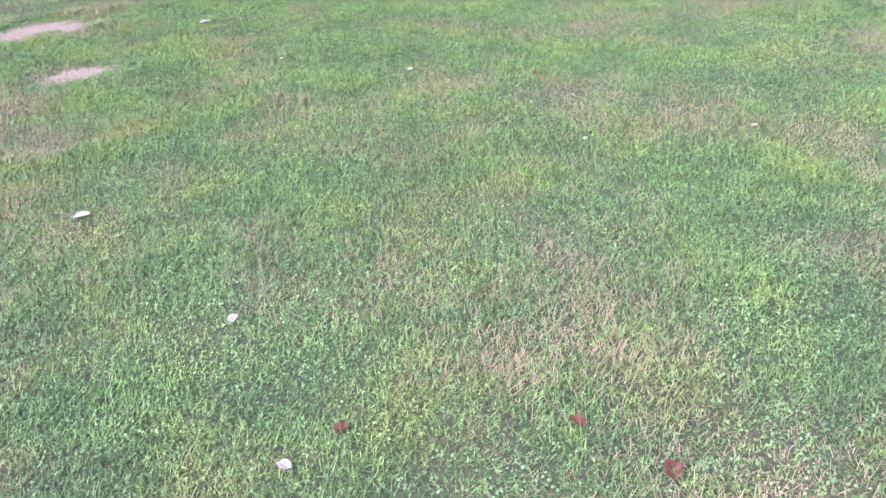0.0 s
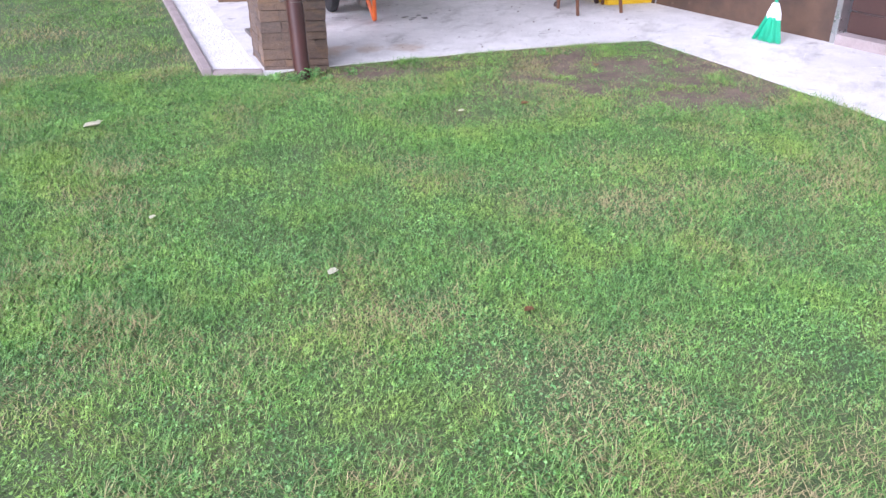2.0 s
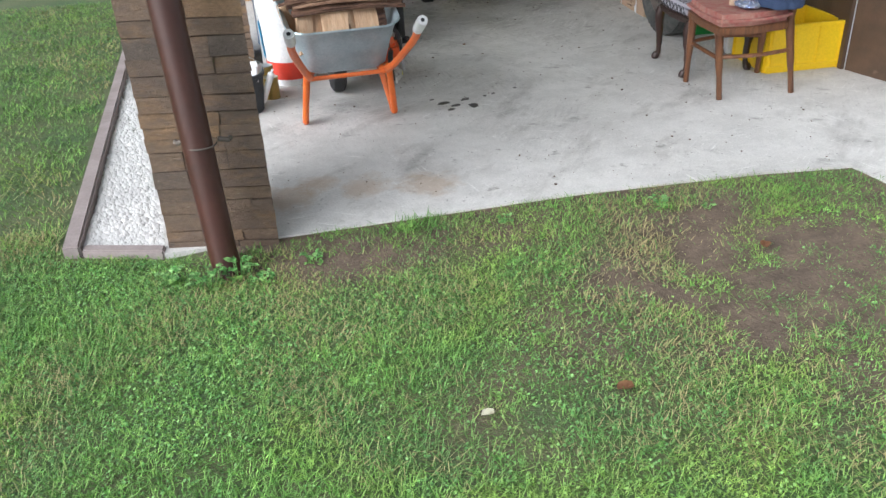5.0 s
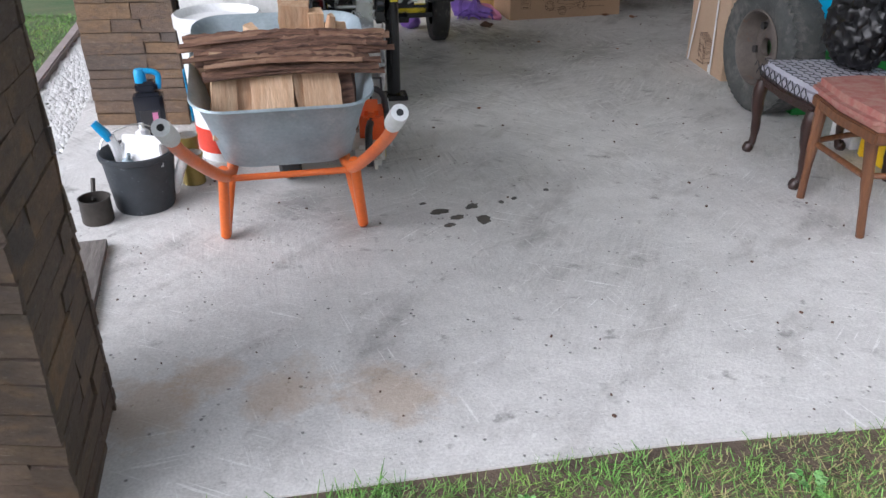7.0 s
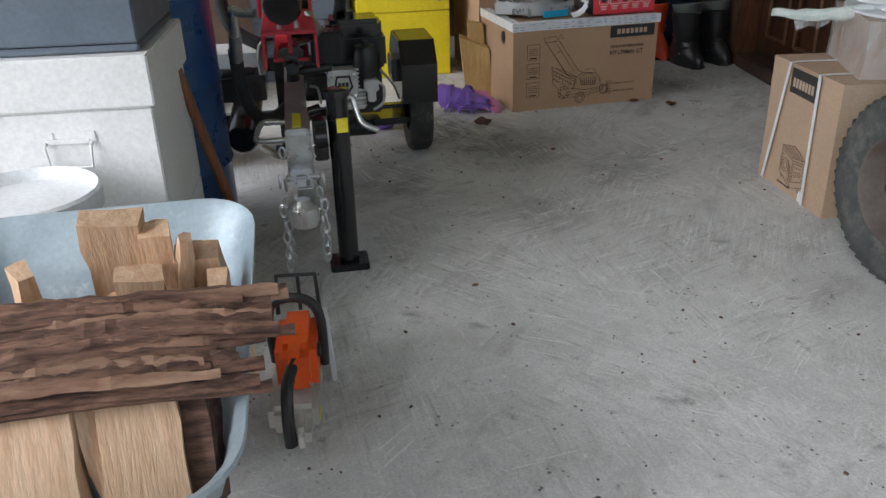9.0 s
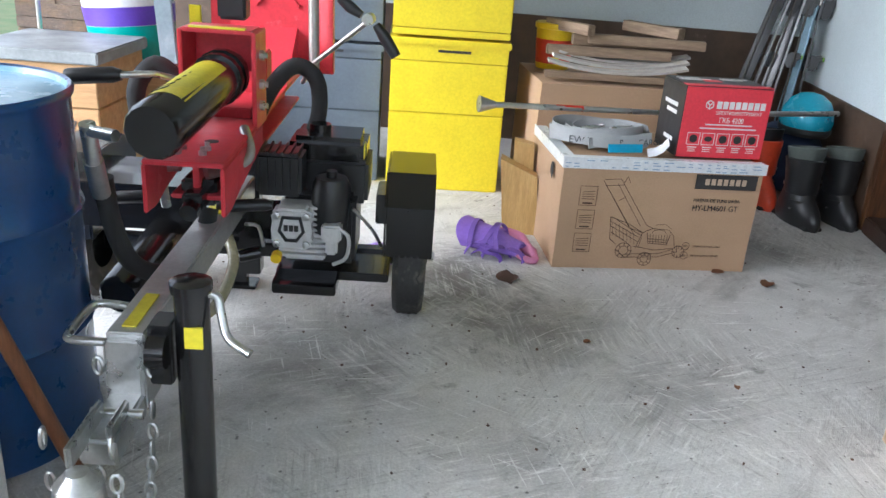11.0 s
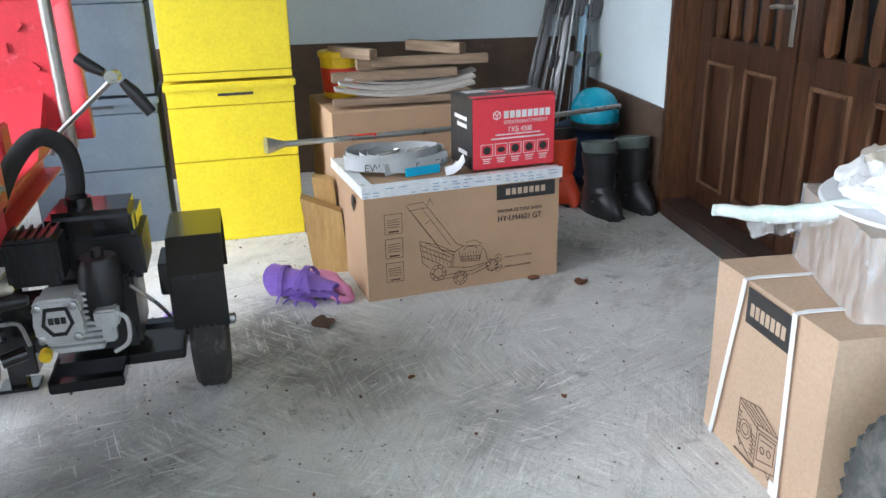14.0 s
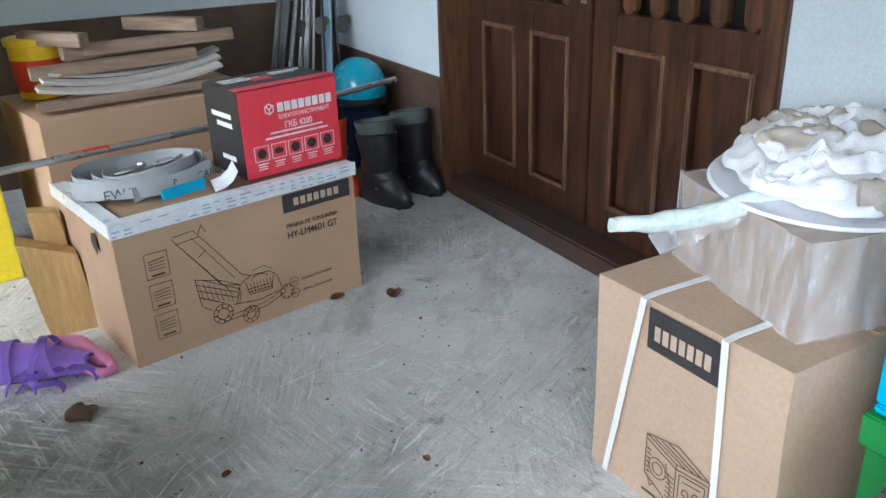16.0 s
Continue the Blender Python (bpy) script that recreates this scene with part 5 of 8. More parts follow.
# ---- bee hives ----
def hive(name, label, m, w, d, stages, group="bee hives"):
    """Stacked boxes: stages of (kind, z0, z1, material); a lid stands proud of the boxes."""
    t = thing(name, label, "bee hive", m, group)
    for kind, z0, z1, material in stages:
        grow = 0.022 if kind == "lid" else 0.0
        bm = B()
        add_box(bm, (0, 0, (z0 + z1) / 2), (w + grow, d + grow, z1 - z0 - 0.003))
        ob = part("lid" if kind == "lid" else "box", bm, material, t, bevel=0.004)
        if kind == "vent":
            bm = B()
            add_box(bm, (0.02, -d / 2 - 0.001, z1 - 0.03), (0.16, 0.006, 0.012))
            part("entrance", bm, PRINTBLACK, ob)
        if kind == "lidslot":
            bm = B()
            add_box(bm, (0.02, -d / 2 - 0.0015, (z0 + z1) / 2), (0.16, 0.006, 0.012))
            part("entrance", bm, PRINTBLACK, ob)
    return t


def carry_handle(parent, x, y, z, material=ZINC):
    bm = B()
    sweep(bm, [(x - 0.055, y - 0.005, z), (x - 0.055, y - 0.02, z - 0.005), (x - 0.05, y - 0.02, z - 0.06), (x + 0.05, y - 0.02, z - 0.06), (x + 0.055, y - 0.02, z - 0.005), (x + 0.055, y - 0.005, z)], 0.004, 8)
    for s in (-1, 1):
        add_box(bm, (x + s * 0.05, y - 0.002, z + 0.015), (0.03, 0.004, 0.025))
    add_box(bm, (x, y - 0.004, z + 0.004), (0.1, 0.006, 0.012))
    part("handle", bm, material, parent, "painted wire carrying handle")


white = hive("bee_hive", "white painted wooden bee hive with wire handle", pose(-0.072, 2.565, 0, 0, 0, 4), 0.445, 0.50, [("box", 0.0, 0.34, WHITEHIVE), ("box", 0.34, 0.70, WHITEHIVE), ("lid", 0.70, 0.83, WHITEHIVE)])
carry_handle(white, 0.01, -0.25, 0.62, WHITEHIVE)
hive("bee_hive", "grey painted bee hive box standing on a white hive", pose(-0.078, 2.575, 0.83, 0, 0, 4), 0.435, 0.47, [("box", 0.0, 0.02, GREYHIVE), ("box", 0.02, 0.42, GREYHIVE)])
ang_h = 8
hive("bee_hive", "tall bright yellow bee hive of stacked boxes with lids", pose(0.812, 5.70, 0, 0, 0, ang_h), 0.575, 0.52, [("box", 0.0, 0.40, YELLOWHIVE), ("box", 0.40, 0.655, YELLOWHIVE), ("lidslot", 0.655, 0.76, YELLOWHIVE), ("lid", 0.73, 0.765, YELLOWHIVE), ("box", 0.775, 0.81, YELLOWHIVE), ("box", 0.81, 1.18, YELLOWHIVE), ("box", 1.18, 1.55, YELLOWHIVE), ("lid", 1.55, 1.66, YELLOWHIVE)])
hive("bee_hive", "tall slate grey bee hive of stacked boxes with lids", pose(0.18, 5.70, 0, 0, 0, ang_h), 0.58, 0.5, [("box", 0.0, 0.37, GREYHIVE), ("box", 0.37, 0.63, GREYHIVE), ("lidslot", 0.63, 0.70, GREYHIVE), ("lid", 0.67, 0.705, GREYHIVE), ("box", 0.715, 1.12, GREYHIVE), ("box", 1.12, 1.5, GREYHIVE), ("lid", 1.5, 1.62, GREYHIVE)])
green = hive("bee_hive", "stacked bee hive with green, bright blue and yellow boxes", pose(2.68, 2.67, 0, 0, 0, 2), 0.46, 0.50, [("box", 0.0, 0.36, GREENHIVE), ("lid", 0.36, 0.43, GREENHIVE), ("box", 0.43, 0.45, CYANHIVE), ("box", 0.45, 0.74, CYANHIVE), ("lid", 0.74, 0.86, CYANHIVE), ("box", 0.865, 0.885, YELLOWHIVE), ("box", 0.89, 1.24, YELLOWHIVE), ("lid", 1.24, 1.35, YELLOWHIVE)])
woodhive = thing("bee_hive", "oiled wooden bee hive with stencilled numbers and tin roof", "bee hive", pose(-0.76, 4.78, 0, 0, 0, 4), "bee hives")
for z0, z1 in ((0.0, 0.24), (0.24, 0.48), (0.48, 0.66)):
    bm = B()
    add_box(bm, (0, 0, (z0 + z1) / 2), (0.5, 0.5, z1 - z0 - 0.004))
    part("box", bm, HIVEWOOD, woodhive, bevel=0.004)
bm = B()
add_box(bm, (0, 0, 0.685), (0.54, 0.54, 0.05))
part("roof", bm, TINTOP, woodhive, "scuffed tin roof", bevel=0.006)
written("0873", 0.085, PRINTBLACK, woodhive, pose(0.05, -0.2515, 0.37) @ FRONT, "stencil", squeeze=0.85)
written("0", 0.085, PRINTBLACK, woodhive, pose(0.105, -0.2515, 0.28) @ FRONT, "stencil", squeeze=0.85)
kb = vessel("paint_bucket", "white paint bucket with violet and teal print", "bucket", pose(-0.66, 5.27, 0.555, 0, -5, 0) @ Matrix.Diagonal((1.28, 1.28, 1.08, 1)), [(0.001, 0.0), (0.14, 0.0), (0.145, 0.01), (0.165, 0.30), (0.175, 0.305), (0.176, 0.335), (0.17, 0.34), (0.001, 0.34)], WHITEPL)
bm = B()
lathe(bm, [(0.1475, 0.03), (0.1585, 0.17)], 28, caps=False)
part("print_band", bm, TEALBUCKET, kb)
bm = B()
lathe(bm, [(0.159, 0.172), (0.165, 0.25)], 28, caps=False)
part("print_band", bm, PURPLEPRINT, kb)
hive("bee_hive", "low plain wooden hive box under a paint bucket", pose(-0.655, 5.28, 0, 0, 0, 3), 0.48, 0.40, [("box", 0.0, 0.27, HIVEWOOD), ("box", 0.27, 0.555, HIVEWOOD)])
bm = B()
sweep(bm, [(0, 0, 0), (0.02, 0.1, 1.0)], 0.011, 8)
single("metal_rod", bm, ZINC, "thin pale metal rod leaning on the pillar", "rod", pose(-1.12, 5.22, 0, 6, 0, 0))
bm = B()
add_box(bm, (0, 0, 0.4), (0.06, 0.02, 0.8))
single("yellow_lath", bm, YELLOWHIVE, "yellow painted wooden lath leaning on a hive", "lath", pose(-0.53, 5.70, 0, 0, 0, 5), bevel=0.002)

# ---- blue drum ----
drum = thing("steel_drum", "blue painted steel drum with light blue lid", "drum", pose(-0.11, 3.10, 0))
bm = B()
lathe(bm, [(0.283, 0.0), (0.29, 0.006), (0.285, 0.02), (0.285, 0.28), (0.293, 0.295), (0.285, 0.31), (0.285, 0.57), (0.293, 0.585), (0.285, 0.6), (0.285, 0.84), (0.292, 0.85), (0.294, 0.862), (0.288, 0.87), (0.28, 0.865)], 56, caps=False)
part("shell", bm, BARRELBLUE, drum, smooth=50)
bm = B()
lathe(bm, [(0.281, 0.866), (0.275, 0.852), (0.001, 0.85)], 56, caps=False)
part("lid", bm, BARRELTOP, drum)
bm = B()
lathe(bm, [(0.03, 0.85), (0.03, 0.862), (0.02, 0.864)], 16, pose(-0.15, 0.1, 0))
part("bung", bm, ZINC, drum)
bm = B()
sweep(bm, [(0.233, 2.945, 0.0), (0.21, 2.90, 0.16), (0.15, 2.785, 0.57), (0.102, 2.695, 0.90)], [0.017, 0.0165, 0.016, 0.014], 14, smooth_steps=4)
single("garden_tool", bm, HANDLEWOOD, "worn wooden-handled garden tool leaning beside the drum", "tool", pose(0, 0, 0))


# ---- cartons ----
def carton(name, label, m, w, d, h, material=None, group="cardboard boxes"):
    t = thing(name, label, "cardboard box", m, group)
    bm = B()
    add_box(bm, (w / 2, d / 2, h / 2), (w, d, h))
    bmesh.ops.subdivide_edges(bm, edges=bm.edges[:], cuts=5, use_grid_fill=True)
    for v in bm.verts:
        q = noise.noise_vector(v.co * 3.1 + Vector((w, d, h)) * 7) * 0.006
        v.co += Vector((q.x, q.y, 0 if v.co.z < 0.01 else q.z))
    part("carton", bm, material or CARD, t, smooth=25)
    bm = B()
    add_box(bm, (w / 2, d / 2, h + 0.0015), (w * 0.96, 0.004, 0.004))
    part("flap_seam", bm, CARDEDGE, t)
    return t


MB = pose(1.399, 4.544, 0, 0, 0, 11.5)
mower = carton("mower_box", "large brown cardboard box with a lawn mower drawing", MB, 0.83, 0.55, 0.455)
for c, size in (((0.415, -0.004, 0.448), (0.846, 0.004, 0.045)), ((-0.004, 0.275, 0.448), (0.004, 0.55, 0.045)), ((0.02, 0.29, 0.4655), (0.05, 0.49, 0.004)), ((0.415, 0.02, 0.4655), (0.84, 0.05, 0.004))):
    bm = B()
    add_box(bm, c, size)
    tape = part("tape", bm, TAPEMAT, mower, "white printed packing tape")
bm = B()
rnd = random.Random(4)
x = 0.0
while x < 0.82:
    w = rnd.uniform(0.02, 0.05)
    for z in (0.432, 0.446, 0.458):
        if rnd.random() < 0.75:
            bars(bm, [(x, z + rnd.uniform(-0.002, 0.002), w * rnd.uniform(0.4, 0.9), 0.0035)])
    x += w + 0.008
part("tape_print", bm, TAPEBLUE, tape, m=pose(0, -0.0062, 0))["kind"] = "stuff"
face = pose(0, -0.0075, 0)
bm = B()
bars(bm, [(0.545, 0.36, 0.26, 0.062)])
patch = part("brand_patch", bm, PRINTBLACK, mower, m=face)
for k in range(7):
    bm = B()
    bars(bm, [(0.585 + 0.026 * k, 0.378, 0.018, 0.026)])
    part("brand_bar", bm, PRINTPALE, patch, m=pose(0, -0.0012, 0))
written("MASINA DE TUNS IARBA", 0.021, PRINTBLACK, mower, face @ pose(0.55, 0, 0.305) @ FRONT, squeeze=0.86)
written("HY-LM4601 GT", 0.034, PRINTBLACK, mower, face @ pose(0.55, 0, 0.268) @ FRONT, squeeze=0.88)
written("MASINA DE TUNS IARBA", 0.011, PRINTLINE, mower, face @ pose(0.585, 0, 0.108) @ FRONT)
written("PETROL LAWN MOWER", 0.011, PRINTLINE, mower, face @ pose(0.585, 0, 0.066) @ FRONT)
written("RO", 0.013, PRINTLINE, mower, face @ pose(0.545, 0, 0.107) @ FRONT)
written("EN", 0.013, PRINTLINE, mower, face @ pose(0.545, 0, 0.065) @ FRONT)
bm = B()
for cz in (0.112, 0.07):
    stroke(bm, arc(0.554, cz, 0.016, 0, 360, 16), 0.0018)
# mower drawing: handle, engine, grass box, deck and wheels
for line in ([(0.17, 0.385), (0.235, 0.39), (0.37, 0.20)], [(0.165, 0.38), (0.30, 0.185)], [(0.175, 0.36), (0.25, 0.365)], [(0.24, 0.30), (0.265, 0.315)], [(0.25, 0.375), (0.262, 0.40), (0.275, 0.375)],
             [(0.215, 0.23), (0.225, 0.135), (0.255, 0.11)], [(0.215, 0.23), (0.30, 0.20), (0.36, 0.165), (0.34, 0.10)], [(0.22, 0.21), (0.345, 0.145)], [(0.222, 0.19), (0.345, 0.125)], [(0.225, 0.165), (0.30, 0.12)],
             [(0.36, 0.165), (0.40, 0.185), (0.47, 0.18), (0.495, 0.155), (0.505, 0.11)], [(0.255, 0.09), (0.30, 0.055), (0.44, 0.06), (0.52, 0.085), (0.515, 0.115)], [(0.38, 0.165), (0.39, 0.12), (0.47, 0.115), (0.48, 0.16)],
             [(0.385, 0.14), (0.475, 0.135)], [(0.39, 0.128), (0.47, 0.125)], [(0.33, 0.105), (0.42, 0.09), (0.5, 0.1)], [(0.37, 0.2), (0.40, 0.185)], [(0.30, 0.185), (0.36, 0.165)], [(0.24, 0.22), (0.36, 0.15)],
             arc(0.29, 0.085, 0.034, 0, 360), arc(0.29, 0.085, 0.02, 0, 360), arc(0.385, 0.05, 0.03, 0, 360), arc(0.385, 0.05, 0.016, 0, 360), arc(0.525, 0.085, 0.026, 0, 360), arc(0.43, 0.165, 0.03, 0, 180, 8, 0.5)):
    stroke(bm, line, 0.0022)
for k in range(7):
    stroke(bm, [(0.222 + 0.017 * k, 0.222 - 0.011 * k), (0.235 + 0.016 * k, 0.15 - 0.006 * k)], 0.0013)
    stroke(bm, [(0.395 + 0.012 * k, 0.158), (0.398 + 0.012 * k, 0.12)], 0.0016)
for cx, cz, r in ((0.29, 0.085, 0.034), (0.385, 0.05, 0.03), (0.525, 0.085, 0.026)):
    for k in range(8):
        a = 0.785 * k
        stroke(bm, [(cx + r * 0.62 * math.cos(a), cz + r * 0.62 * math.sin(a)), (cx + r * math.cos(a), cz + r * math.sin(a))], 0.003)
for line in ([(0.30, 0.07), (0.44, 0.075), (0.50, 0.095)], [(0.41, 0.20), (0.45, 0.205), (0.48, 0.185)], [(0.35, 0.10), (0.36, 0.145)], [(0.19, 0.345), (0.325, 0.155)], [(0.225, 0.37), (0.345, 0.195)]):
    stroke(bm, line, 0.0018)
for cz in (0.315, 0.215, 0.115):
    stroke(bm, [(0.075, cz - 0.04), (0.145, cz - 0.04), (0.145, cz + 0.04), (0.075, cz + 0.04), (0.075, cz - 0.04)], 0.0018)
    for k in range(4):
        stroke(bm, [(0.085, cz - 0.012 + 0.009 * k), (0.135, cz - 0.014 + 0.011 * k)], 0.002)
    bars(bm, [(0.09, cz - 0.034, 0.04, 0.006)])
part("line_drawing", bm, PRINTLINE, mower, m=face)
bm = B()
prism(bm, [(0.0, 0.0), (0.03, -0.02), (0.045, 0.01), (0.035, 0.05), (0.01, 0.045), (-0.005, 0.02)], 0, 0.002, pose(-0.008, 0.17, 0.36, 90, 0, -90))
part("torn_hole", bm, PRINTBLACK, mower, "torn hole in the side")

back = carton("brown_box", "big brown cardboard box under a pile of boards", pose(1.30, 5.30, 0, 0, 0, 10), 0.84, 0.62, 0.62)
RB = MB @ pose(0.475, 0.075, 0.4685, 0, 0, 1)
red = thing("tool_carton", "red and black printed tool carton on a bigger box", "cardboard box", RB, "cardboard boxes")
bm = B()
add_box(bm, (0.1825, 0.12, 0.145), (0.365, 0.24, 0.29))
part("carton", bm, BLACKBOX, red, "black sides and top", bevel=0.004)
bm = B()
add_box(bm, (0.1825, -0.0015, 0.144), (0.363, 0.003, 0.284))
add_box(bm, (0.1825, 0.02, 0.2915), (0.363, 0.045, 0.003))
part("front_print", bm, REDBOX, red, "red printed front")
bm = B()
bars(bm, [(0.135 + 0.0265 * k, 0.203, 0.021, 0.03) for k in range(8)])
stroke(bm, arc(0.105, 0.218, 0.017, 30, 390, 6), 0.004)
stroke(bm, [(0.095, 0.226), (0.105, 0.216), (0.115, 0.226)], 0.004)
stroke(bm, [(0.105, 0.216), (0.105, 0.206)], 0.004)
bars(bm, [(0.10, 0.136, 0.2, 0.005), (0.08, 0.12, 0.24, 0.006)])
for k in range(5):
    x = 0.035 + 0.063 * k
    stroke(bm, [(x, 0.055), (x + 0.052, 0.055), (x + 0.052, 0.103), (x, 0.103), (x, 0.055)], 0.0024)
    bars(bm, [(x + 0.006, 0.042, 0.04, 0.004), (x + 0.01, 0.034, 0.03, 0.003), (x + 0.008, 0.026, 0.034, 0.003)])
ink = part("white_print", bm, WHITEPRINT, red, m=pose(0, -0.0032, 0))
for k in range(5):
    bm = B()
    x = 0.061 + 0.063 * k
    prism(bm, [(x + 0.017 * math.cos(6.283 * q / 14), 0.079 + (0.017 if k != 1 else 0.011) * math.sin(6.283 * q / 14)) for q in range(14)], 0, 0.001, pose(0, 0, 0, 90, 0, 0))
    part("picture_spot", bm, PRINTBLACK, red, m=pose(0, -0.0032, 0))
written("ЭЛЕКТРОИНСТРУМЕНТ", 0.020, WHITEPRINT, red, pose(0.135, -0.0034, 0.180) @ FRONT, squeeze=0.84)
written("ГКБ 4200", 0.030, WHITEPRINT, red, pose(0.155, -0.0034, 0.147) @ FRONT, squeeze=0.85)
bm = B()
for x, y, w, d in ((0.03, 0.19, 0.1, 0.012), (0.03, 0.165, 0.14, 0.008), (0.03, 0.145, 0.12, 0.008), (0.22, 0.19, 0.12, 0.014), (0.22, 0.165, 0.09, 0.01)):
    add_box(bm, (x + w / 2, y, 0.2908), (w, d, 0.0012))
part("top_print", bm, WHITEPRINT, red)
bm = B()
add_box(bm, (0.16, 0.13, 0.2908), (0.07, 0.045, 0.0013))
part("top_picture", bm, REDBOX, red)
for y, z, d in ((0.06, 0.2, 0.13), (0.06, 0.17, 0.10), (0.06, 0.06, 0.09)):
    bm = B()
    add_box(bm, (-0.0006, y + d / 2, z), (0.0012, d, 0.016))
    part("side_print", bm, WHITEPRINT, red)

# coiled lashing straps on the mower box
straps = thing("lashing_strap", "coiled grey lashing strap with metal hooks on the box", "strap", MB @ pose(0.215, 0.29, 0.468))
for k, (rx, ry, z, w, off) in enumerate(((0.215, 0.15, 0.035, 0.056, 0.0), (0.20, 0.135, 0.037, 0.056, 0.01), (0.165, 0.10, 0.04, 0.048, 0.015), (0.195, 0.125, 0.055, 0.045, -0.01), (0.15, 0.085, 0.05, 0.045, 0.03))):
    bm = B()
    ribbon(bm, [(rx * math.cos(a) + off, ry * math.sin(a) - off * 0.4, z + 0.008 * math.sin(2 * a + k)) for a in (6.283 * q / 40 for q in range(39))], w, 0.0035, (0.0, 0.25, 1))
    part("webbing", bm, WEBBING, straps, smooth=30)
bm = B()
ribbon(bm, [(-0.09 + 0.035 * q, -0.155 + 0.004 * q + 0.012 * math.sin(q), 0.024 + 0.003 * q) for q in range(9)], 0.045, 0.003, (0, 0.35, 1))
part("webbing", bm, WEBBING, straps)
written("EWA", 0.042, WEBDARK, straps, pose(-0.165, -0.118, 0.018, 0, 0, -14) @ FRONT)
written("RGO CARG", 0.036, WEBDARK, straps, pose(0.04, -0.152, 0.02, 0, 0, 12) @ FRONT)
bm = B()
ribbon(bm, [(-0.02 + 0.03 * q, -0.205 + 0.005 * q, 0.02) for q in range(6)], 0.034, 0.006, (0, 0.3, 1))
part("label_tab", bm, BLUELABEL, straps, "blue label tab")
for x, y in ((-0.03, 0.02), (0.1, 0.03)):
    bm = B()
    sweep(bm, [(x - 0.05, y, 0.05), (x + 0.0, y - 0.01, 0.055), (x + 0.04, y, 0.06), (x + 0.055, y + 0.015, 0.06), (x + 0.04, y + 0.03, 0.058)], 0.005, 8, smooth_steps=3)
    add_box(bm, (x, y + 0.01, 0.052), (0.05, 0.03, 0.012))
    part("ratchet", bm, ZINC, straps, "dull metal ratchet and hook")
bm = B()
ribbon(bm, [(0, 0, 0.002), (0.03, -0.01, 0.01), (0.055, -0.02, 0.03), (0.07, -0.03, 0.06)], 0.1, 0.001, (0.3, 1, 0.1))
single("paper_sheet", bm, PAPER, "curled white sheet of paper on the box", "paper", MB @ pose(0.37, 0.11, 0.4685))

rod = thing("steel_tool_rod", "long steel tool shaft with splayed tip lying across the boxes", "tool", pose(0, 0, 0))
bm = B()
sweep(bm, [(1.05, 4.86, 0.583), (1.93, 5.13, 0.565), (2.70, 5.37, 0.585)], 0.0125, 12)
part("shaft", bm, ZINC, rod)
bm = B()
sweep(bm, [(1.10, 4.875, 0.582), (1.05, 4.86, 0.583), (1.03, 4.853, 0.584)], [0.014, 0.03, 0.036], 10)
part("tip", bm, ZINC, rod, "splayed shiny tip")
bm = B()
sweep(bm, [(1.36, 4.957, 0.5768), (1.48, 4.993, 0.5745)], 0.0135, 12)
part("red_band", bm, REDPRINT, rod)

for k, (poly, y0, depth) in enumerate((([(1.185, 0), (1.335, 0), (1.315, 0.27), (1.145, 0.345)], 4.90, 0.075), ([(1.215, 0), (1.32, 0), (1.285, 0.395), (1.20, 0.41)], 4.98, 0.065))):
    bm = B()
    prism(bm, poly, -depth, 0.0, pose(0, y0, 0, 90, 0, 0))
    bmesh.ops.subdivide_edges(bm, edges=bm.edges[:], cuts=3, use_grid_fill=True)
    for v in bm.verts:
        if v.co.z > 0.01:
            v.co += noise.noise_vector(v.co * 12 + Vector((k, 0, 0))) * 0.005
    single("wood_block", bm, FOAM, "yellow-varnished wooden block tilted against the cardboard box", "block", pose(0, 0, 0), group="blocks by the box", smooth=25)

# boards, bowed slats and yellow tub on the brown box
bt = 0.625
for k, (x, y, z, L, w, h, t) in enumerate(((1.62, 5.56, bt + 0.105, 0.62, 0.05, 0.045, 8), (1.73, 5.66, bt + 0.15, 0.60, 0.05, 0.05, 12), (1.80, 5.60, bt + 0.165, 0.58, 0.045, 0.045, 4), (1.42, 5.64, bt + 0.205, 0.32, 0.05, 0.05, -52), (1.84, 5.72, bt + 0.215, 0.36, 0.055, 0.05, -48), (1.62, 5.44, bt + 0.012, 0.62, 0.06, 0.03, 6))):
    bm = B()
    add_box(bm, (0, 0, h / 2), (L, w, h))
    single("wood_batten", bm, OLDBOARD, "weathered wooden batten piled on the cardboard box", "batten", pose(x, y, z, 0, 0, t), group="battens on the box", bevel=0.003)
for k in range(3):
    bm = B()
    ribbon(bm, [(-0.34 + 0.068 * q, 0, 0.04 * ((q - 5) / 5) ** 2) for q in range(11)], 0.055, 0.012, (0, 1, 0.12))
    single("bowed_slat", bm, GREYBOARD, "pale grey bowed slat lying under the battens", "slat", pose(1.66 + 0.02 * k, 5.46 + 0.07 * k, bt + 0.05 + 0.018 * k, 0, 0, 7 + 3 * k), group="slats on the box")
tub = vessel("plastic_tub", "yellow plastic tub with red printed label", "tub", pose(1.36, 5.78, bt), [(0.001, 0), (0.085, 0), (0.088, 0.01), (0.1, 0.2), (0.108, 0.203), (0.11, 0.225), (0.105, 0.23), (0.001, 0.23)], YELLOWPL)
bm = B()
lathe(bm, [(0.0905, 0.03), (0.0985, 0.15)], 28, caps=False)
band = part("label_band", bm, REDPRINT, tub)
bm = B()
for z, w in ((0.055, 0.05), (0.10, 0.07)):
    add_box(bm, (0.0, -0.099, z), (w, 0.006, 0.02), Matrix.Rotation(radians(-4), 3, "X"))
part("label_bars", bm, YELLOWLABEL, band)

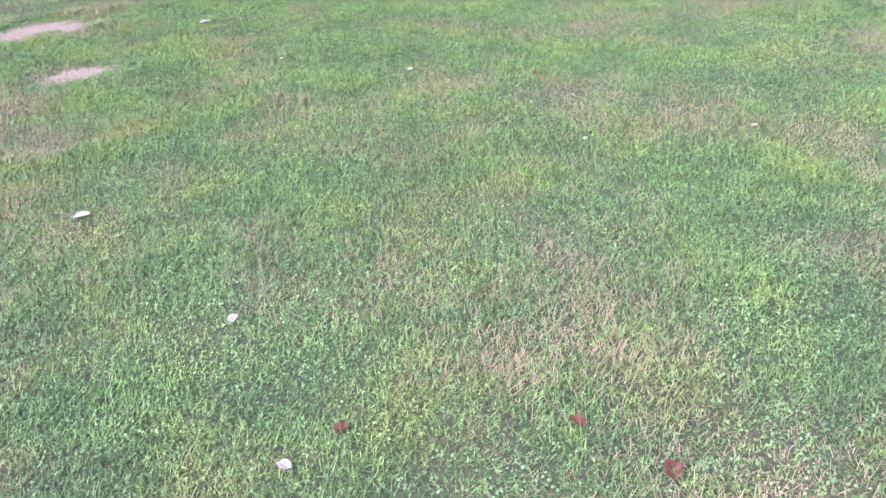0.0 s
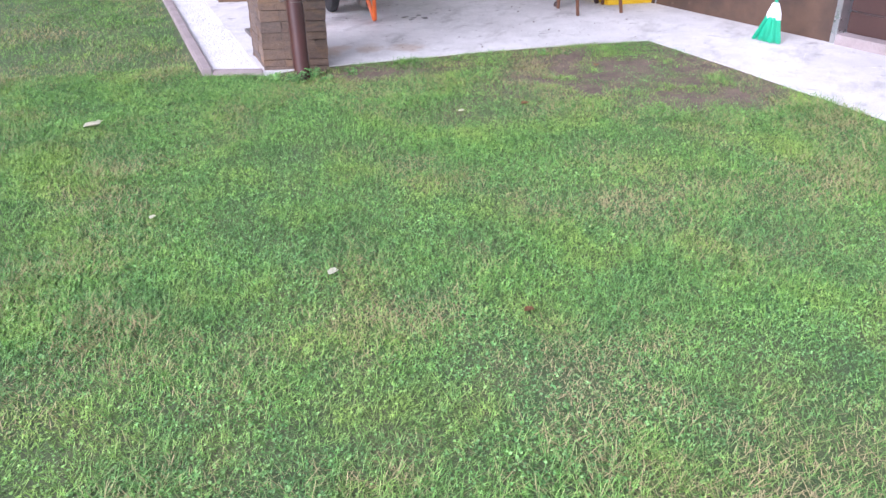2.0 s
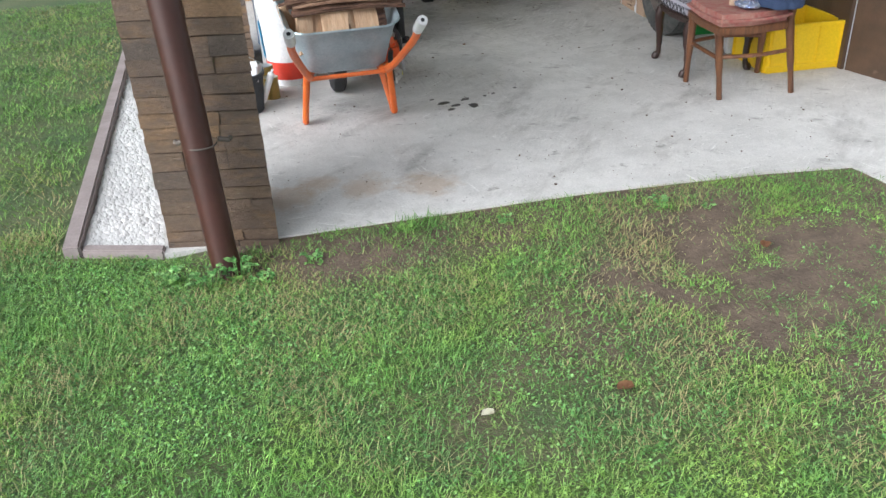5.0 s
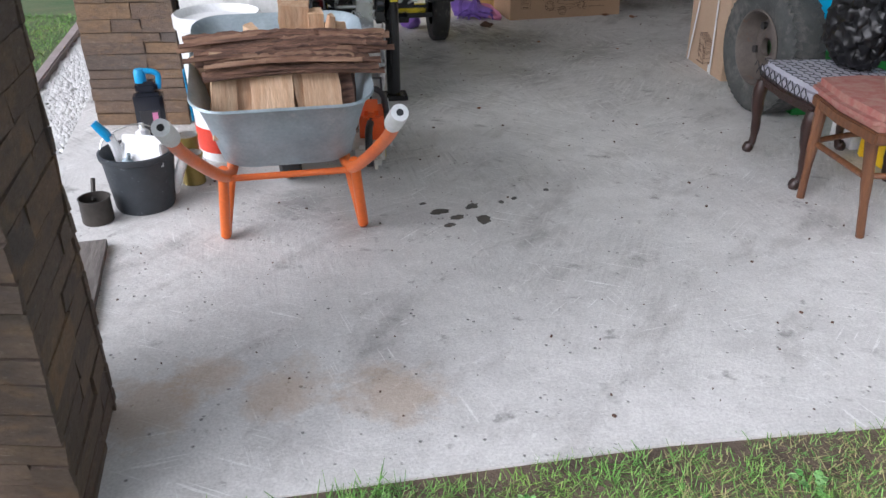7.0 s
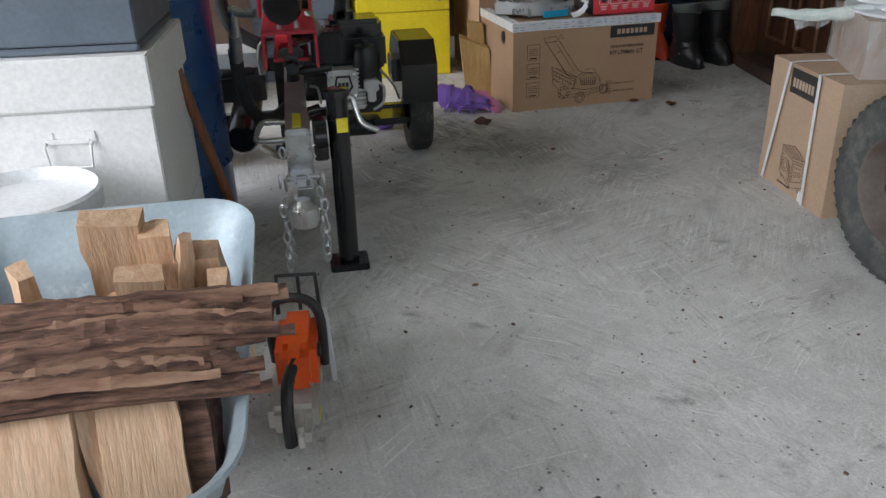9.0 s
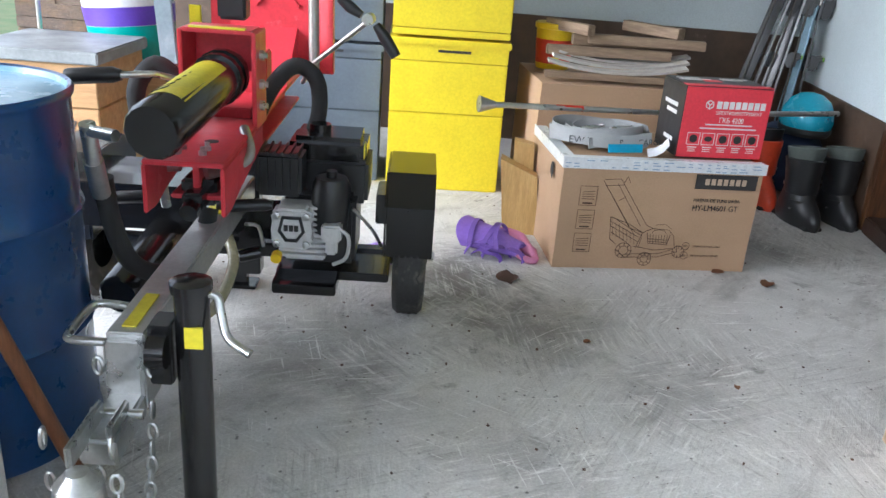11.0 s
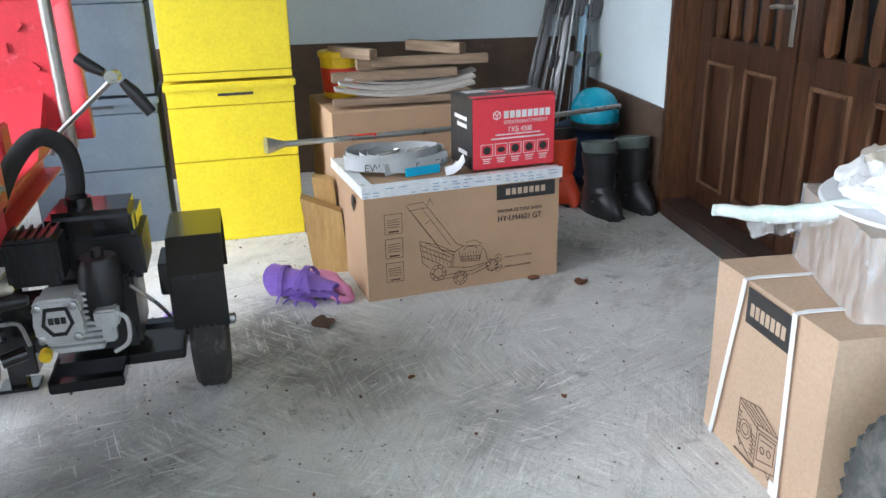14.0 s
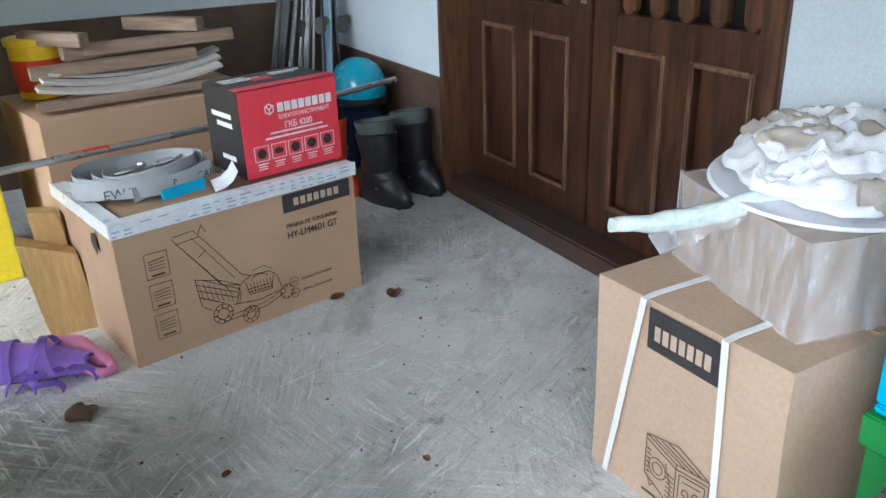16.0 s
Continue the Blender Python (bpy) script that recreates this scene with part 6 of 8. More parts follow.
# ---- generator carton, wrapped parcel, suit ----
GB = pose(2.327, 2.99, 0, 0, 0, 92)
gen = carton("generator_box", "brown cardboard box strapped with white bands", GB @ pose(0, -0.5, 0), 0.51, 0.5, 0.5, CARDPALE)
# the printed side faces the open floor (-x): local plane at x of the box, set from its own frame
gface = Matrix.Translation((2.327, 2.99, 0)) @ Matrix.Rotation(radians(-88), 4, "Z") @ pose(-0.51, -0.008, 0)
gp = new("printed_side")
gp.parent = gen
gp.matrix_basis = gen.matrix_basis.inverted() @ gface
bm = B()
bars(bm, [(0.165, 0.395, 0.20, 0.095)])
part("brand_patch", bm, PRINTBLACK, gp)
for k in range(7):
    bm = B()
    bars(bm, [(0.185 + 0.0225 * k, 0.42, 0.016, 0.034)])
    part("brand_bar", bm, PRINTPALE, gp, m=pose(0, -0.0012, 0))
bm = B()
for line in ([(0.185, 0.185), (0.275, 0.205), (0.365, 0.17), (0.365, 0.065), (0.275, 0.035), (0.185, 0.08), (0.185, 0.185)], [(0.185, 0.185), (0.275, 0.158), (0.365, 0.17)], [(0.275, 0.158), (0.275, 0.035)], [(0.19, 0.172), (0.275, 0.146), (0.36, 0.158)],
             [(0.285, 0.138), (0.355, 0.148), (0.355, 0.085), (0.285, 0.062), (0.285, 0.138)], arc(0.222, 0.112, 0.026, 0, 360), arc(0.222, 0.112, 0.015, 0, 360), arc(0.305, 0.10, 0.009, 0, 360), arc(0.333, 0.107, 0.009, 0, 360), [(0.295, 0.125), (0.345, 0.133)],
             [(0.21, 0.186), (0.30, 0.163)], [(0.23, 0.191), (0.32, 0.166)], [(0.25, 0.197), (0.34, 0.169)], [(0.195, 0.075), (0.205, 0.055), (0.215, 0.068)], [(0.33, 0.052), (0.345, 0.04), (0.35, 0.06)], [(0.245, 0.14), (0.262, 0.09), (0.262, 0.06)]):
    stroke(bm, line, 0.0022)
for k in range(6):
    stroke(bm, [(0.19, 0.09 + 0.012 * k), (0.2, 0.088 + 0.012 * k)], 0.003)
    stroke(bm, [(0.25, 0.06 + 0.012 * k), (0.27, 0.055 + 0.012 * k)], 0.002)
bars(bm, [(0.18, 0.03, 0.1, 0.006)])
part("line_drawing", bm, PRINTLINE, gp)
for x0, x1, nm in ((0.06, 0.15, "a"), (0.385, 0.365, "b")):
    bm = B()
    ribbon(bm, [(x0, -0.004, 0.004), (x1, -0.004, 0.504), (x1, 0.03, 0.507), (x1 + 0.02, 0.47, 0.507)], 0.016, 0.0022, (1, 0, 0.0))
    part("packing_band", bm, WHITEPL, gp, "white plastic packing band")
bm = B()
bars(bm, [(0.355, 0.012, 0.035, 0.04)])
part("sticker", bm, WHITEPL, gp, m=pose(0, -0.004, 0))

WR = pose(2.639, 3.232, 0.503, 0, 0, -13.4)
parcel = thing("wrapped_parcel", "cardboard parcel wrapped in clear stretch film", "parcel", WR)
bm = B()
add_box(bm, (0, 0, 0.1), (0.36, 0.43, 0.2))
bmesh.ops.subdivide_edges(bm, edges=bm.edges[:], cuts=4, use_grid_fill=True)
for v in bm.verts:
    v.co += Vector((noise.noise(v.co * 5), noise.noise(v.co * 5 + Vector((4, 0, 0))), 0)) * 0.012
part("carton", bm, CARDGREY, parcel, smooth=30)
bm = B()
add_box(bm, (0, 0, 0.102), (0.372, 0.442, 0.205))
bmesh.ops.subdivide_edges(bm, edges=bm.edges[:], cuts=9, use_grid_fill=True)
for v in bm.verts:
    v.co += noise.noise_vector(Vector((v.co.x * 9, v.co.y * 9, v.co.z * 3))) * 0.009
ob = part("stretch_film", bm, FILM, parcel, "shiny creased stretch film", smooth=60)
ob.visible_shadow = False
tubeobj = thing("wrapped_tube", "green tube bundle wrapped in crinkled film", "tube", pose(0, 0, 0))
bm = B()
sweep(bm, [(2.19, 3.33, 0.70), (2.30, 3.31, 0.69), (2.42, 3.28, 0.695), (2.56, 3.24, 0.722)], [0.016, 0.02, 0.023, 0.024], 14, smooth_steps=4)
rough_up(bm, 0.006, 40)
part("tube", bm, FILMTUBE, tubeobj)
bm = B()
ribbon(bm, [(2.27 + 0.03 * q, 3.29 - 0.004 * q, 0.655 + 0.006 * q + 0.008 * math.sin(q * 2)) for q in range(9)], 0.05, 0.004, (0.2, 1, 0.6))
rough_up(bm, 0.012, 25)
part("loose_film", bm, FILM, tubeobj)


def cloth_heap(name, label, m, rx, ry, h, material, seed, folds=9.0, amp=0.03):
    """Layers of folded cloth: flat pads with an uneven hem and sharp creases that run across them."""
    t = thing(name, label, "clothing", m)
    layers = 3 if h > 0.05 else 2
    for q in range(layers):
        bm = B()
        bmesh.ops.create_icosphere(bm, subdivisions=5, radius=1.0)
        off = Vector((0.16 * rx * math.sin(seed + 2.1 * q), 0.16 * ry * math.cos(seed + 2.1 * q), q * h / layers * 1.15))
        small, way = 1.0 - 0.10 * q, seed * 0.7 + 1.3 * q
        c, sn = math.cos(way), math.sin(way)
        for v in bm.verts:
            p = v.co.copy()
            u, w = p.x * c + p.y * sn, -p.x * sn + p.y * c
            hem = 1 + 0.16 * noise.noise(Vector((p.x * 2.6, p.y * 2.6, seed + q * 3))) + 0.05 * noise.noise(Vector((p.x * 8, p.y * 8, seed)))
            flat = (abs(p.z) ** 0.6) * (1 if p.z > 0 else -0.35)
            bend = noise.noise(Vector((u * 1.4, w * 1.4, seed + q))) * 0.8
            crease = (1 - min(1.0, abs(noise.noise(Vector((u * 1.1 + bend, w * folds * 0.55 + bend * 2, seed * 2 + q)))) * 2.6)) ** 2
            cross = (1 - min(1.0, abs(noise.noise(Vector((u * folds * 0.4 + 7, w * 1.6 + bend, seed - q)))) * 3.2)) ** 3
            up = max(0.0, p.z) ** 0.5
            v.co = Vector((p.x * rx * hem * small, p.y * ry * hem * small, flat * h * 0.42 + h * 0.18)) + off
            v.co.z += up * amp * (0.75 * crease + 0.55 * cross)
            v.co.z = max(v.co.z, 0.0)
        part("fold", bm, material, t, smooth=70)
    return t


hat = B()
lathe(hat, [(0.02, 0.0), (0.2, 0.004), (0.235, 0.01), (0.242, 0.014), (0.236, 0.02), (0.2, 0.014), (0.12, 0.016), (0.11, 0.05), (0.02, 0.055)], 48)
single("sun_hat", hat, CLOTH, "white brimmed beekeeper hat on the parcel", "hat", pose(2.68, 3.235, 0.709, 3, -3, 0))
suit = cloth_heap("folded_suit", "crumpled white beekeeper suit heaped on a parcel", pose(2.70, 3.245, 0.725, 0, -4, 20), 0.215, 0.19, 0.065, CLOTH, 3.3, folds=4.2, amp=0.035)
cloth_heap("folded_cloth", "off-white crumpled cloth on top of the suit", pose(2.76, 3.32, 0.78, 0, -3, -15), 0.18, 0.15, 0.03, CLOTHTAN, 8.1, folds=4.0, amp=0.025)
bm = B()
sweep(bm, [(0, 0, 0), (0.03, -0.02, 0.0), (0.07, -0.03, -0.004), (0.11, -0.03, 0.0)], [0.028, 0.034, 0.036, 0.03], 24, smooth_steps=5)
rough_up(bm, 0.006, 60)
part("cuff", bm, CLOTHTAN, suit, "gathered elastic cuff", m=pose(2.70, 3.245, 0.725, 0, -4, 20).inverted() @ pose(2.57, 3.095, 0.755, 0, 4, -10), smooth=70)


# ---- old truck tyre on its rim ----
def big_tyre(m):
    t = thing("spare_tyre", "dusty worn truck tyre on a rusty rim leaning on hives", "tyre", m)
    bm = B()
    lathe(bm, [(0.19, -0.085), (0.22, -0.102), (0.28, -0.115), (0.325, -0.105), (0.35, -0.08), (0.355, 0.0), (0.35, 0.08), (0.325, 0.105), (0.28, 0.115), (0.22, 0.102), (0.19, 0.085)], 64, caps=False)
    part("tyre", bm, TYREMAT, t, smooth=50)
    for k in range(48):
        a = 6.283 * k / 48
        for s in (-1, 1):
            bm = B()
            add_box(bm, (0.3455, s * 0.0, 0), (0.012, 0.034, 0.052), Matrix.Rotation(radians(20 * s), 3, "X"))
            bmesh.ops.translate(bm, verts=bm.verts, vec=(0, 0, s * 0.062))
            part("tread_lug", bm, TYREMAT, t, m=Matrix.Rotation(a + (0.06 if s > 0 else 0), 4, "Z"), smooth=0)
    bm = B()
    lathe(bm, [(0.205, -0.098), (0.196, -0.102), (0.186, -0.09), (0.18, -0.05), (0.165, -0.02), (0.155, 0.0), (0.11, -0.012), (0.085, -0.03), (0.05, -0.032), (0.048, 0.0), (0.15, 0.03), (0.18, 0.06), (0.196, 0.1)], 48, caps=False)
    rim = part("rim", bm, RUSTRIM, t, "rusty steel rim", smooth=40)
    for k in range(5):
        a = 6.283 * k / 5
        bm = B()
        lathe(bm, [(0.02, -0.03), (0.02, -0.008)], 14, Matrix.Rotation(a, 4, "Z") @ pose(0.125, 0, 0))
        part("rim_hole", bm, PRINTBLACK, rim)
    return t


big_tyre(pose(2.35, 2.515, 0.301, 0, 90, 0) @ pose(0, 0, 0, -8, 0, 0) @ Matrix.Scale(0.845, 4))


# ---- chairs ----
def leg_straight(p, top, x1, y1, r=0.019, bow=0.0):
    bm = B()
    sweep(bm, [p, ((p[0] + x1) / 2 + bow, (p[1] + y1) / 2, top / 2), (x1, y1, top)], [r * 0.75, r, r * 1.15], 10, smooth_steps=3)
    return bm


chair = thing("dining_chair", "worn walnut chair with a faded red patterned seat", "chair", pose(2.30, 1.36, 0, 0, 0, 0), "chairs")
bm = B()
seat_out = [(-0.225, -0.235), (-0.245, 0.0), (-0.225, 0.215), (-0.05, 0.235), (0.16, 0.195), (0.20, 0.12), (0.20, -0.12), (0.16, -0.195), (-0.05, -0.25)]
prism(bm, seat_out, 0.375, 0.435)
part("seat", bm, REDSEAT, chair, "faded red fabric seat pad", bevel=0.024)
bm = B()
prism(bm, [(x * 0.95, y * 0.95) for x, y in seat_out], 0.335, 0.374)
part("apron", bm, CHAIRWOOD, chair, bevel=0.005)
for p, top in (((-0.215, 0.135, 0), (-0.2, 0.15)), ((-0.16, -0.19, 0), (-0.19, -0.16)), ((0.215, 0.20, 0), (0.185, 0.13)), ((0.23, -0.17, 0), (0.185, -0.13))):
    part("leg", leg_straight(p, 0.37, *top), CHAIRWOOD, chair)
bm = B()
sweep(bm, [(-0.2, 0.15, 0.21), (-0.19, -0.17, 0.215)], 0.011, 8)
sweep(bm, [(-0.2, 0.15, 0.215), (0.0, 0.2, 0.22), (0.19, 0.15, 0.22)], 0.011, 8, smooth_steps=4)
sweep(bm, [(-0.19, -0.17, 0.215), (0.0, -0.2, 0.22), (0.19, -0.15, 0.22)], 0.011, 8, smooth_steps=4)
part("stretcher", bm, CHAIRWOOD, chair)
for s in (-1, 1):
    bm = B()
    sweep(bm, [(0.185, s * 0.13, 0.37), (0.21, s * 0.15, 0.6), (0.26, s * 0.16, 0.85)], [0.02, 0.018, 0.014], 10, smooth_steps=4)
    part("back_post", bm, CHAIRWOOD, chair)
bm = B()
ribbon(bm, [(0.265 - 0.02 * (1 - abs(k - 4) / 4), -0.165 + 0.041 * k, 0.82) for k in range(9)], 0.08, 0.018, (0.1, 0, 1))
part("top_rail", bm, CHAIRWOOD, chair)

chair2 = thing("side_chair", "dark cabriole-legged chair with a pale lattice-patterned seat", "chair", pose(2.30, 1.79, 0, 0, 0, 3), "chairs")
seat2 = [(-0.215, -0.22), (-0.235, 0.0), (-0.215, 0.22), (0.18, 0.19), (0.2, 0.0), (0.18, -0.19)]
bm = B()
prism(bm, seat2, 0.325, 0.385)
cush = part("seat", bm, SEATGREY, chair2, "pale grey seat with black lattice", bevel=0.022)
bm = B()
for i in range(7):
    for j in range(10):
        cx, cy = -0.19 + 0.058 * i, -0.2 + 0.044 * j + (0.022 if i % 2 else 0)
        if abs(cy) > 0.20 - max(0, cx) * 0.1 or cx > 0.16:
            continue
        hexa = [(cx + 0.019 * math.cos(a), cy + 0.024 * math.sin(a)) for a in (6.283 * q / 6 for q in range(7))]
        for (ax, ay), (bx, by) in zip(hexa, hexa[1:]):
            add_box(bm, ((ax + bx) / 2, (ay + by) / 2, 0.3856), (math.hypot(bx - ax, by - ay) + 0.002, 0.0035, 0.0012), Matrix.Rotation(math.atan2(by - ay, bx - ax), 3, "Z"))
for i in range(9):
    for z in (0.345, 0.368):
        cy = -0.19 + 0.047 * i + (0.023 if z > 0.35 else 0)
        for dy in (-0.012, 0.012):
            add_box(bm, (-0.236 + 0.08 * abs(cy) * abs(cy) * 4 * 0.25, cy + dy, z), (0.003, 0.003, 0.026), Matrix.Rotation(radians(35 if dy > 0 else -35), 3, "X"))
part("lattice", bm, SEATLINE, cush)["kind"] = "stuff"
bm = B()
prism(bm, [(x * 0.97, y * 0.97) for x, y in seat2], 0.285, 0.324)
part("apron", bm, CHAIRDARK, chair2, bevel=0.006)
for x, y, sx in ((-0.195, 0.2, -1), (-0.195, -0.2, -1), (0.16, 0.17, 1), (0.16, -0.17, 1)):
    bm = B()
    sweep(bm, [(x, y, 0.30), (x + 0.012 * sx, y, 0.24), (x + 0.002 * sx, y, 0.12), (x + 0.004 * sx, y, 0.04), (x + 0.018 * sx, y, 0.02), (x + 0.022 * sx, y, 0.0)], [0.027, 0.027, 0.024, 0.018, 0.014, 0.015, 0.022, 0.022, 0.018], 12, smooth_steps=4)
    part("leg", bm, CHAIRDARK, chair2, "dark curved cabriole leg")
bm = B()
for s in (-1, 1):
    sweep(bm, [(0.17, s * 0.17, 0.33), (0.2, s * 0.18, 0.6), (0.25, s * 0.17, 0.85)], 0.016, 10, smooth_steps=4)
sweep(bm, [(0.25, -0.17, 0.84), (0.255, 0, 0.88), (0.25, 0.17, 0.84)], 0.018, 10, smooth_steps=5)
part("back_frame", bm, CHAIRDARK, chair2)

bm = B()
bmesh.ops.create_icosphere(bm, subdivisions=5, radius=1.0)
for v in bm.verts:
    p = v.co.copy()
    q = p * 2.4 + Vector((5, 1, 2))
    v.co = Vector((p.x * 0.13, p.y * 0.17, p.z * 0.17 + 0.16)) + p * (abs(noise.noise(q)) * -0.05) + noise.noise_vector(q * 3) * 0.016
    v.co.z = max(v.co.z, 0.0)
single("bin_bag", bm, BAGBLACK, "crumpled shiny black bin bag on a chair seat", "bag", pose(2.37, 1.84, 0.387), smooth=60)
pz = thing("pizza_box", "torn open cardboard pizza box on the red chair seat", "box", pose(2.30, 1.36, 0.436, 0, 0, -28))
bm = B()
add_box(bm, (0.06, 0.02, 0.02), (0.26, 0.2, 0.04))
add_box(bm, (0.09, 0.13, 0.09), (0.28, 0.012, 0.17), Matrix.Rotation(radians(-14), 3, "X"))
part("carton", bm, CARDPALE, pz, bevel=0.003)
written("IZZA", 0.05, PRINTBLACK, pz, pose(0.03, 0.105, 0.09) @ FRONT)
bm = B()
bmesh.ops.create_icosphere(bm, subdivisions=3, radius=1.0)
for v in bm.verts:
    p = v.co.copy()
    v.co = Vector((p.x * 0.06, p.y * 0.08, p.z * 0.02 + 0.022)) + noise.noise_vector(p * 4) * 0.008
    v.co.z = max(v.co.z, 0)
single("foil_wrapper", bm, FOIL, "crumpled blue and silver foil wrapper", "wrapper", pose(2.26, 1.24, 0.436), smooth=40)
cloth_heap("navy_jacket", "navy cloth jacket lying over the chair", pose(2.42, 1.22, 0.436, 0, 0, 10), 0.1, 0.14, 0.12, JEANS, 5.0)

crate = thing("plastic_crate", "yellow plastic crate standing against the wall", "crate", pose(2.75, 1.73, 0, 0, 0, 4))
for k, (c, s) in enumerate((((0, -0.19, 0.13), (0.44, 0.014, 0.26)), ((0, 0.19, 0.13), (0.44, 0.014, 0.26)), ((-0.213, 0, 0.13), (0.014, 0.366, 0.26)), ((0.213, 0, 0.13), (0.014, 0.366, 0.26)), ((0, 0, 0.008), (0.41, 0.36, 0.016)))):
    bm = B()
    add_box(bm, c, s)
    part("side" if k < 4 else "base", bm, YELLOWPL, crate, bevel=0.003)
bm = B()
for x in (-0.2, -0.07, 0.07, 0.2):
    add_box(bm, (x, -0.2, 0.13), (0.014, 0.012, 0.26))
for z in (0.03, 0.25):
    add_box(bm, (0, -0.2, z), (0.45, 0.016, 0.02))
for y in (-0.17, 0.0, 0.17):
    add_box(bm, (-0.223, y, 0.13), (0.012, 0.014, 0.26))
part("ribs", bm, YELLOWPL, crate, bevel=0.003)
bm = B()
add_box(bm, (0, 0, 0.1), (0.16, 0.16, 0.2))
single("white_carton", bm, WHITEPL, "small white carton beside the yellow crate", "carton", pose(2.58, 2.04, 0, 0, 0, 4), bevel=0.004)

# ---- broom ----
broom = thing("broom", "broom with green bristles and white head leaning on the wall", "broom", pose(3.13, 0.0, 0, 0, 0, ang + 180))
bm = B()
rnd = random.Random(2)
for _ in range(170):
    u, v = rnd.uniform(-1, 1), rnd.uniform(-1, 1)
    sweep(bm, [(u * 0.05, v * 0.018 - 0.03, 0.17), (u * 0.11, v * 0.03 - 0.0, rnd.uniform(0.0, 0.01))], [0.004, 0.003], 4, caps=False)
part("bristles", bm, BROOMGREEN, broom, "green plastic bristles")
bm = B()
prism(bm, [(-0.06, 0.15), (0.06, 0.15), (0.045, 0.2), (0.018, 0.27), (-0.018, 0.27), (-0.045, 0.2)], 0.012, 0.05, pose(0, 0, 0, 90, 0, 0))
part("head", bm, WHITEPL, broom, "white plastic head", bevel=0.006)
bm = B()
sweep(bm, [(0, -0.03, 0.25), (0.0, -0.12, 1.3)], 0.012, 10)
part("handle", bm, BROOMGREEN, broom)

# ---- ski corner ----
def ski_boot(m, shell, liner, label):
    t = thing("ski_boot", label, "ski boot", m, "ski boots")
    bm = B()
    rings = []
    for k, z in enumerate((0.0, 0.03, 0.06, 0.10, 0.14, 0.19, 0.25, 0.31)):
        toe = [0.175, 0.185, 0.178, 0.15, 0.10, 0.07, 0.07, 0.08][k]
        heel = [-0.13, -0.135, -0.13, -0.12, -0.105, -0.09, -0.08, -0.08][k]
        hw = [0.056, 0.061, 0.062, 0.060, 0.056, 0.058, 0.064, 0.071][k]
        cy, hy = (toe + heel) / 2, (toe - heel) / 2
        rings.append([bm.verts.new((hw * math.cos(a) * (1 - 0.15 * max(0, -math.sin(a))), cy - hy * math.sin(a), z)) for a in (6.283 * q / 20 for q in range(20))])
    for a, b in zip(rings, rings[1:]):
        for q in range(20):
            bm.faces.new((a[q], a[(q + 1) % 20], b[(q + 1) % 20], b[q]))
    bm.faces.new(rings[0][::-1])
    shell_ob = part("shell", bm, shell, t, smooth=50)
    bm = B()
    lathe(bm, [(0.05, 0.29), (0.066, 0.315), (0.076, 0.37), (0.078, 0.385), (0.068, 0.387), (0.055, 0.31), (0.03, 0.2), (0.001, 0.18)], 24, pose(0, 0.045, 0, 10, 0, 0) @ Matrix.Diagonal((1, 1.25, 1, 1)), caps=False)
    part("liner", bm, liner, t, "soft padded liner")
    bm = B()
    lathe(bm, [(0.060, 0.15), (0.066, 0.16), (0.068, 0.22), (0.076, 0.30), (0.079, 0.325), (0.074, 0.33), (0.066, 0.30)], 24, pose(0, 0.02, 0, 6, 0, 0) @ Matrix.Diagonal((1, 1.28, 1, 1)), caps=False)
    part("cuff", bm, shell, t, "hinged plastic cuff", smooth=50)
    for k, z in enumerate((0.075, 0.115, 0.19, 0.25)):
        bm = B()
        ribbon(bm, [(0.058 * math.cos(a), (0.03 if k < 2 else -0.03) + (0.07 if k < 2 else 0.078) * math.sin(a), z + 0.01 * math.sin(a)) for a in (radians(-20 + 22 * q) for q in range(11))], 0.016, 0.004, (0, 0, 1))
        add_box(bm, (-0.056, 0.02, z), (0.01, 0.05, 0.016))
        part("buckle", bm, BLACKPL if k % 2 else STEEL, t, "ratchet buckle strap")
    bm = B()
    add_box(bm, (0, 0.01, 0.008), (0.09, 0.30, 0.02))
    part("sole", bm, RUBBER, shell_ob, bevel=0.006)
    return t


ski_boot(pose(2.665, 5.51, 0, 0, 0, 196) @ Matrix.Diagonal((1.12, 1.08, 1.0, 1)), BOOT, BOOTLINER, "black ski boot with grey-green liner on the floor")
ski_boot(pose(2.875, 5.58, 0, 0, 0, 193) @ Matrix.Diagonal((1.12, 1.08, 1.0, 1)), BOOT, BOOTLINER, "black ski boot with grey-green liner on the floor")
ski_boot(pose(2.53, 5.80, 0, 0, 0, 195) @ Matrix.Diagonal((1.25, 1.1, 1.05, 1)), BOOTORANGE, BLACKPL, "orange-red ski boot with dark liner behind boxes")
ski_boot(pose(2.42, 5.92, 0, 0, 0, 165), BOOTORANGE, BLACKPL, "orange-red ski boot with dark liner behind boxes")
bm = B()
bmesh.ops.create_icosphere(bm, subdivisions=4, radius=1.0)
for v in bm.verts:
    p = v.co.copy()
    v.co = Vector((p.x * 0.24, p.y * 0.2, p.z * 0.2 + 0.19)) + noise.noise_vector(p * 3) * 0.02
    v.co.z = max(v.co.z, 0)
single("sports_bag", bm, JEANS, "dark sports bag slumped under a helmet", "bag", pose(2.72, 6.1, 0), smooth=60)
helmet = thing("ski_helmet", "turquoise ski helmet resting on a dark bag", "helmet", pose(2.78, 5.98, 0.36))
bm = B()
lathe(bm, [(0.13, 0.03), (0.138, 0.07), (0.13, 0.13), (0.10, 0.185), (0.055, 0.215), (0.005, 0.225)], 28, Matrix.Diagonal((1.0, 1.15, 1, 1)))
sh = part("shell", bm, HELMETBLUE, helmet)
bm = B()
